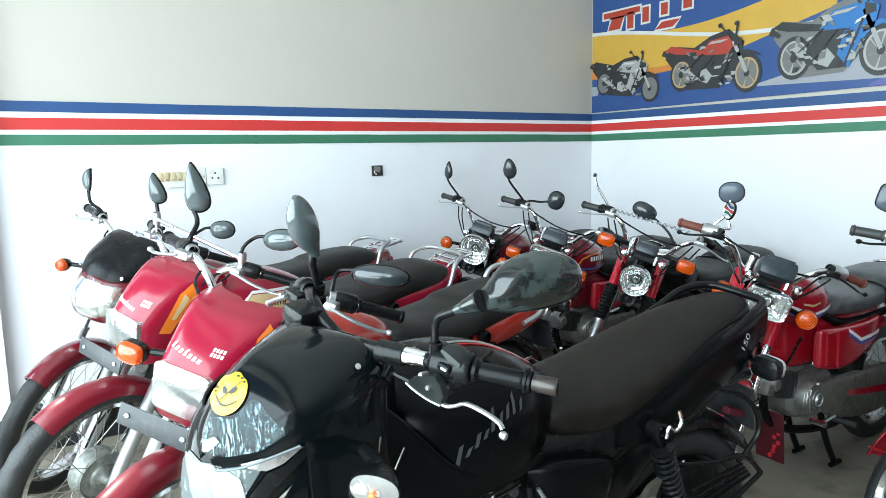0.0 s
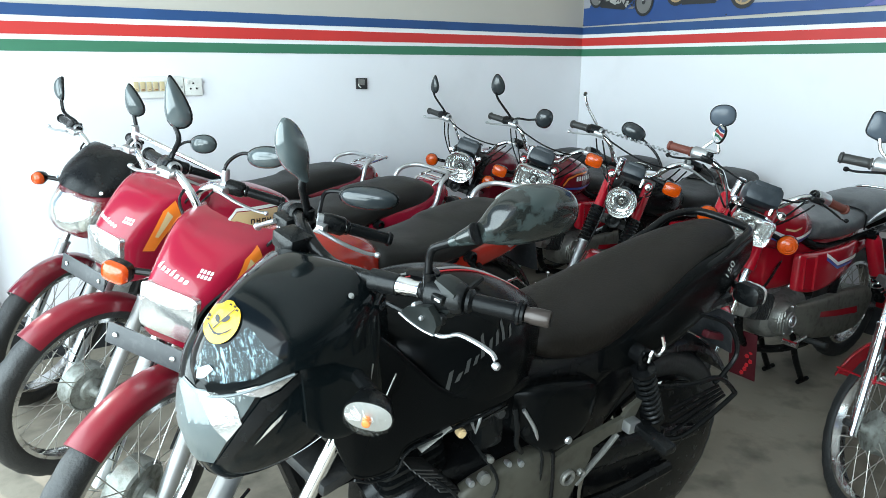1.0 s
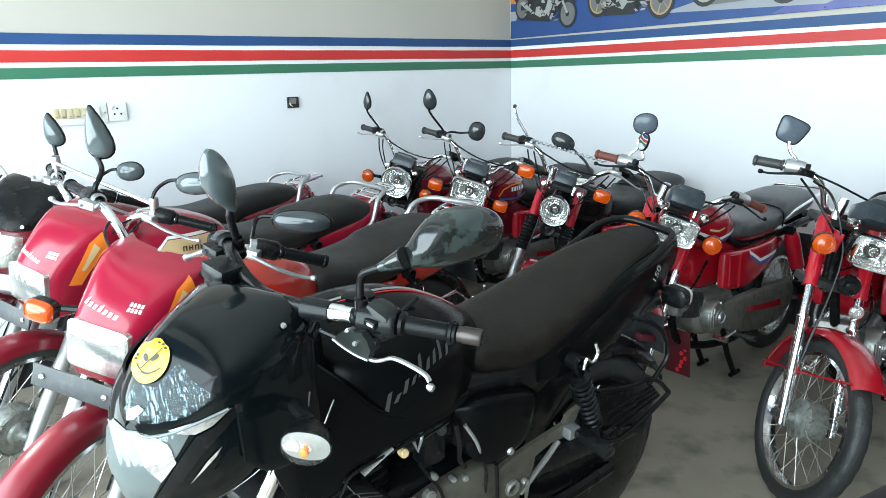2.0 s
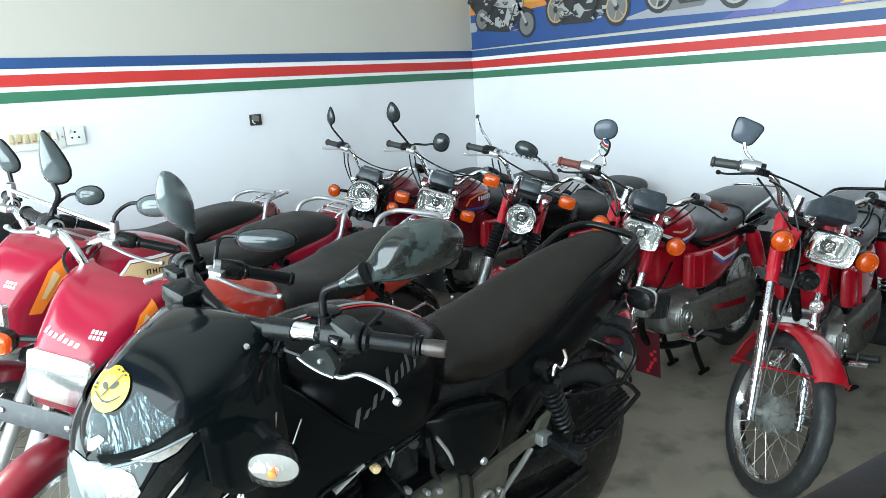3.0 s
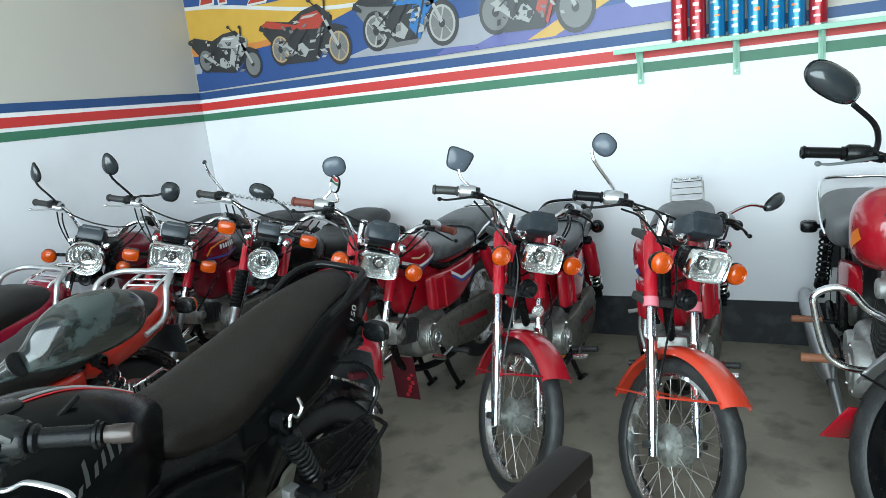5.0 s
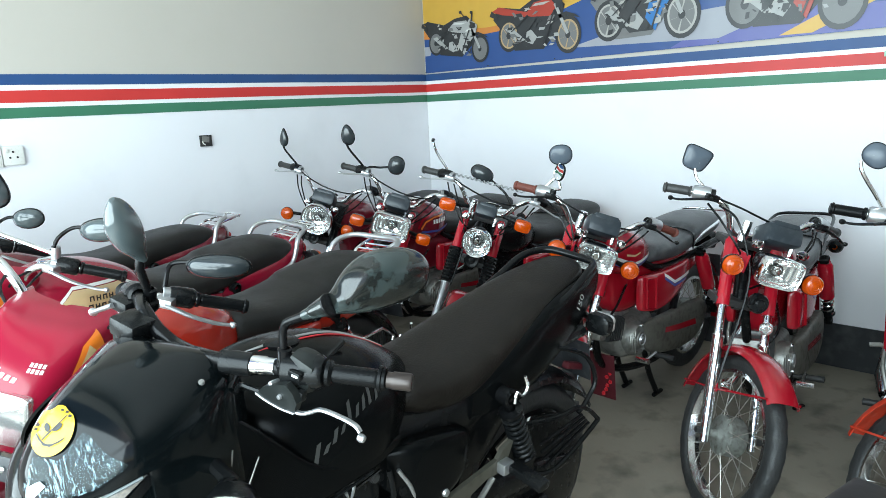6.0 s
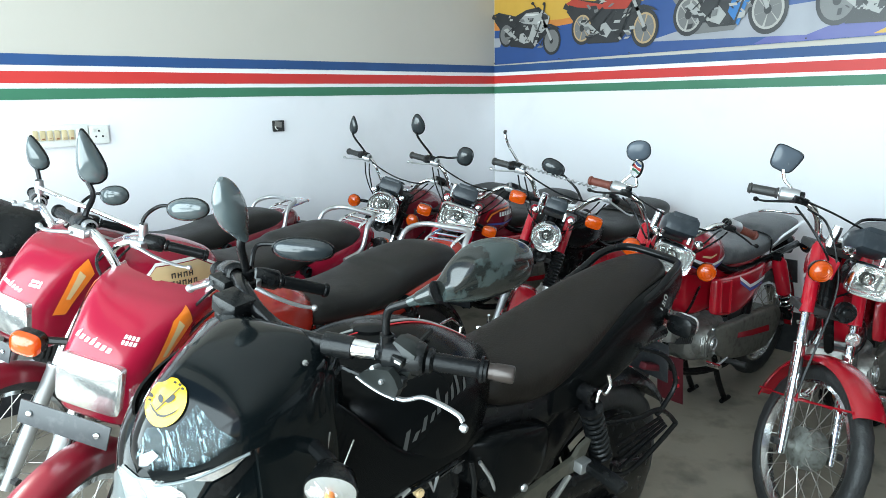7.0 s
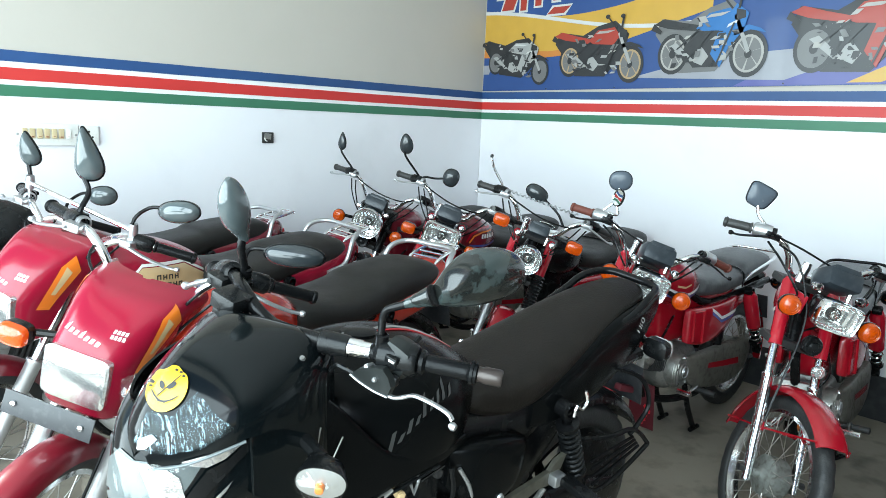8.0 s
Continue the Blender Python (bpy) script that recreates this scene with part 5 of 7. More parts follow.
        part("headlamp_lens", moved(shell([(0.715, -0.045, 0.085, 0.10, 2.6), (0.75, -0.032, 0.108, 0.13, 2.8), (0.80, -0.042, 0.116, 0.15, 2.8), (0.845, -0.075, 0.108, 0.13, 2.8), (0.862, -0.095, 0.07, 0.09, 2.6)]), S), M["lens"], root, "large clear headlamp")
        part("reflector", moved(shell([(0.72, -0.052, 0.075, 0.05, 2.4), (0.75, -0.046, 0.095, 0.07, 2.6), (0.80, -0.052, 0.104, 0.08, 2.6), (0.845, -0.083, 0.095, 0.07, 2.6)], 4, 20, reach=80), S), M["reflector"], root)
        part("windscreen_visor", moved(shell([(0.868, -0.085, 0.12, 0.14, 2.8), (0.905, -0.12, 0.135, 0.17, 2.8), (0.945, -0.175, 0.128, 0.15, 2.5), (0.968, -0.215, 0.112, 0.10, 2.3), (0.978, -0.245, 0.085, 0.06, 2.1), (0.982, -0.27, 0.05, 0.03, 2.0), (0.983, -0.285, 0.01, 0.01, 2.0)]), S), M["plastic"], root, "smoked black visor")
        for k in (1, -1):
            part("visor_screw", moved(revolve([(0.0, 0.005), (0.006, 0.004), (0.007, 0)], (-0.11, k * 0.09, 0.885), (1, k * 0.5, 0.4), 10), S), M["chrome"], root)
    else:
        cowl = part("headlamp_cowl", moved(shell([(z if z < 0.82 else 0.82 + (z - 0.82) * tall, x, w, d, e) for z, x, w, d, e in [(0.663, -0.119, 0.076, 0.076, 4.5), (0.680, -0.087, 0.090, 0.128, 5), (0.783, -0.076, 0.097, 0.187, 4), (0.811, -0.082, 0.104, 0.212, 3.4), (0.857, -0.114, 0.117, 0.221, 3.0), (0.899, -0.159, 0.127, 0.204, 3.1), (0.928, -0.204, 0.125, 0.153, 3.3), (0.938, -0.244, 0.114, 0.111, 3.3), (0.944, -0.27, 0.08, 0.05, 2.6), (0.946, -0.29, 0.012, 0.01, 2.0)]], 4, 28), S), M[paint], root, "glossy red handlebar cowl")
        lp = part("headlamp", moved(skin([sup(-0.11, 0, 0.760, 0.072, 0.056, 8), sup(-0.078, 0, 0.760, 0.075, 0.060, 8), sup(-0.074, 0, 0.760, 0.070, 0.055, 8)]), S), M["lamp_silver"], root, "square headlamp with a cloudy glass")
        part("glass", moved(skin([sup(-0.075, 0, 0.760, 0.072, 0.057, 8), sup(-0.068, 0, 0.760, 0.066, 0.050, 7), sup(-0.065, 0, 0.760, 0.03, 0.02, 6)]), S), M["lens"], lp)
        # side flashes and the small marks on the front
        for s in (1, -1):
            m = axes((-0.20 + 0.225, s * 0.445, 0.87), (-0.89 * s, 0.45, 0), (0, 0, 1))
            k = -s
            decal(cowl, S @ m, [(0.012 * k, -0.10), (-0.025 * k, -0.11), (-0.105 * k, 0.0), (-0.088 * k, 0.05 * tall), (-0.05 * k, 0.02 * tall)][::k], M["orange_print"], "side_flash", cuts=3)
            decal(cowl, S @ m, [(-0.025 * k, -0.06), (-0.037 * k, -0.065), (-0.08 * k, 0.0), (-0.064 * k, 0.02 * tall)][::k], M["gold_print"], "side_flash", lift=0.0026, cuts=3)
        m = Matrix.Translation((0.3, -0.012, 0.972)) @ Matrix((Vector((0, 1, 0)), Vector((-0.3, 0, 1)).normalized(), Vector((1, 0, 0.3)).normalized())).transposed().to_4x4()
        for i in range(7):
            x = -0.05 + i * 0.0135
            z = -0.002 * i
            decal(cowl, S @ m, [(x, -0.006 + z), (x + 0.009, -0.006 + z), (x + 0.011, (0.010 if i in (0, 3) else 0.003) + z), (x + 0.003, 0.004 + z)], M["white_print"], "mark", cuts=1)
        for i in range(4):
            for j in range(2):
                x = 0.052 + i * 0.0075
                decal(cowl, S @ m, [(x, 0.004 + j * 0.011), (x + 0.005, 0.004 + j * 0.011), (x + 0.005, 0.012 + j * 0.011), (x, 0.012 + j * 0.011)], M["white_print"], "mark", cuts=1)
    for s in (1, -1) if ind_left else (-1,) if ind_right else ():
        p = (-0.13, s * 0.185, 0.775 if not visor else 0.84)
        indicator(root, S, p, (-0.19, s * 0.10, p[2]), "rect" if not visor else "round", 0.026 if not visor else 0.024)
    if plate_front:
        pl = part("number_plate", moved(block((-0.01, 0, 0.705), (0.004, 0.20, 0.05), 0.0015, Matrix.Rotation(radians(-12), 4, "Y")), S), M["plate"], root, "dark front number plate")
        for s in (1, -1):
            part("bolt", moved(revolve([(0.0, 0.004), (0.006, 0.003), (0.007, 0)], (-0.007, s * 0.075, 0.706), (1, 0, 0.2), 8), S), M["chrome"], pl)
    bars(root, S, SP_BAR, 0.12, "chrome", "grip", 0.011)
    if crossbar:
        part("cross_bar", moved(tube([(-0.34, -0.21, 1.03), (-0.34, 0.215, 1.01)], 0.007, 8, 1), S), M["chrome"], root)
        for s, z in ((-1, 1.03), (1, 1.01)):
            part("cross_bar_clamp", moved(joined(revolve([(0.012, -0.02), (0.014, 0.0), (0.012, 0.02)], (-0.345, s * 0.21, z), (0, 0, 1), 10), tube([(-0.345, s * 0.21, z), (-0.345, s * 0.21, 0.97)], 0.006, 6, 1)), S), M["silver"], root)
    cables(root, S, [
        [(-0.31, 0.15, 0.95), (-0.275, 0.135, 0.93), (-0.27, 0.09, 0.85), (-0.30, 0.05, 0.70)],
        [(-0.31, -0.15, 0.95), (-0.275, -0.135, 0.93), (-0.25, -0.09, 0.85), (-0.12, -0.05, 0.62), (0.0, -0.06, 0.36)],
        [(-0.33, 0.18, 0.955), (-0.29, 0.17, 0.92), (-0.28, 0.11, 0.83), (-0.32, 0.06, 0.72)]])
    for mk in mirrors:
        mirror(root, S, **mk)
    part("speedometer", moved(block((-0.30, 0, 0.835), (0.09, 0.13, 0.05), 0.02, Matrix.Rotation(radians(-28), 4, "Y")), S), M["plastic"], root)
    tank = part("fuel_tank", hull([(x, w, zt + tank_up, zb, e) for x, w, zt, zb, e in [(-0.345, 0.04, 0.775, 0.70, 2.4), (-0.375, 0.105, 0.83, 0.67, 2.6), (-0.48, 0.14, 0.862, 0.64, 2.8), (-0.60, 0.138, 0.85, 0.64, 2.8), (-0.71, 0.105, 0.805, 0.65, 2.6), (-0.76, 0.05, 0.755, 0.675, 2.2)]], 5, 28), M[tank_paint], root)
    part("filler_cap", revolve([(0.03, -0.012), (0.031, 0.006), (0.026, 0.012), (0.0, 0.014)], (-0.48, 0, 0.862 + tank_up), (0, 0, 1), 20), M["chrome"], tank)
    if tank_decal:
        for s in (1, -1):
            m = Matrix.Translation((-0.58, s * 0.4, 0.76)) @ Matrix((Vector((-s, 0, 0)), Vector((0, 0, 1)), Vector((0, s, 0)))).transposed().to_4x4()
            k = -s
            decal(tank, m, [(0.15 * k, 0.02), (0.10 * k, 0.07), (-0.05 * k, 0.065), (-0.16 * k, 0.0), (-0.16 * k, -0.04), (0.0, -0.02), (0.13 * k, -0.03)][::k], M["gold_print"], cuts=3)
            decal(tank, m, [(0.155 * k, 0.03), (0.10 * k, 0.082), (-0.05 * k, 0.077), (-0.17 * k, 0.01), (-0.17 * k, 0.002), (-0.05 * k, 0.068), (0.10 * k, 0.073), (0.15 * k, 0.02)][::k], M["white_print"], lift=0.0024)
            for row in range(2):
                for i in range(4 + row):
                    x, z = ((0.050 + 0.006 * row) - 0.021 * i) * k, 0.026 - row * 0.026 - 0.0015 * i
                    for dx, dz, w, h in ((0.0, 0.0, 0.0042, 0.017), (0.0105, 0.0, 0.0042, 0.017), (0.0, 0.0065 if i % 2 else 0.0125, 0.0145, 0.0042)):
                        x0 = x + dx - 0.007
                        decal(tank, m, [(x0, z + dz), (x0 + w, z + dz), (x0 + w, z + dz + h), (x0, z + dz + h)], M["sticker_black"], "mark", lift=0.0026, cuts=0)
    part("seat", hull([(-0.70, 0.07, 0.775, 0.70, 2.6), (-0.745, 0.12, 0.79, 0.685, 3), (-0.90, 0.14, 0.77, 0.675, 3.2), (-1.04, 0.142, 0.785, 0.68, 3.2), (-1.10, 0.14, 0.805, 0.69, 3.2), (-1.30, 0.13, 0.822, 0.71, 3.0), (-1.40, 0.10, 0.805, 0.725, 2.6), (-1.43, 0.05, 0.78, 0.74, 2.2)], 4, 26), M[seat], root)
    part("tail_cowl", hull([(-1.0, 0.09, 0.72, 0.64, 3), (-1.12, 0.135, 0.745, 0.62, 3.4), (-1.36, 0.125, 0.785, 0.645, 3.2), (-1.48, 0.085, 0.80, 0.675, 3), (-1.52, 0.05, 0.79, 0.70, 2.4)], 4, 24), M[tank_paint], root)
    for s in (1, -1):
        part("side_panel", hull([(-0.66, 0.008, 0.60, 0.47, 4, s * 0.115), (-0.71, 0.024, 0.67, 0.44, 4, s * 0.122), (-0.90, 0.028, 0.69, 0.45, 4, s * 0.128), (-1.02, 0.010, 0.68, 0.56, 3, s * 0.122)], 4, 22), M[tank_paint], root)
    engine(root, -0.57, 0.33, 1.0, tilt=20, fins=7)
    part("chain_case", hull([(-0.72, 0.012, 0.40, 0.28, 3, 0.11), (-0.76, 0.022, 0.415, 0.265, 4, 0.112), (-wb + 0.02, 0.024, 0.395, 0.24, 4, 0.112), (-wb - 0.11, 0.012, 0.34, 0.27, 2.5, 0.112)], 4, 20), M["alloy_dark"], root)
    chassis(root, wb, R, "plastic", seat_z=0.72)
    exhaust(root, (-0.41, 0.38), wb)
    footpegs(root, -0.66, 0.27, 0.37)
    footpegs(root, -1.02, 0.33, 0.31)
    rear_lights(root, (-wb - 0.27, 0, 0.72), "rect", 0.026, gap=0.15)
    grab_rail(root, -1.27, -1.47, 0.715, 0.140, "silver", 0.13)
    carrier(root, -1.42, -1.60, 0.80, 0.062, 4)
    if side_guard:
        cage = part("saree_guard", tube([(-1.15, 0.165, 0.575), (-1.28, 0.17, 0.580), (-1.34, 0.172, 0.535), (-1.30, 0.172, 0.42), (-1.18, 0.168, 0.40), (-1.15, 0.165, 0.575)], 0.006, 8, 1), M["chrome"], root, "chrome side guard with black bars")
        for i in range(5):
            part("guard_bar", tube([(-1.17 - 0.03 * i, 0.168, 0.575 - 0.006 * max(0, i - 3)), (-1.19 - 0.026 * i, 0.168, 0.405)], 0.004, 6, 1), M["frame_black"], cage)
    stand(root, (-0.60, 0.27, 0.27 * math.tan(radians(place[3]))), (-0.64, 0.12, 0.24))
    return root


def drop_mirror(side, c=(-0.40, 0.31, 1.17), w=0.045, h=0.072, roll=0, face=(-1, 0.3, 0), back="l_mirror", **k):
    x, y, z = c
    if roll > 45:
        return dict(stem=[(-0.36, side * 0.195, 0.975), (-0.356, side * 0.198, z - 0.055), (x + 0.012, side * (y - h * 1.5), z - 0.018), (x, side * (y - h * 0.8), z - 0.004)], c=(x, side * y, z), w=w, h=h, roll=roll, face=face, back=back, taper=0.0, e=2.2, r=0.0055, **k)
    return dict(stem=[(-0.36, side * 0.225, 0.972), (-0.358, side * 0.23, 1.0), (x + 0.01, side * (y - 0.025), z - 0.09), (x, side * y, z - h * 0.9)], c=(x, side * y, z), w=w, h=h, roll=roll, face=face, back=back, taper=-0.62 if side < 0 else 0.0, e=2.2, r=0.0065, **k)


cowled((0.66, 4.115, 4.7, 0.8), 41, "maroon motorcycle with a large clear headlamp and smoked visor", "maroon", True, "maroon", "maroon", tank_decal=False, plate_front=False,
       mirrors=(drop_mirror(-1, (-0.40, 0.335, 1.095), 0.032, 0.046, face=(-1, 0.9, 0)), drop_mirror(1, (-0.40, 0.295, 1.083), 0.036, 0.05, roll=68, face=(-1, -0.2, 0))))
cowled((0.697, 3.531, 8.1, 5.1), 18, "red motorcycle with an orange-flashed cowl and a chrome cross bar", "crimson", tank_paint="crimson", crossbar=True, ind_right=False, tank_up=0.035,
       mirrors=(drop_mirror(-1, (-0.40, 0.29, 1.11), 0.028, 0.054, roll=-20, face=(-1, -0.25, 0)), drop_mirror(1, (-0.40, 0.318, 1.093), 0.033, 0.066, roll=74, face=(-1, -0.2, 0))))
cowled((0.697, 2.86, 10.3, 2.3), 30, "red motorcycle with an orange-flashed cowl and a black front plate", "crimson", tank_paint="tank_orange", tall=0.82, tank_decal=False, side_guard=True,
       mirrors=(drop_mirror(-1, (-0.40, 0.26, 1.13), 0.029, 0.066, roll=-18, face=(-1, -0.25, 0)), drop_mirror(1, (-0.40, 0.30, 1.055), 0.029, 0.072, roll=80, face=(-1, -0.2, 0.2), back="mirror_back")))


def sport(place, steer, label):
    """The black bike with a bikini fairing, nearest the doorway."""
    R, wb = 0.30, 1.25
    root = root_of("motorcycle", place, label, "motorcycles parked side by side at the shop front")
    S = steering(R, steer)
    W = Matrix.Translation((-0.095, 0.02, -0.012)) @ S
    wheel(root, "front_wheel", (0, 0, R), R - 0.012, R - 0.078, 0.075, W, 0.06, alloy=M["frame_black"])
    fork(root, W, R, 0.085, 0.62, 0.36, "silver", "chrome", r_low=0.021)
    front_guard(root, W, R, "black", 5, 76, 0.050, gap=0.020)
    # the fairing sits a little further round than the bars
    F = steering(R, 28) @ Matrix.Translation((0, 0, 0.93)) @ Matrix.Rotation(radians(16), 4, "X") @ Matrix.Translation((0, 0, -0.93))
    FH, FC = F @ Matrix.Translation((0, 0.02, 0)), F @ Matrix.Translation((0, 0.005, 0))
    HOOD = [(-0.100, 0.910, 0.890, 0.015, 2, 0.012, 1.6), (-0.112, 0.948, 0.902, 0.058, 2, 0.035, 1.5), (-0.132, 0.976, 0.915, 0.090, 2.1, 0.055, 1.4), (-0.165, 1.000, 0.926, 0.118, 2.3, 0.075, 1.4), (-0.21, 1.016, 0.92, 0.134, 2.6, 0.095, 1.6), (-0.26, 1.022, 0.912, 0.142, 3.2, 0.110, 1.9), (-0.31, 1.020, 0.915, 0.138, 4.2, 0.122, 2.4), (-0.345, 1.006, 0.93, 0.124, 5, 0.122, 3.5)]
    CHIN = [(0.722, -0.122, 0.025, 0.04, 2.0), (0.756, -0.098, 0.092, 0.13, 2.0), (0.82, -0.083, 0.128, 0.18, 1.9), (0.87, -0.090, 0.142, 0.21, 1.8), (0.91, -0.107, 0.142, 0.22, 1.9), (0.94, -0.135, 0.138, 0.22, 2.0)]
    cowl = part("front_fairing", moved(hood(HOOD, 6, 44), FH), M["fairing_black"], root, "glossy black bikini fairing")
    chin = part("fairing_chin", moved(shell(CHIN, 6, 40), FC), M["fairing_black"], root)
    part("fairing_flank", moved(hull([(-0.185, 0.002, 0.93, 0.82, 3, 0.108), (-0.215, 0.004, 0.935, 0.785, 4, 0.116), (-0.26, 0.007, 0.95, 0.772, 4, 0.126), (-0.31, 0.009, 0.97, 0.785, 4, 0.133), (-0.35, 0.005, 0.975, 0.82, 3, 0.126)], 4, 26), FH), M["fairing_black"], root)
    for k in (1, -1):
        part("fairing_edge", moved(tube([(x + 0.002, k * (wl if k > 0 else wr) * 1.01, ze - 0.002) for x, zt, ze, wl, el, wr, er in HOOD[:4]], 0.0022, 8, 4), FH), M["lamp_grey"], cowl)
    # marks and lamps are laid on along one line of sight, square to the nose's left side
    side = F @ axes((0.015, 0.266, 1.068), (-0.722, 0.673, -0.159), (-0.444, -0.275, 0.853))
    lens = decal(chin, side, [(-0.060, -0.028), (-0.039, -0.031), (0.0015, -0.037), (0.018, -0.039), (0.007, -0.059), (-0.011, -0.088), (-0.033, -0.132), (-0.055, -0.130), (-0.082, -0.107), (-0.094, -0.066), (-0.094, -0.028), (-0.078, -0.012)], M["lamp_grey"], "headlamp", root, 0.0015, cuts=4)
    tagged(lens, "large pointed headlamp under a clear cover")
    decal(chin, side, [(-0.0553, -0.032), (-0.0338, -0.033), (-0.0067, -0.0512), (0.0019, -0.0751), (-0.0158, -0.0982), (-0.034, -0.0801)], M["lamp_silver"], "reflector", lens, 0.004, cuts=3)
    decal(chin, side, [(-0.060, -0.028), (-0.039, -0.031), (0.0015, -0.037), (0.018, -0.039), (0.007, -0.059), (-0.011, -0.088), (-0.033, -0.132), (-0.055, -0.130), (-0.082, -0.107), (-0.094, -0.066), (-0.094, -0.028), (-0.078, -0.012)], M["lens_milky"], "glass", lens, 0.008, cuts=4)
    pilot = decal(cowl, side, [(-0.0076, -0.030), (0.0306, -0.020), (0.0734, -0.0048), (0.046, -0.0287), (0.0253, -0.0376), (0.0089, -0.0359)], M["lamp_silver"], "pilot_lamp", root, 0.003, cuts=3)
    decal(chin, side, [(-0.0076, -0.032), (0.0306, -0.022), (0.0734, -0.0068), (0.046, -0.0307), (0.0253, -0.0396), (0.0089, -0.0379)], M["lamp_silver"], "lens", pilot, 0.003, cuts=3)
    decal(chin, side, [(0.0764, -0.0039), (0.0852, -0.0109), (0.0326, -0.0683), (-0.0142, -0.1294), (-0.0298, -0.131), (0.0033, -0.0751), (0.0255, -0.0426), (0.0498, -0.0307)], M["plastic"], "lamp_border", chin, 0.005, cuts=3)
    # highlight along the fairing's edge, painted as a silver strip
    decal(chin, side, [(0.040, -0.078), (0.060, -0.058), (0.052, -0.072), (0.020, -0.105)], M["lamp_silver"], "edge_shine_strip", chin, 0.003, cuts=2)
    # shade of the fairing's upper crease, drawn as a thin dark decal
    decal(cowl, side, [(-0.0471, -0.0142), (-0.0078, 0.0015), (0.0509, 0.0358), (0.0526, 0.0327), (-0.0062, -0.0023), (-0.0447, -0.018)], M["frame_black"], "crease_shade_line", cowl, 0.0016, cuts=3)
    for x, y in ((0.1403, 0.0984),):
        decal(cowl, side, [(x + 0.0045 * math.cos(t), y + 0.0045 * math.sin(t)) for t in [i * math.pi / 4 for i in range(8)]], M["chrome"], "screw", cowl, lift=0.003, cuts=1)
    # crinkled film round the nose, and the round yellow sticker with a torn black face on it
    decal(cowl, side, [(-0.0498, 0.0339), (-0.0237, 0.0243), (0.0045, 0.0539), (0.0286, 0.0231), (0.0521, 0.0077), (0.0152, -0.0153), (-0.0213, -0.0211), (-0.0432, -0.0195), (-0.0634, -0.0037)], M["film"], "protective_film", cowl, 0.002, cuts=4)
    # white glint on the film, painted in as a silver patch
    decal(cowl, side, [(-0.0571, -0.0015), (-0.043, 0.0037), (-0.0369, -0.0023), (-0.0493, -0.0135), (-0.0579, -0.0134)], M["lamp_silver"], "film_glint", cowl, 0.0028, cuts=2)
    face = side @ Matrix.Translation((-0.0287, 0.0596, 0)) @ Matrix.Rotation(radians(-18), 4, "Z")
    torn = [(0.0225 * math.cos(t) * k, 0.0300 * math.sin(t) * k) for t, k in [(i * math.pi / 16, 0.88 if i in (10, 11) else 0.94 if i in (5, 6) else 1.0) for i in range(32)]]
    disc = decal(cowl, face, torn, M["yellow"], "sticker", cowl, lift=0.0034, cuts=3, deep=0.05)
    for x0, y0, w, h, tilt in ((-0.0065, 0.002, 0.0030, 0.0058, 0.5), (0.0045, 0.004, 0.0034, 0.0062, -0.6)):
        oval = [(w * math.cos(t), h * math.sin(t)) for t in [i * math.pi / 5 for i in range(10)]]
        decal(cowl, face, [(x0 + x * math.cos(tilt) - y * math.sin(tilt), y0 + x * math.sin(tilt) + y * math.cos(tilt)) for x, y in oval], M["sticker_black"], "mark", disc, 0.0046, cuts=2)
    arc = [(-0.0160 + 0.004 * i, -0.005 - 0.011 * math.sin(i * math.pi / 8)) for i in range(9)]
    decal(cowl, face, [*arc, *[(x * 0.97, y - 0.0024 - 0.0012 * (i % 2)) for i, (x, y) in enumerate(arc[::-1])]], M["sticker_black"], "mark", disc, 0.0046, cuts=2)
    decal(cowl, face, [(-0.008, -0.012), (0.010, 0.020), (0.0112, 0.0192), (-0.0062, -0.0125)], M["sticker_black"], "mark", disc, 0.0048, cuts=2)
    for x, y in ((0.003, 0.024), (0.009, 0.0225), (0.0135, 0.0185), (-0.017, 0.003), (-0.0178, -0.002)):
        decal(cowl, face, [(x - 0.0022, y - 0.001), (x + 0.002, y - 0.0016), (x + 0.0024, y + 0.0012), (x - 0.001, y + 0.0022)], M["sticker_black"], "mark", disc, 0.0046, cuts=1)
    for s, c in ((1, (-0.25, 0.25, 0.902)), (-1, (-0.275, -0.185, 0.79))):
        x, y, z = c
        T = S @ Matrix.Translation(c) @ Matrix.Rotation(radians(s * 34), 4, "Z") @ Matrix.Translation((-x, -y, -z))
        stalk = part("indicator", moved(skin([sup(x - 0.045, y - s * 0.01, z, 0.016, 0.012, 2.2), sup(x - 0.03, y, z, 0.028, 0.020, 2.2), sup(x - 0.005, y, z, 0.0355, 0.025, 2.3), sup(x + 0.002, y, z, 0.0355, 0.025, 2.3)]), T), M["plastic"], root, "clear-lensed turn indicator")
        part("bulb", moved(revolve([(0, 0.012), (0.006, 0.009), (0.007, 0), (0.006, -0.008)], (x + 0.004, y, z - 0.004), (1, 0, 0), 12), T), M["orange_print"], stalk)
        part("reflector", moved(skin([sup(x + 0.002, y, z, 0.0335, 0.0235, 2.3), sup(x + 0.004, y, z, 0.016, 0.012, 2.3)]), T), M["silver"], stalk)
        part("lens", moved(skin([sup(x + 0.002, y, z, 0.0345, 0.0245, 2.3), sup(x + 0.014, y, z, 0.032, 0.022, 2.3), sup(x + 0.022, y, z, 0.022, 0.015, 2.3), sup(x + 0.024, y, z, 0.008, 0.004, 2.2)]), T), M["lens"], stalk)
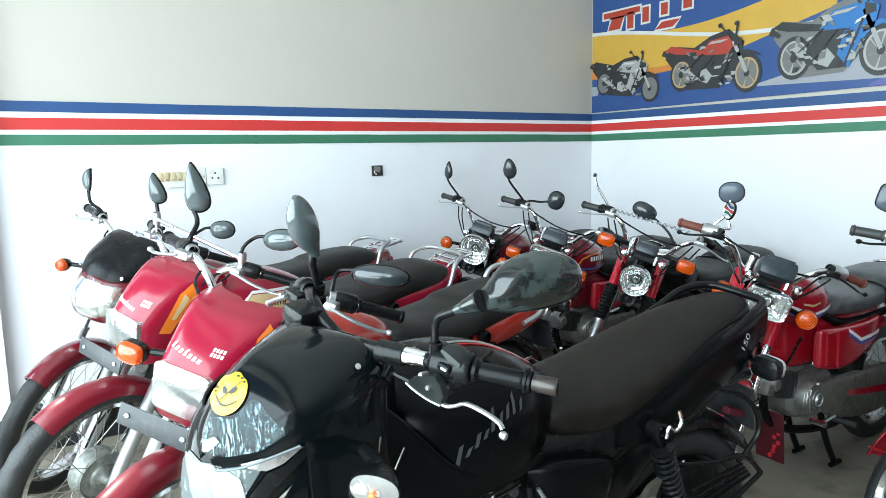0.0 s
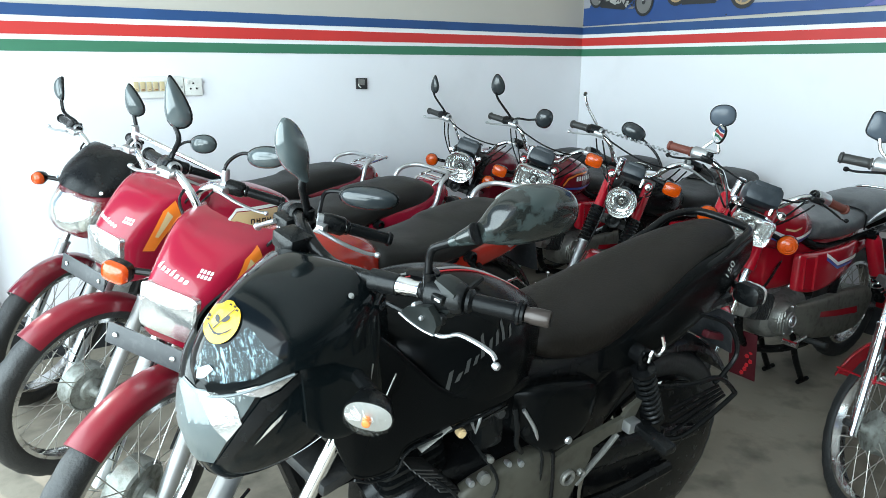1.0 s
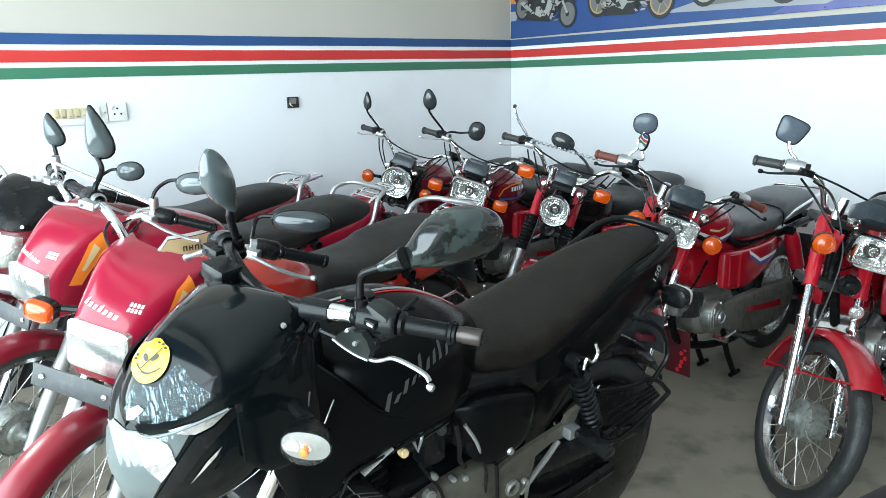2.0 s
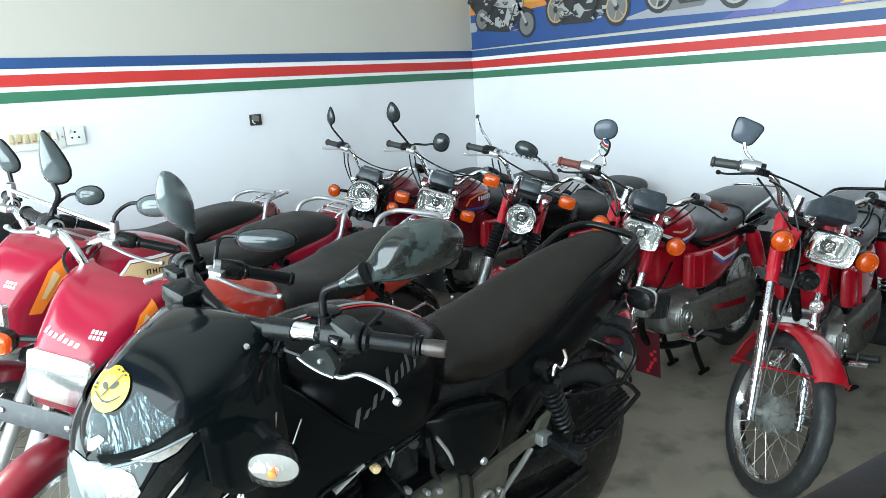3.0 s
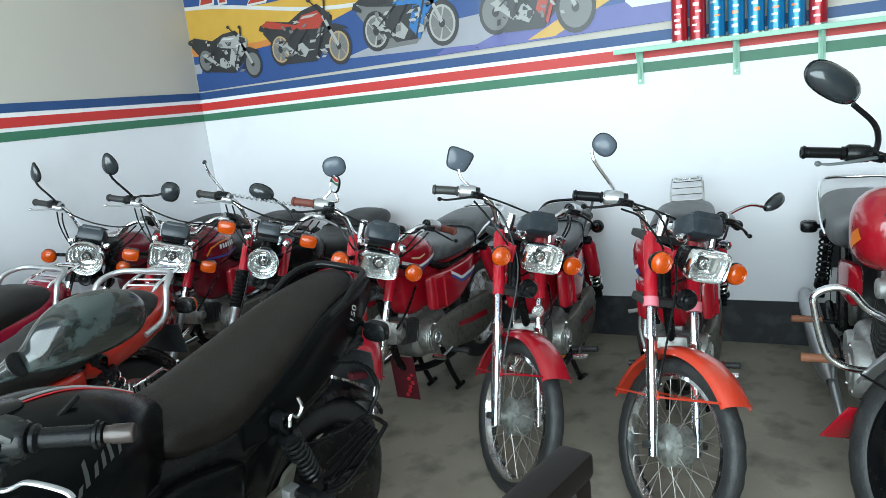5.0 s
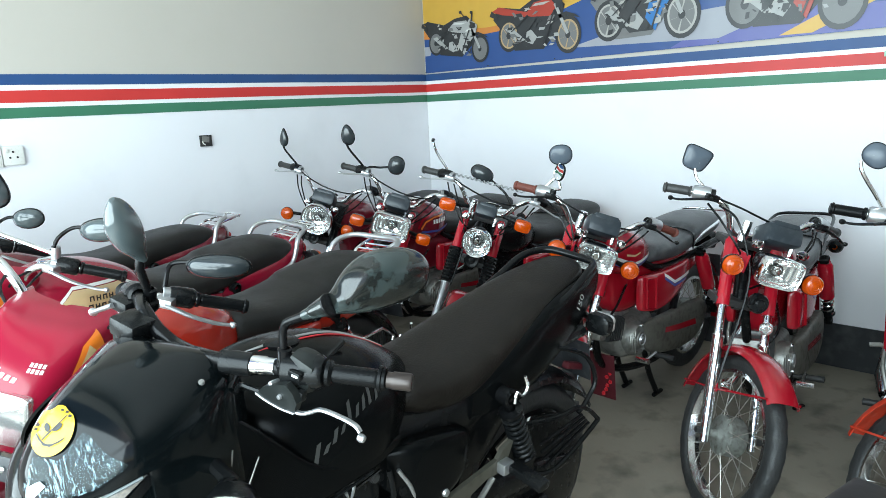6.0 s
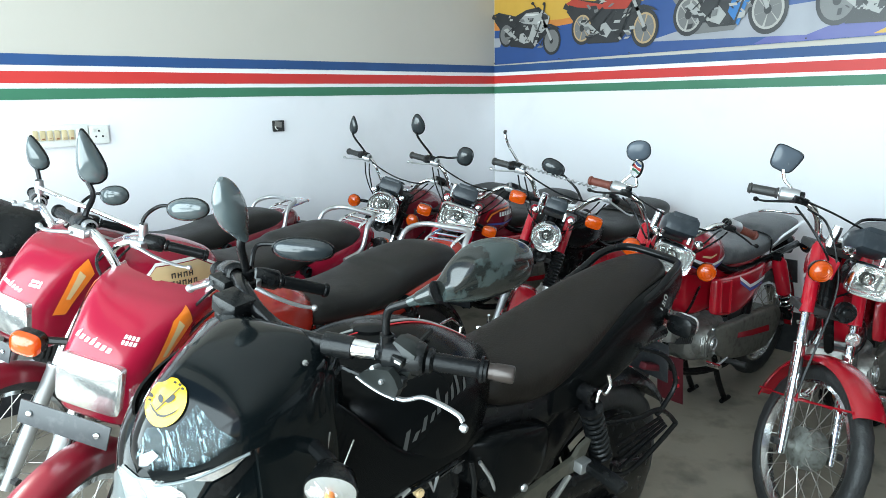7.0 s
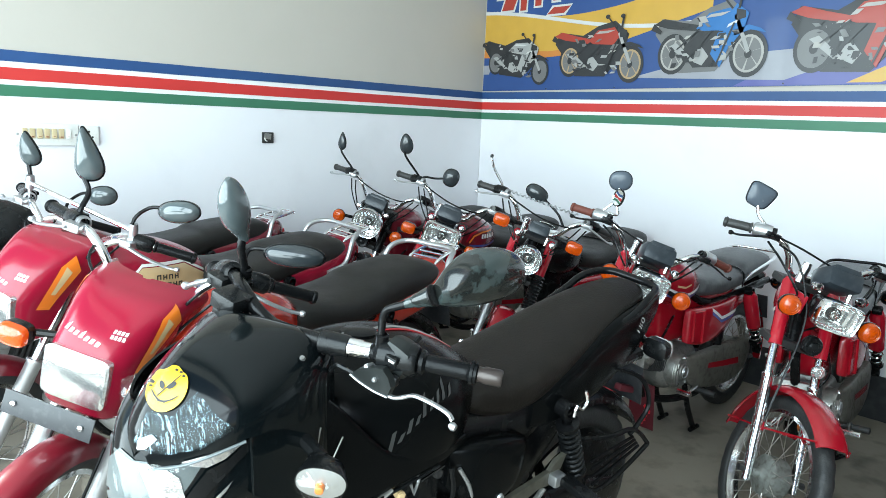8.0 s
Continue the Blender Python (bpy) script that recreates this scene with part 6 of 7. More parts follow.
        part("stalk", moved(tube([(x - 0.05, y - s * 0.10, z), (x - 0.035, y - s * 0.03, z)], 0.011, 8, 1), S), M["plastic"], stalk)
    bars(root, S, [(-0.375, 0, 0.985), (-0.360, 0.05, 1.0), (-0.342, 0.10, 1.022), (-0.346, 0.145, 1.0315), (-0.366, 0.196, 1.038), (-0.395, 0.27, 1.0475), (-0.4252, 0.348, 1.0572)], 0.081, "frame_black", "grip", 0.0115, levermat="silver", boxmat="plastic", barend=True, perch="plastic", lever_sides=(-1,), slim=0.88, other=[(-0.375, 0, 0.985), (-0.372, -0.035, 0.998), (-0.385, -0.08, 1.008), (-0.425, -0.145, 0.992), (-0.458, -0.205, 0.965), (-0.494, -0.273, 0.932)])
    ends = Vector((-0.3567, 0.174, 1.0355)), Vector((-0.3415, 0.134, 1.030))
    part("bar_clamp", moved(revolve([(0.010, -0.002), (0.016, 0.0), (0.017, 0.02), (0.017, 0.042), (0.010, 0.045)], ends[0], ends[1] - ends[0], 18), S), M["plastic"], root)
    part("bar_collar", moved(revolve([(0.011, 0.0), (0.0135, 0.001), (0.0135, 0.020), (0.012, 0.022), (0.012, 0.034), (0.011, 0.035)], ends[0], ends[0] - ends[1], 18), S), M["chrome"], root)
    perch = flat_shape([(0.195, 1.005), (0.206, 1.020), (0.224, 1.031), (0.244, 1.040), (0.257, 1.032), (0.265, 1.020), (0.262, 1.005), (0.228, 1.002)][::-1], 0, 0.012)
    perch = part("lever_perch", moved(perch, S @ Matrix.Translation((-0.357, 0, 0)) @ Matrix(((0, 0, 1, 0), (1, 0, 0, 0), (0, 1, 0, 0), (0, 0, 0, 1)))), M["switch_black"], root)
    part("pivot_bolt", moved(revolve([(0.0, 0.004), (0.003, 0.0035), (0.004, 0.0)], (-0.3445, 0.237, 1.019), (1, 0, 0), 10), S), M["silver"], perch)
    part("perch_edge", moved(tube([(-0.344, 0.195, 1.005), (-0.344, 0.212, 1.002), (-0.344, 0.238, 1.001), (-0.344, 0.263, 1.004)], 0.0016, 6, 3), S), M["silver"], perch)
    part("clamp_bolt", moved(revolve([(0.0, 0.005), (0.0035, 0.0045), (0.0045, 0.002), (0.0045, -0.012)], (-0.352, 0.216, 1.026), (1, 0, 0.2), 12), S), M["silver"], perch)
    part("clutch_lever", moved(joined(tube([(-0.350, 0.258, 1.003), (-0.350, 0.272, 1.006), (-0.352, 0.284, 1.013), (-0.352, 0.301, 1.025), (-0.352, 0.333, 1.029), (-0.353, 0.355, 1.027), (-0.353, 0.363, 1.021)], 0.0040, 8, 4, flat=0.7), revolve([(0.0, -0.006), (0.0045, -0.0045), (0.006, 0), (0.0045, 0.0045), (0, 0.006)], (-0.353, 0.366, 1.013), (0, 1, 0), 10)), S), M["silver"], perch)
    T = S @ Matrix.Translation((0.022, 0.001, 0.010))
    box = part("switch_housing", moved(block((0, 0, 0), (0.044, 0.050, 0.056), 0.020, Matrix.Rotation(radians(-10), 4, "X")), T @ Matrix.Translation((-0.408, 0.243, 1.034))), M["switch_black"], root, "black handlebar switch housing")
    for y, z, w, h in ((0.246, 1.040, 0.020, 0.012), (0.236, 1.022, 0.010, 0.010), (0.256, 1.012, 0.014, 0.016)):
        part("switch", moved(block((-0.384, y, z), (0.012, w, h), 0.003), T), M["plastic"], box)
    part("switch_mark", moved(block((-0.3775, 0.249, 1.041), (0.002, 0.010, 0.003), 0.0005), T), M["white_print"], box)
    part("instrument_pod", moved(block((-0.375, 0, 0.955), (0.08, 0.15, 0.05), 0.015, Matrix.Rotation(radians(-20), 4, "Y")), S), M["plastic"], root)
    part("brake_fluid_reservoir", moved(joined(block((-0.352, -0.065, 1.0), (0.045, 0.055, 0.03), 0.006), block((-0.352, -0.065, 0.98), (0.04, 0.045, 0.02), 0.004)), S), M["plastic"], root)
    left = part("mirror", moved(tube([(-0.373, 0.216, 1.040), (-0.373, 0.213, 1.070), (-0.374, 0.209, 1.094), (-0.374, 0.213, 1.109), (-0.374, 0.224, 1.119), (-0.375, 0.246, 1.135)], 0.0058, 10, 4), S), M["frame_black"], root, "scuffed grey-black rear-view mirror on a bent stalk")
    part("mirror_socket", moved(joined(revolve([(0.008, -0.004), (0.013, 0.0), (0.013, 0.012), (0.009, 0.016), (0.010, 0.034), (0.007, 0.036)], (-0.374, 0.217, 1.036), (0, -0.08, 1), 14)), S), M["frame_black"], left)
    end = [(-0.378, 0.276, 1.160), (-0.528, 0.322, 1.176)]
    part("mirror_neck", moved(loft((-0.3745, 0.241, 1.132), (-0.378, 0.276, 1.160), [(0.0, 0.0066, 0.0066, 0.0, 2), (0.014, 0.0082, 0.0082, 0.0, 2), (0.016, 0.0094, 0.0094, 0.0, 2), (0.028, 0.0115, 0.0115, 0.0, 2), (0.0455, 0.0150, 0.0145, 0.0, 2)], up=(0, -0.6, 0.8)), S), M["cloudy"], left)
    part("neck_ring", moved(loft((-0.3745, 0.241, 1.132), (-0.378, 0.276, 1.160), [(0.0435, 0.0142, 0.0138, 0.0, 2), (0.0445, 0.0154, 0.0149, 0.0, 2), (0.0465, 0.0154, 0.0149, 0.0, 2), (0.0475, 0.0142, 0.0138, 0.0, 2)], up=(0, -0.6, 0.8)), S), M["frame_black"], left)
    part("housing", moved(loft(*end, [(0.006, 0.0140, 0.0135, 0.0, 2), (0.016, 0.0190, 0.018, 0.002, 2), (0.032, 0.0300, 0.024, 0.008, 2.1), (0.055, 0.0385, 0.029, 0.012, 2.2), (0.085, 0.0410, 0.031, 0.012, 2.3), (0.118, 0.0390, 0.028, 0.009, 2.3), (0.146, 0.0310, 0.022, 0.005, 2.2), (0.161, 0.0190, 0.013, 0.002, 2.1), (0.166, 0.006, 0.004, 0.001, 2)], n=30), S), M["cloudy"], left)
    right = part("mirror", moved(tube([(-0.428, -0.12, 0.984), (-0.424, -0.12, 1.01), (-0.416, -0.12, 1.036), (-0.408, -0.12, 1.062), (-0.409, -0.12, 1.086)], 0.0072, 10, 4), S), M["frame_black"], root, "grey-black teardrop rear-view mirror")
    part("mirror_socket", moved(revolve([(0.008, -0.006), (0.0125, 0.0), (0.0125, 0.012), (0.0095, 0.015), (0.0105, 0.034), (0.007, 0.037)], (-0.430, -0.12, 0.982), (0.1, 0, 1), 14), S), M["frame_black"], right)
    part("housing", moved(loft((-0.412, -0.12, 1.078), (-0.358, -0.118, 1.190), [(-0.004, 0.008, 0.008, 0.0, 2), (0.016, 0.0145, 0.013, 0.001, 2.1), (0.042, 0.0250, 0.020, 0.003, 2.2), (0.068, 0.0285, 0.022, 0.003, 2.2), (0.094, 0.0250, 0.018, 0.002, 2.2), (0.112, 0.0160, 0.011, 0.0, 2.1), (0.122, 0.005, 0.004, -0.002, 2)], up=(1, 0.25, 0.4), n=28), S), M["l_mirror"], right)
    cables(root, S, [
        [(-0.348, 0.198, 1.007), (-0.342, 0.185, 1.010), (-0.342, 0.166, 1.004), (-0.36, 0.14, 0.95), (-0.40, 0.09, 0.82)],
        [(-0.350, 0.15, 1.03), (-0.350, 0.14, 0.98), (-0.38, 0.12, 0.90), (-0.41, 0.08, 0.80)],
        [(-0.385, -0.06, 1.0), (-0.345, -0.04, 0.96), (-0.31, -0.03, 0.90), (-0.22, -0.03, 0.70)]])
    tank = part("fuel_tank", hull([(-0.42, 0.05, 0.86, 0.79, 2.4), (-0.44, 0.128, 0.895, 0.70, 2.6), (-0.54, 0.170, 0.917, 0.66, 2.6), (-0.66, 0.168, 0.910, 0.66, 2.6), (-0.75, 0.120, 0.878, 0.69, 2.5), (-0.82, 0.050, 0.835, 0.75, 2.2)], 5, 34), M["black"], root, "glossy black fuel tank with silver and red piping")
    part("filler_cap", revolve([(0.034, -0.01), (0.035, 0.004), (0.03, 0.008), (0.0, 0.009)], (-0.58, -0.03, 0.913), (-0.05, -0.1, 1), 24), M["frame_black"], tank)
    for y, mat_name, r in ((-0.030, "silver", 0.0028), (-0.018, "red_print", 0.0016)):
        part("piping", tube([(-0.50, y * 1.4, 0.908), (-0.56, y, 0.918), (-0.64, y, 0.914), (-0.70, y, 0.900), (-0.76, y * 0.8, 0.872), (-0.80, y * 0.4, 0.848)], r, 6, 5), M[mat_name], tank)
    for s in (1, -1):
        m = Matrix.Translation((-0.59, s * 0.5, 0.852)) @ Matrix((Vector((-s, 0, 0)), Vector((0, 0, 1)), Vector((0, s, 0)))).transposed().to_4x4()
        k = -s
        part("tank_shroud", hull([(-0.325, 0.004, 0.93, 0.74, 6, s * 0.150), (-0.350, 0.012, 0.935, 0.675, 6, s * 0.155), (-0.385, 0.014, 0.925, 0.660, 6, s * 0.157), (-0.425, 0.014, 0.890, 0.664, 5, s * 0.158), (-0.450, 0.014, 0.862, 0.700, 5, s * 0.158), (-0.53, 0.013, 0.785, 0.712, 4, s * 0.160), (-0.64, 0.012, 0.76, 0.724, 4, s * 0.156), (-0.72, 0.005, 0.75, 0.73, 4, s * 0.142)], 4, 34), M["black"], root)
        part("shroud_edge", tube([(-0.352, s * 0.170, 0.672), (-0.385, s * 0.172, 0.658), (-0.425, s * 0.173, 0.662), (-0.45, s * 0.173, 0.698), (-0.53, s * 0.174, 0.711), (-0.64, s * 0.169, 0.723)], 0.0026, 6, 4), M["plastic"], root)
        for i in range(9):
            x, z = (0.074 - i * 0.0165) * k, -0.066 + 0.066 * (1 - (1 - i / 8) ** 2)
            h = (0.040, 0.020, 0.026, 0.018, 0.036, 0.020, 0.022, 0.030, 0.018)[i]
            decal(tank, m, [(x, z), (x - 0.008 * k, z + 0.003), (x - 0.015 * k, z + h), (x - 0.007 * k, z + h - 0.004)][::-k], M["grey_print"], "mark", tank, cuts=1)
        sp = part("side_panel", hull([(-0.700, 0.008, 0.71, 0.63, 4, s * 0.125), (-0.74, 0.024, 0.72, 0.590, 4, s * 0.138), (-0.79, 0.026, 0.72, 0.558, 4, s * 0.142), (-0.86, 0.024, 0.705, 0.568, 4, s * 0.140), (-0.90, 0.018, 0.69, 0.60, 4, s * 0.136), (-0.925, 0.006, 0.67, 0.635, 3, s * 0.13)], 4, 22), M["black"], root)
        part("panel_screw", revolve([(0.0, s * 0.006), (0.007, s * 0.005), (0.009, 0)], (-0.827, s * 0.166, 0.582), (0, 1, 0), 12), M["silver"], sp)
        o = 0 if s > 0 else 0.022
        tail = part("tail_panel", hull([(-0.94, 0.010, 0.755, 0.68, 3, s * (0.115 - o)), (-1.03, 0.026, 0.795, 0.675, 3, s * (0.112 - o)), (-1.20, 0.028, 0.862 - o, 0.70, 3, s * (0.098 - o)), (-1.35, 0.024, 0.89 - o, 0.765, 3, s * (0.083 - o)), (-1.46, 0.012, 0.90 - o, 0.83, 2.6, s * (0.065 - o))], 4, 22), M["black"], root)
        xa = Vector((-0.55, 0, 0.835)) if s > 0 else Vector((0.55, 0, -0.835))
        m = Matrix.Translation((-1.335, s * 0.5, 0.845)) @ Matrix((xa, Vector((0, s, 0)).cross(xa), Vector((0, s, 0)))).transposed().to_4x4()
        decal(tail, m, None, M["white_print"], "lettering", bm=words("150", 0.030, Matrix()))
    part("seat", hull([(-0.725, 0.045, 0.812, 0.755, 2.2), (-0.78, 0.100, 0.818, 0.730, 2.5, 0.006), (-0.88, 0.118, 0.816, 0.712, 2.6, 0.010), (-0.97, 0.120, 0.834, 0.722, 2.6, 0.010), (-1.07, 0.114, 0.862, 0.745, 2.5, 0.008), (-1.18, 0.100, 0.893, 0.78, 2.4, 0.005), (-1.30, 0.083, 0.914, 0.82, 2.3), (-1.40, 0.062, 0.922, 0.855, 2.2), (-1.44, 0.035, 0.912, 0.868, 2.1)], 5, 34), M["vinyl"], root, "long black vinyl seat, a little dusty")
    part("frame_cover", hull([(-0.50, 0.10, 0.80, 0.66, 3), (-0.62, 0.122, 0.79, 0.635, 3.4), (-0.80, 0.122, 0.765, 0.60, 3.4), (-0.95, 0.118, 0.76, 0.62, 3.4), (-1.06, 0.10, 0.765, 0.66, 3), (-1.20, 0.085, 0.80, 0.69, 3), (-1.30, 0.07, 0.84, 0.73, 3)], 4, 24), M["frame_black"], root)
    grab_rail(root, -1.20, -1.43, 0.865, 0.10, "frame_black", 0.055, 0.010)
    engine(root, -0.64, 0.43, 1.12, "frame_black", 78, 9, "frame_black", "frame_black", "plastic", "plastic")
    part("gearbox_cover", hull([(-0.54, 0.01, 0.47, 0.37, 3, 0.125), (-0.60, 0.024, 0.53, 0.33, 4, 0.13), (-0.72, 0.028, 0.556, 0.325, 4, 0.132), (-0.80, 0.026, 0.55, 0.35, 4, 0.128), (-0.86, 0.01, 0.49, 0.40, 3, 0.12)], 4, 22), M["warm_alloy"], root, "warm grey gearbox cover")
    part("cover_seam", tube([(-0.793, 0.163, 0.562), (-0.80, 0.166, 0.50), (-0.805, 0.166, 0.42)], 0.004, 6, 3), M["frame_black"], root)
    for s in (1, -1):
        plate = flat_shape([(-0.802, 0.534), (-0.854, 0.551), (-0.903, 0.559), (-1.0, 0.573), (-1.017, 0.594), (-1.052, 0.604), (-1.037, 0.566), (-1.032, 0.550), (-1.006, 0.537), (-0.965, 0.539), (-0.918, 0.524), (-0.915, 0.497), (-0.898, 0.458), (-0.881, 0.438), (-0.867, 0.405), (-0.822, 0.405)][::-1], 0, 0.011)
        br = part("footrest_bracket", moved(plate, Matrix.Translation((0, s * 0.150 + 0.0055, 0)) @ Matrix.Rotation(radians(90), 4, "X")), M["warm_alloy"], root)
        part("strut", tube([(-0.992, s * 0.152, 0.532), (-0.962, s * 0.152, 0.502), (-0.925, s * 0.152, 0.472), (-0.884, s * 0.152, 0.438)], 0.0075, 8, 3, flat=0.6), M["alloy_mid"], br)
        for x, z, r in ((-0.851, 0.474, 0.019), (-0.887, 0.474, 0.009)):
            part("boss", revolve([(r * 0.55, s * 0.002), (r * 0.55, s * 0.008), (r * 0.8, s * 0.010), (r, s * 0.006), (r, 0)], (x, s * 0.156, z), (0, 1, 0), 20), M["alloy_mid"], br)
        peg = part("passenger_footrest", block((-1.03, s * 0.215, 0.553), (0.034, 0.10, 0.020), 0.006, Matrix.Rotation(radians(s * -4), 4, "X")), M["plastic"], root)
        part("footrest_hinge", block((-1.015, s * 0.166, 0.556), (0.034, 0.024, 0.028), 0.005), M["silver"], peg)
    footpegs(root, -0.76, 0.36, 0.36)
    chassis(root, wb, R, "plastic", seat_z=0.78, rear_tyre=0.10, spring="plastic", alloy=M["frame_black"], guard_span=(50, 150), shocks=False)
    for s in (1, -1):
        shock(root, (-1.012, s * 0.155, 0.728), (-1.125, s * 0.15, 0.495), "plastic", "frame_black", 0.024)
        part("shock_hook", tube([(-1.005, s * 0.185, 0.725), (-1.01, s * 0.185, 0.748), (-1.03, s * 0.185, 0.735), (-1.045, s * 0.185, 0.75), (-1.04, s * 0.18, 0.775)], 0.004, 6, 4), M["chrome"], root)
    cage = part("saree_guard", joined(
        tube([(-1.22, 0.10, 0.76), (-1.31, 0.15, 0.73), (-1.345, 0.170, 0.66), (-1.31, 0.172, 0.61), (-1.28, 0.172, 0.59)], 0.006, 8, 5),
        tube([(-1.10, 0.12, 0.60), (-1.20, 0.165, 0.605), (-1.29, 0.172, 0.602), (-1.352, 0.180, 0.555), (-1.345, 0.182, 0.535), (-1.19, 0.180, 0.476), (-1.12, 0.15, 0.48)], 0.006, 8, 5)), M["frame_black"], root, "black tubular guard beside the rear wheel")
    for i in range(4):
        part("guard_bar", tube([(-1.325 + i * 0.012, 0.178, 0.548 + i * 0.012), (-1.155 + i * 0.008, 0.172, 0.492 + i * 0.024)], 0.0042, 6, 1), M["frame_black"], cage)
    exhaust(root, (-0.46, 0.52), wb, -1, "frame_black", r=0.05)
    part("chain_guard", hull([(-0.92, 0.010, 0.44, 0.40, 3, 0.085), (-1.0, 0.022, 0.46, 0.39, 3, 0.085), (-wb + 0.02, 0.022, 0.43, 0.37, 3, 0.085), (-wb - 0.14, 0.010, 0.38, 0.35, 3, 0.085)], 3, 14), M["plastic"], root)
    # added black disc that stands for the dark area at the wheel
    part("dark_wheel_disc", revolve([(0.0, 0.012), (0.10, 0.012), (0.20, 0.006), (0.236, -0.004), (0.236, -0.010), (0.0, -0.004)], (-wb, 0.072, R), (0, 1, 0), 40), M["frame_black"], root, "black disc added for the dark area beside the rear wheel")
    # added black body that fills the dark gap ahead of the wheel
    part("dark_wheel_filler", hull([(-0.84, 0.085, 0.63, 0.40, 3), (-0.92, 0.095, 0.66, 0.36, 4), (-1.04, 0.090, 0.68, 0.50, 4), (-1.16, 0.075, 0.70, 0.60, 3), (-1.30, 0.06, 0.70, 0.64, 3)], 3, 20), M["frame_black"], root)
    part("belly_pan", hull([(-0.34, 0.03, 0.44, 0.28, 3), (-0.40, 0.08, 0.42, 0.24, 3), (-0.52, 0.09, 0.36, 0.22, 3)], 3, 18), M["black"], root)
    rear_lights(root, (-wb - 0.20, 0, 0.765), "rect", 0.026, gap=0.125, mat="clear_amber")
    stand(root, (-0.76, 0.30, 0.30 * math.tan(radians(place[3]))), (-0.74, 0.13, 0.24))
    carb = part("carburettor", joined(block((-0.665, 0.10, 0.625), (0.055, 0.05, 0.07), 0.012), revolve([(0.020, -0.07), (0.024, -0.05), (0.024, 0.05), (0.020, 0.07)], (-0.665, 0.10, 0.655), (1, 0, 0), 14)), M["plastic"], root)
    for x, z, r, mat_name in ((-0.571, 0.675, 0.009, "gold_print"), (-0.656, 0.690, 0.010, "alloy_dark"), (-0.726, 0.630, 0.012, "plastic"), (-0.645, 0.590, 0.007, "alloy_mid"), (-0.692, 0.562, 0.006, "silver"), (-0.723, 0.551, 0.007, "silver"), (-0.636, 0.548, 0.013, "alloy_mid"), (-0.604, 0.550, 0.007, "silver")):
        part("fitting", revolve([(0.0, 0.006), (r * 0.7, 0.0055), (r * 0.75, 0.003), (r, 0.0025), (r, -0.010), (r * 0.6, -0.014)], (x, 0.150, z), (0.1, 1, 0.15), 8), M[mat_name], carb)
    for i in range(7):
        part("cooling_fin", block((-0.500 - 0.011 * i, 0.118, 0.612 - 0.0125 * i), (0.052, 0.040, 0.0032), 0.001, Matrix.Rotation(radians(-22), 4, "Y")), M["alloy_dark"], root)
    part("wire_clip", tube([(-0.592, 0.150, 0.690), (-0.600, 0.152, 0.668), (-0.607, 0.152, 0.690), (-0.610, 0.150, 0.700)], 0.0032, 6, 1), M["silver"], carb)
    part("rod", tube([(-0.615, 0.150, 0.688), (-0.668, 0.152, 0.703)], 0.0028, 6, 1), M["chrome"], carb)
    part("hose", tube([(-0.690, 0.150, 0.690), (-0.694, 0.158, 0.650), (-0.700, 0.155, 0.610), (-0.720, 0.15, 0.58)], 0.0055, 8, 4), M["plastic"], carb)
    part("wire", tube([(-0.712, 0.150, 0.680), (-0.735, 0.160, 0.640), (-0.752, 0.158, 0.600), (-0.765, 0.15, 0.575)], 0.0042, 8, 4), M["silver"], carb)
    part("shroud_stay", tube([(-0.470, 0.172, 0.690), (-0.53, 0.172, 0.717)], 0.008, 6, 1, r1=0.005, flat=0.4), M["alloy_mid"], root)
    part("rear_reflector", block((-1.43, 0.05, 0.622), (0.085, 0.022, 0.020), 0.007, Matrix.Rotation(radians(-20), 4, "Y")), M["flap"], root, "red rear reflector")
    for y, rows in ((0.176, ((-0.362, 0.890), (-0.359, 0.833))), (0.178, ((-0.374, 0.885), (-0.367, 0.830))), (0.182, ((-0.412, 0.860), (-0.388, 0.806)))):
        part("cable", tube([(x, y, z) for x, z in rows], 0.0013, 6, 1), M["alloy_mid"], root)
    cables(root, Matrix(), [[(-0.50, 0.12, 0.60), (-0.56, 0.15, 0.55), (-0.60, 0.14, 0.48)], [(-0.62, 0.13, 0.62), (-0.66, 0.16, 0.54), (-0.64, 0.15, 0.46)], [(-0.70, 0.12, 0.64), (-0.76, 0.16, 0.58), (-0.78, 0.15, 0.46)]])
    return root


sport((0.585, 2.35, -3.0, 7.0), 18, "black sports commuter motorcycle with a yellow sticker on its fairing")



# ---- things on the walls and the floor ----
def thing(name, label, category, at=(0, 0, 0), group=""):
    ob = new(name)
    ob.location = at
    ob.empty_display_size = 0.1
    return tagged(ob, label, category, group)


# white pillar at the wall's end, with the bands carried across it, and the metal shutter guide
pillar = slab("pillar", 0.412, 0.503, YN - 0.085, YN, 0.0, H, M["wall_low"], "white pillar at the shop front", 0.004)
for z, h, mat in zs:
    part("painted_band", block((0.4575, YN - 0.087, z + h / 2), (0.091, 0.004, h), 0), M[mat], pillar)
part("skirting", block((0.4575, YN - 0.088, 0.1), (0.094, 0.006, 0.2), 0), M["skirting"], pillar)
guide = thing("shutter_guide", "grey metal shutter guide beside the shop opening", "shutter guide", (0.39, 3.80, 0))
for x, y, w, d, mat in ((0.0, 0.0, 0.05, 0.05, "aluminium"), (0.022, -0.035, 0.012, 0.03, "lamp_grey"), (-0.022, -0.035, 0.012, 0.03, "aluminium"), (-0.045, 0.0, 0.03, 0.04, "lamp_grey")):
    part("channel", block((x, y, H / 2), (w, d, H - 0.02), 0.003), M[mat], guide)
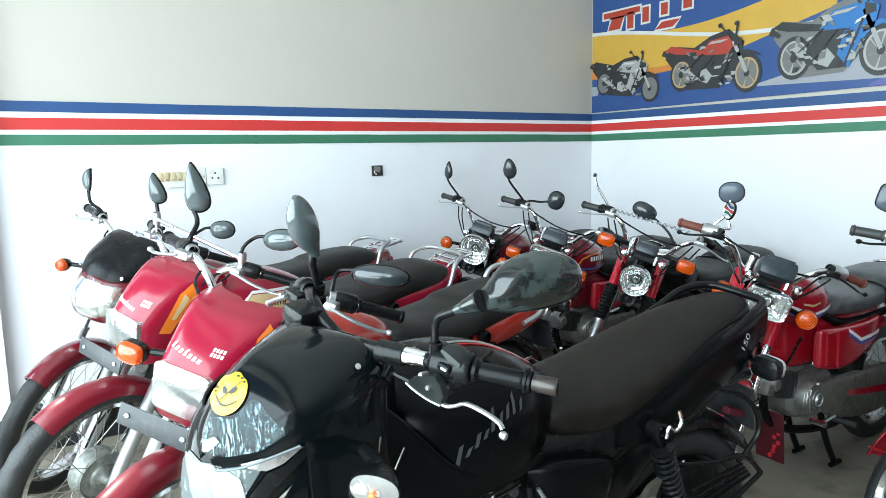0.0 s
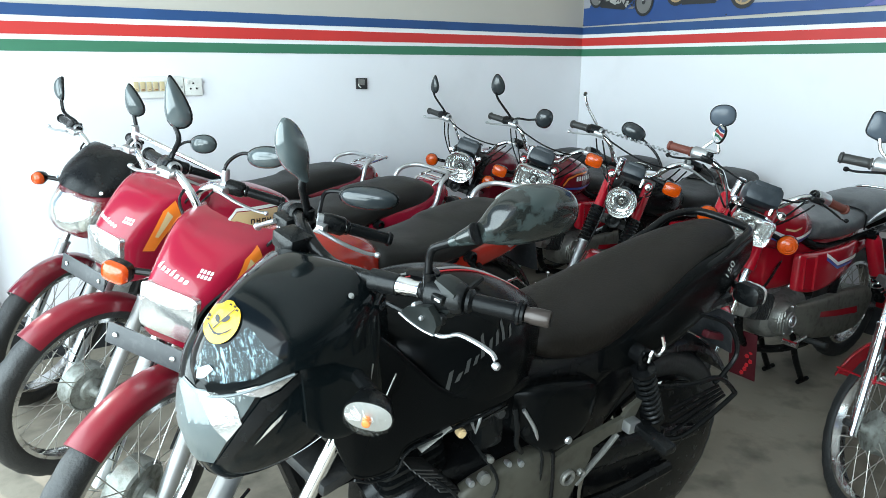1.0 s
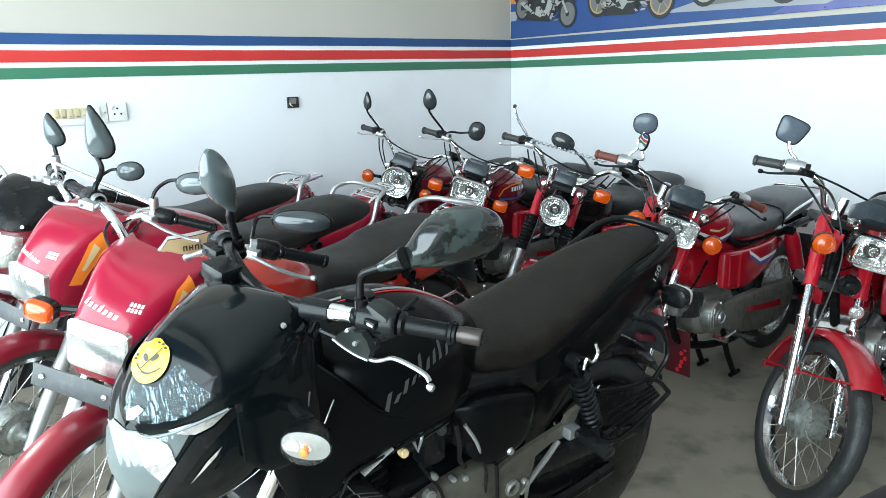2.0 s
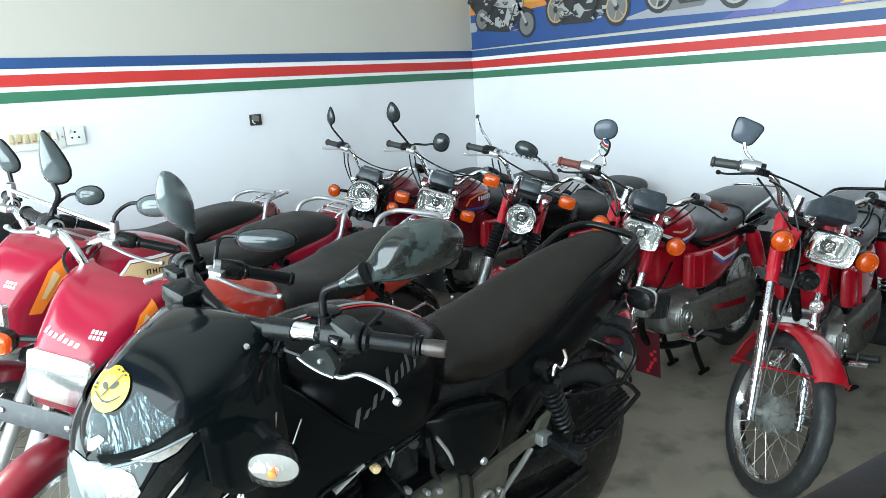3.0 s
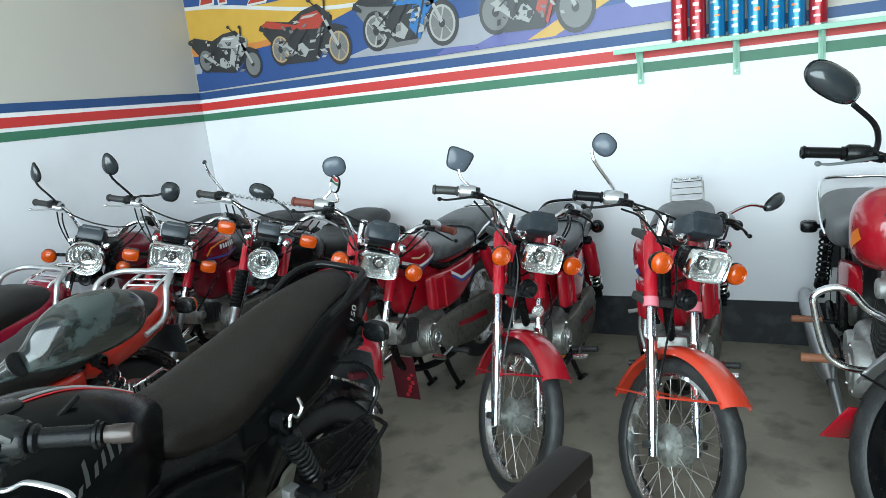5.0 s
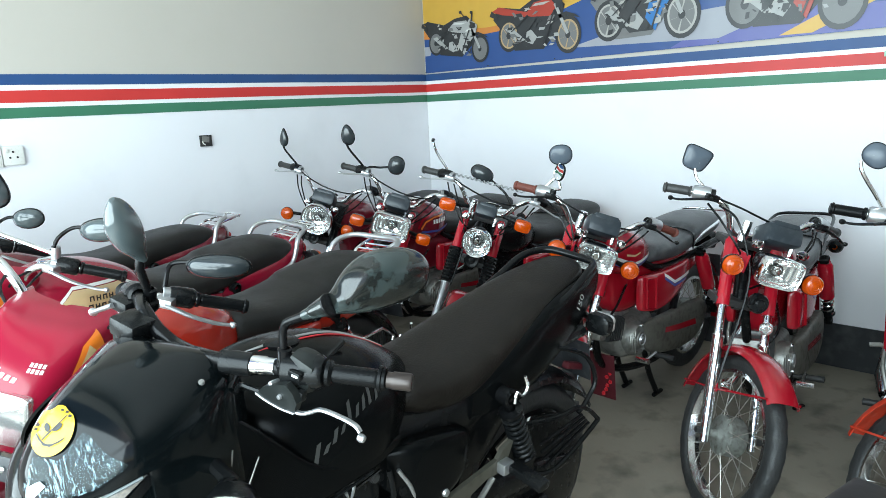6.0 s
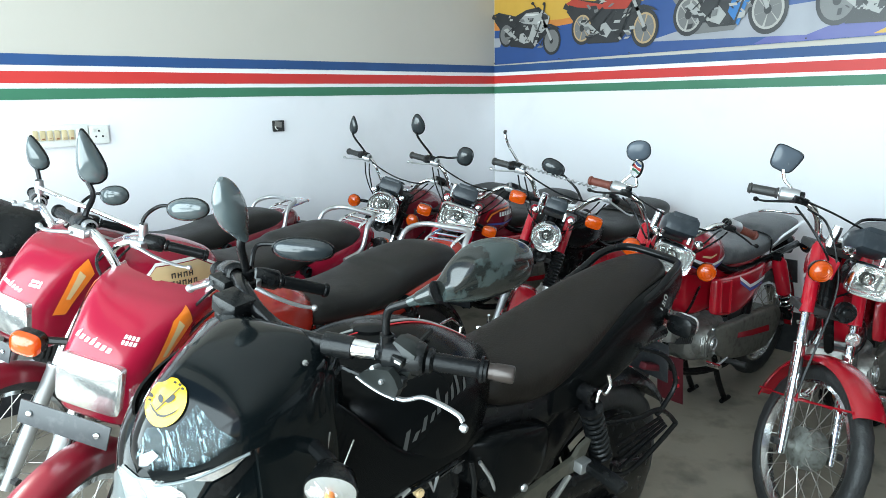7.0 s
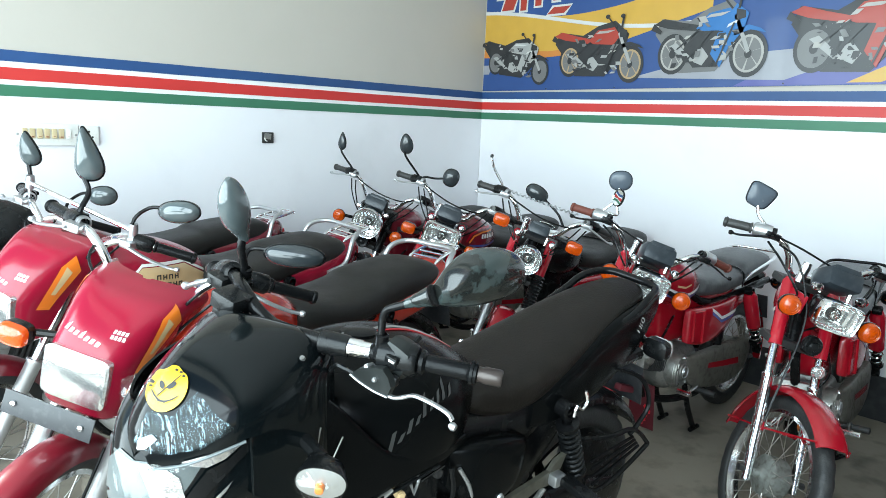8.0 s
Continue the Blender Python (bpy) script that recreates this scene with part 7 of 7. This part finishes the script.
slab("wall_west_end", XW - 0.2, 0.412, YN - 0.085, YN, 0.0, H, M["wall_low"], "white wall end at the shop front")
slab("lintel", XW - 0.25, XW, YS, YN - 0.09, 2.72, H, M["wall_high"], "beam over the shop opening")
# unseen wall beside the opening, dark for the same reflections
slab("wall_west", XW - 0.2, XW, YS, -0.6, 0.0, 2.72, M["wall_back"], "unseen wall, kept dark for the reflections")

# switchboard, socket and junction box on the wall
board = thing("switchboard", "aged white switchboard with yellowed switches on the wall", "switchboard", (1.258, YN - 0.003, 1.183))
part("backplate", block((0, -0.010, 0), (0.245, 0.020, 0.094), 0.004), M["plastic_white"], board)
for i in range(7):
    sw = part("switch", block((-0.085 + i * 0.0275, -0.023, 0.004), (0.020, 0.010, 0.042), 0.002, Matrix.Rotation(radians(6 if i % 2 else -6), 4, "X")), M["plastic_yellow" if i < 6 else "plastic_white"], board)
    part("switch_mark", block((-0.085 + i * 0.0275, -0.0285, -0.010), (0.010, 0.002, 0.005), 0), M["rust"], sw)
for x in (-0.112, 0.112):
    part("screw", revolve([(0.0, 0.002), (0.004, 0.0015), (0.005, 0)], (x, -0.021, 0), (0, -1, 0), 10), M["silver"], board)
sock = thing("wall_socket", "white three-pin wall socket", "socket", (1.424, YN - 0.003, 1.182))
part("faceplate", block((0, -0.008, 0), (0.082, 0.016, 0.080), 0.004), M["plastic_white"], sock)
for x, z in ((0, 0.016), (-0.014, -0.008), (0.014, -0.008)):
    part("pin_hole", revolve([(0.0, 0.001), (0.0045, 0.001), (0.0045, -0.001)], (x, -0.0165, z), (0, -1, 0), 10), M["sticker_black"], sock)
part("rocker", block((-0.024, -0.018, 0.022), (0.014, 0.006, 0.018), 0.002), M["plastic_white"], sock)
jb = thing("junction_box", "small dark junction box set in the wall", "junction box", (2.318, YN - 0.003, 1.183))
part("box", block((0, -0.006, 0), (0.066, 0.012, 0.058), 0.003), M["alloy_dark"], jb)
part("box_lid", block((-0.004, -0.0135, 0.008), (0.040, 0.004, 0.030), 0.001, Matrix.Rotation(radians(8), 4, "Y")), M["alloy_mid"], jb)
part("wire_end", tube([(-0.022, -0.012, 0.0), (-0.024, -0.022, -0.012), (-0.012, -0.02, -0.02)], 0.003, 6, 3), M["plastic_white"], jb)

# painted banner over the far wall: flat sheets one on another
banner = thing("banner", "printed banner of motorcycles on blue and yellow", "banner", (XE - 0.008, 4.551, 0))


def sheet(name, outline, mat, layer, parent=None):
    """A flat printed shape; outline in metres along the banner from its corner, and height."""
    bm = flat_shape([(-u, z) for u, z in outline], 0, 0.0006)
    m = Matrix(((0, 0, -1, -0.0009 * layer), (1, 0, 0, 0), (0, 1, 0, 0), (0, 0, 0, 1)))
    return part(name, moved(bm, m), mat, parent or banner)


PM = {k: material("print_" + k, tuple(0.74 * v for v in c), 0.42, vary=0.10, scale=9, coat=0.15, bump=0.03, bump_scale=8) for k, c in dict(
    blue=(0.025, 0.085, 0.29), violet=(0.11, 0.12, 0.40), yellow=(0.72, 0.42, 0.06), orange=(0.70, 0.25, 0.05), white=(0.75, 0.75, 0.73), road=(0.40, 0.41, 0.46),
    dark=(0.03, 0.032, 0.036), grey=(0.20, 0.20, 0.20), pale=(0.50, 0.48, 0.45), red=(0.48, 0.05, 0.03), tan=(0.55, 0.38, 0.20), cyan=(0.02, 0.19, 0.52), silver=(0.45, 0.45, 0.44)).items()}
U1, ZB0, ZT0 = 3.1, 1.527, 2.33
sheet("backing", [(0, ZB0), (U1, ZB0 + 0.03), (U1, ZT0), (0, ZT0)], PM["blue"], 0)
wave = [(u, 2.06 - 0.09 * math.sin(u * 2.2) + 0.02 * u) for u in [i * 0.1 for i in range(17)]]
sheet("yellow_field", [(0, 1.80), (0.55, 1.76), (1.0, 1.79), (1.6, 1.95), *wave[::-1]], PM["yellow"], 1)
sheet("orange_field", [(0, 1.80), (0.0, 1.75), (0.5, 1.735), (1.0, 1.765), (1.0, 1.80), (0.55, 1.775)], PM["orange"], 1.5)
line = [(u, 1.985 - 0.05 * math.cos(u * 2.6) * -1 - 0.05 * u) for u in [i * 0.1 for i in range(17)]]
sheet("white_line", [*line, *[(u, z + 0.022) for u, z in line[::-1]]], PM["white"], 2)
sheet("violet_field", [(1.75, ZB0 + 0.02), (U1, ZB0 + 0.032), (U1, 1.68), (2.6, 1.66), (2.1, 1.72)], PM["violet"], 1)
sheet("road_patch", [(1.15, 1.60), (2.0, 1.575), (2.5, 1.75), (1.6, 1.70)], PM["road"], 2)
sheet("road_patch", [(0.0, 1.64), (0.05, 1.64), (0.08, 1.70), (0.0, 1.70)], PM["road"], 2)
sheet("yellow_streak", [(2.28, 1.56), (2.42, 1.56), (2.90, 1.78), (2.78, 1.80)], PM["yellow"], 3)
sheet("white_panel", [(2.80, 1.64), (3.05, 1.64), (3.08, 1.67), (3.08, 1.80), (2.80, 1.80), (2.77, 1.77), (2.77, 1.67)], PM["white"], 3)
for u, z, w, h, sl in ((0.10, 2.13, 0.30, 0.035, 0.0), (0.14, 2.05, 0.10, 0.07, 0.03), (0.30, 2.04, 0.05, 0.10, 0.0), (0.42, 2.06, 0.05, 0.09, 0.0), (0.52, 2.00, 0.13, 0.04, 0.05), (0.56, 2.08, 0.05, 0.07, 0.0), (0.72, 2.09, 0.06, 0.06, 0.0)):
    sheet("letter_edge", [(u - 0.012, z - 0.012), (u + w + 0.012, z - 0.012), (u + w + sl + 0.012, z + h + 0.012), (u + sl - 0.012, z + h + 0.012)], PM["white"], 3)
    sheet("letter_bar", [(u, z), (u + w, z), (u + w + sl, z + h), (u + sl, z + h)], PM["red"], 4)


def ellipse(u, z, a, b, n=22):
    return [(u + a * math.cos(2 * math.pi * i / n), z + b * math.sin(2 * math.pi * i / n)) for i in range(n)]


def printed_bike(ur, zr, uf, zf, r, body, rim, halo):
    """A printed side view of a motorcycle facing along the banner."""
    w = uf - ur
    q = lambda a, b: (ur + w * a, zr + (zf - zr) * a + r * b)
    L = 5
    ob = sheet("printed_motorcycle", [q(-0.28, 0.9), q(-0.12, 0.2), q(0.1, -0.85), q(0.6, -0.75), q(0.85, 0.3), q(0.95, 1.6), q(0.72, 2.3), q(0.45, 2.0), q(0.2, 1.45), q(-0.2, 1.6)], halo, L)
    for u, z, k in ((ur, zr, 0.92), (uf, zf, 1.0)):
        sheet("wheel", ellipse(u, z, r * 0.82 * k, r * k), PM["dark"], L + 1, ob)
        sheet("wheel", ellipse(u, z, r * 0.66 * k, r * 0.80 * k), rim, L + 2, ob)
        sheet("wheel", ellipse(u, z, r * 0.56 * k, r * 0.70 * k), PM["grey"], L + 3, ob)
        for i in range(6):
            t = i * math.pi / 3 + 0.3
            c, s = math.cos(t), math.sin(t)
            sheet("wheel", [(u - s * r * 0.05, z + c * r * 0.05), (u + c * r * 0.58 * k - s * r * 0.05, z + s * r * 0.7 * k), (u + c * r * 0.58 * k + s * r * 0.05, z + s * r * 0.7 * k)], rim, L + 4, ob)
        sheet("wheel", ellipse(u, z, r * 0.16, r * 0.2, 12), PM["dark"], L + 5, ob)
    sheet("engine", [q(0.12, 0.1), q(0.3, -0.6), q(0.62, -0.55), q(0.74, 0.4), q(0.66, 1.0), q(0.3, 1.0)], PM["dark"], L + 4, ob)
    sheet("engine", [q(0.30, -0.35), q(0.42, -0.5), q(0.50, -0.1), q(0.40, 0.3), q(0.32, 0.2)], PM["silver"], L + 5, ob)
    sheet("exhaust", [q(-0.06, 0.35), q(0.22, -0.35), q(0.30, -0.25), q(0.04, 0.5)], PM["silver"], L + 6, ob)
    sheet("seat", [q(-0.30, 1.35), q(-0.1, 1.15), q(0.3, 1.0), q(0.36, 1.25), q(0.1, 1.4), q(-0.16, 1.6)], PM["dark"] if body is not PM["red"] else PM["red"], L + 5, ob)
    sheet("tank", [q(0.3, 1.1), q(0.4, 1.0), q(0.72, 1.0), q(0.82, 1.5), q(0.72, 1.95), q(0.45, 1.75)], body, L + 6, ob)
    if body is PM["cyan"] or rim is PM["grey"]:
        sheet("fairing", [q(0.52, 0.0), q(0.66, -0.6), q(0.74, 0.2), q(0.92, 1.0), q(0.96, 1.7), q(0.80, 2.1), q(0.62, 1.2)], body, L + 7, ob)
        sheet("fairing_mark", [q(0.70, 1.1), q(0.82, 1.3), q(0.84, 1.45), q(0.72, 1.25)], PM["white"], L + 8, ob)
    sheet("fork", [q(0.98, 0.0), q(1.02, 0.1), q(0.82, 1.7), q(0.78, 1.6)], PM["silver"], L + 7, ob)
    sheet("front_guard", [q(0.80, 0.75), q(1.0, 1.0), q(1.2, 0.85), q(1.12, 1.05), q(0.98, 1.2), q(0.80, 1.0)], PM["dark"] if body is not PM["cyan"] else body, L + 7, ob)
    sheet("headlamp", [q(0.82, 1.4), q(0.93, 1.5), q(0.92, 1.8), q(0.80, 1.9)], PM["dark"], L + 8, ob)
    for a, b, c, d in ((0.74, 1.9, 0.60, 2.45), (0.82, 1.9, 0.84, 2.5)):
        sheet("handlebar", [q(a, b), q(a + 0.03, b), q(c + 0.03, d), q(c, d)], PM["dark"], L + 8, ob)
        sheet("mirror", ellipse(*q(c + 0.0, d + 0.05), r * 0.14, r * 0.12, 10), PM["dark"], L + 8, ob)
    rnd = random.Random(int(ur * 1000))
    for i in range(46):
        a, b = rnd.uniform(0.02, 0.86), rnd.uniform(-0.55, 1.5)
        if a > 0.6 and b > 1.0:
            continue
        da, db, sk = rnd.uniform(0.01, 0.05), rnd.uniform(0.03, 0.16), rnd.uniform(-0.06, 0.06)
        tone = PM[("dark", "grey", "silver", "dark", "pale", "dark")[i % 6]]
        sheet("engine_detail", [q(a - da, b - db), q(a + da, b - db * 0.7), q(a + da + sk, b + db), q(a - da + sk, b + db * 0.8)], tone, L + 9 + i * 0.05, ob)
    sheet("tank_shine", [q(0.42, 1.55), q(0.62, 1.62), q(0.74, 1.80), q(0.48, 1.70)], PM["white" if body is PM["silver"] else "pale"], L + 9, ob)
    for a, b, c, d in ((0.05, 0.2, 0.34, 1.1), (0.2, -0.3, 0.5, 1.0), (0.6, -0.5, 0.78, 1.3)):
        sheet("frame_tube", [q(a, b), q(a + 0.025, b), q(c + 0.025, d), q(c, d)], PM["dark"], L + 12, ob)
    sheet("tail", [q(-0.34, 1.1), q(-0.2, 0.9), q(-0.18, 1.05), q(-0.3, 1.4)], PM["dark"], L + 6, ob)


printed_bike(0.112, 1.715, 0.492, 1.651, 0.085, PM["silver"], PM["grey"], PM["dark"])
printed_bike(0.722, 1.708, 1.143, 1.676, 0.105, PM["red"], PM["tan"], PM["dark"])
printed_bike(1.402, 1.721, 1.813, 1.709, 0.118, PM["cyan"], PM["pale"], PM["grey"])
printed_bike(2.12, 1.718, 2.534, 1.683, 0.122, PM["red"], PM["grey"], PM["dark"])
for u in (0.004, 0.55, 1.05, 2.0):
    part("nail", revolve([(0, 0.004), (0.004, 0.003), (0.004, 0)], (-0.002, -u, 1.535 + u * 0.012), (-1, 0, 0), 8), M["sticker_black"], banner)

# green shelf with tins
shelf = thing("wall_shelf", "thin pale green shelf on wall brackets", "shelf", (XE - 0.007, 0, 0))
part("board", block((-0.055, 0.95, 1.4445), (0.11, 1.75, 0.012), 0.003), M["shelf_green"], shelf)
part("lip", block((-0.111, 0.95, 1.441), (0.004, 1.75, 0.022), 0.001), M["shelf_green"], shelf)
for y in (1.724, 1.304, 0.968, 0.60, 0.22):
    br = part("bracket", joined(block((-0.004, y, 1.362), (0.006, 0.028, 0.155), 0.001), block((-0.05, y, 1.4345), (0.10, 0.024, 0.006), 0.001), tube([(-0.006, y, 1.31), (-0.04, y, 1.37), (-0.09, y, 1.43)], 0.006, 6, 3, flat=0.5)), M["shelf_green"], shelf)
    for z in (1.30, 1.34, 1.40):
        part("screw", revolve([(0, 0.004), (0.004, 0.003), (0.005, 0)], (-0.007, y + 0.004, z), (-1, 0, 0), 8), M["silver"], br)


def tin(y, mat, label):
    ob = thing("spray_tin", label, "tin", (XE - 0.062, y, 1.4505), "tins on the shelf")
    part("body", revolve([(0.0, 0.0), (0.033, 0.0), (0.035, 0.004), (0.0345, 0.01), (0.0345, 0.185), (0.035, 0.190), (0.030, 0.200), (0.014, 0.212)], (0, 0, 0), (0, 0, 1), 24), M[mat], ob)
    part("rim", revolve([(0.0335, 0.0), (0.0362, 0.002), (0.0362, 0.007), (0.0345, 0.009)], (0, 0, 0), (0, 0, 1), 24), M["can_metal"], ob)
    part("cap", revolve([(0.015, 0.208), (0.017, 0.212), (0.017, 0.235), (0.012, 0.24), (0, 0.24)], (0, 0, 0), (0, 0, 1), 16), M["white_print"], ob)
    rnd = random.Random(int(y * 1000))
    for k in range(5):
        z, a, n = 0.035 + 0.028 * k, rnd.uniform(-0.3, 0.3), 5
        arcs = [[(-0.0352 * math.cos(t), -0.0352 * math.sin(t), zz) for t in [a - 0.45 + 0.18 * i for i in range(n)]] for zz in (z, z + rnd.uniform(0.007, 0.017))]
        part("label_bar", skin(arcs, caps=False, loop=False), M["white_print" if mat == "can_red" else "orange_print" if k == 2 else "silver"], ob)
    return ob


for i, mat in enumerate(("can_red", "can_red", "can_blue", "can_blue", "can_blue", "can_blue", "can_blue", "can_red")):
    tin(1.535 - 0.0785 * i, mat, "red spray tin on the green shelf" if mat == "can_red" else "blue spray tin on the green shelf")

# dark wooden chair close to the doorway, seen over its back
chair = thing("wooden_chair", "dark brown wooden chair with a panelled back", "chair", (1.280, 1.346, 0))
chair.rotation_euler = (0, 0, math.atan2(0.235, -0.972))
part("top_rail", block((0.21, 0.0, 0.884), (0.47, 0.044, 0.032), 0.007), M["dark_wood"], chair)
for x in (0.0, 0.42):
    part("leg", block((x - 0.003, 0.0, 0.434), (0.036, 0.038, 0.868), 0.006), M["dark_wood"], chair)
    part("leg", block((x, 0.42, 0.215), (0.038, 0.038, 0.43), 0.006), M["dark_wood"], chair)
    part("side_rail", block((x, 0.21, 0.40), (0.026, 0.376, 0.05), 0.004), M["dark_wood"], chair)
part("back_panel", block((0.21, 0.0, 0.655), (0.386, 0.014, 0.13), 0.003), M["dark_wood"], chair)
part("lower_rail", block((0.21, 0.0, 0.58), (0.385, 0.028, 0.04), 0.004), M["dark_wood"], chair)
part("seat", block((0.21, 0.22, 0.44), (0.46, 0.46, 0.026), 0.008), M["dark_wood"], chair)

# a crumpled wrapper by the wall
wrap = thing("wrapper", "crumpled orange and yellow wrapper on the floor", "litter", (3.55, 2.06, 0.001))
rnd = random.Random(3)
rows = [[(0.012 * i, 0.03 * j + rnd.uniform(-0.006, 0.006), 0.004 + rnd.uniform(0, 0.022)) for j in range(4)] for i in range(8)]
bm = skin(rows, caps=False, loop=False)
bmesh.ops.recalc_face_normals(bm, faces=bm.faces[:])
bmesh.ops.solidify(bm, geom=bm.faces[:], thickness=0.001)
part("foil", bm, M["orange_print"], wrap)
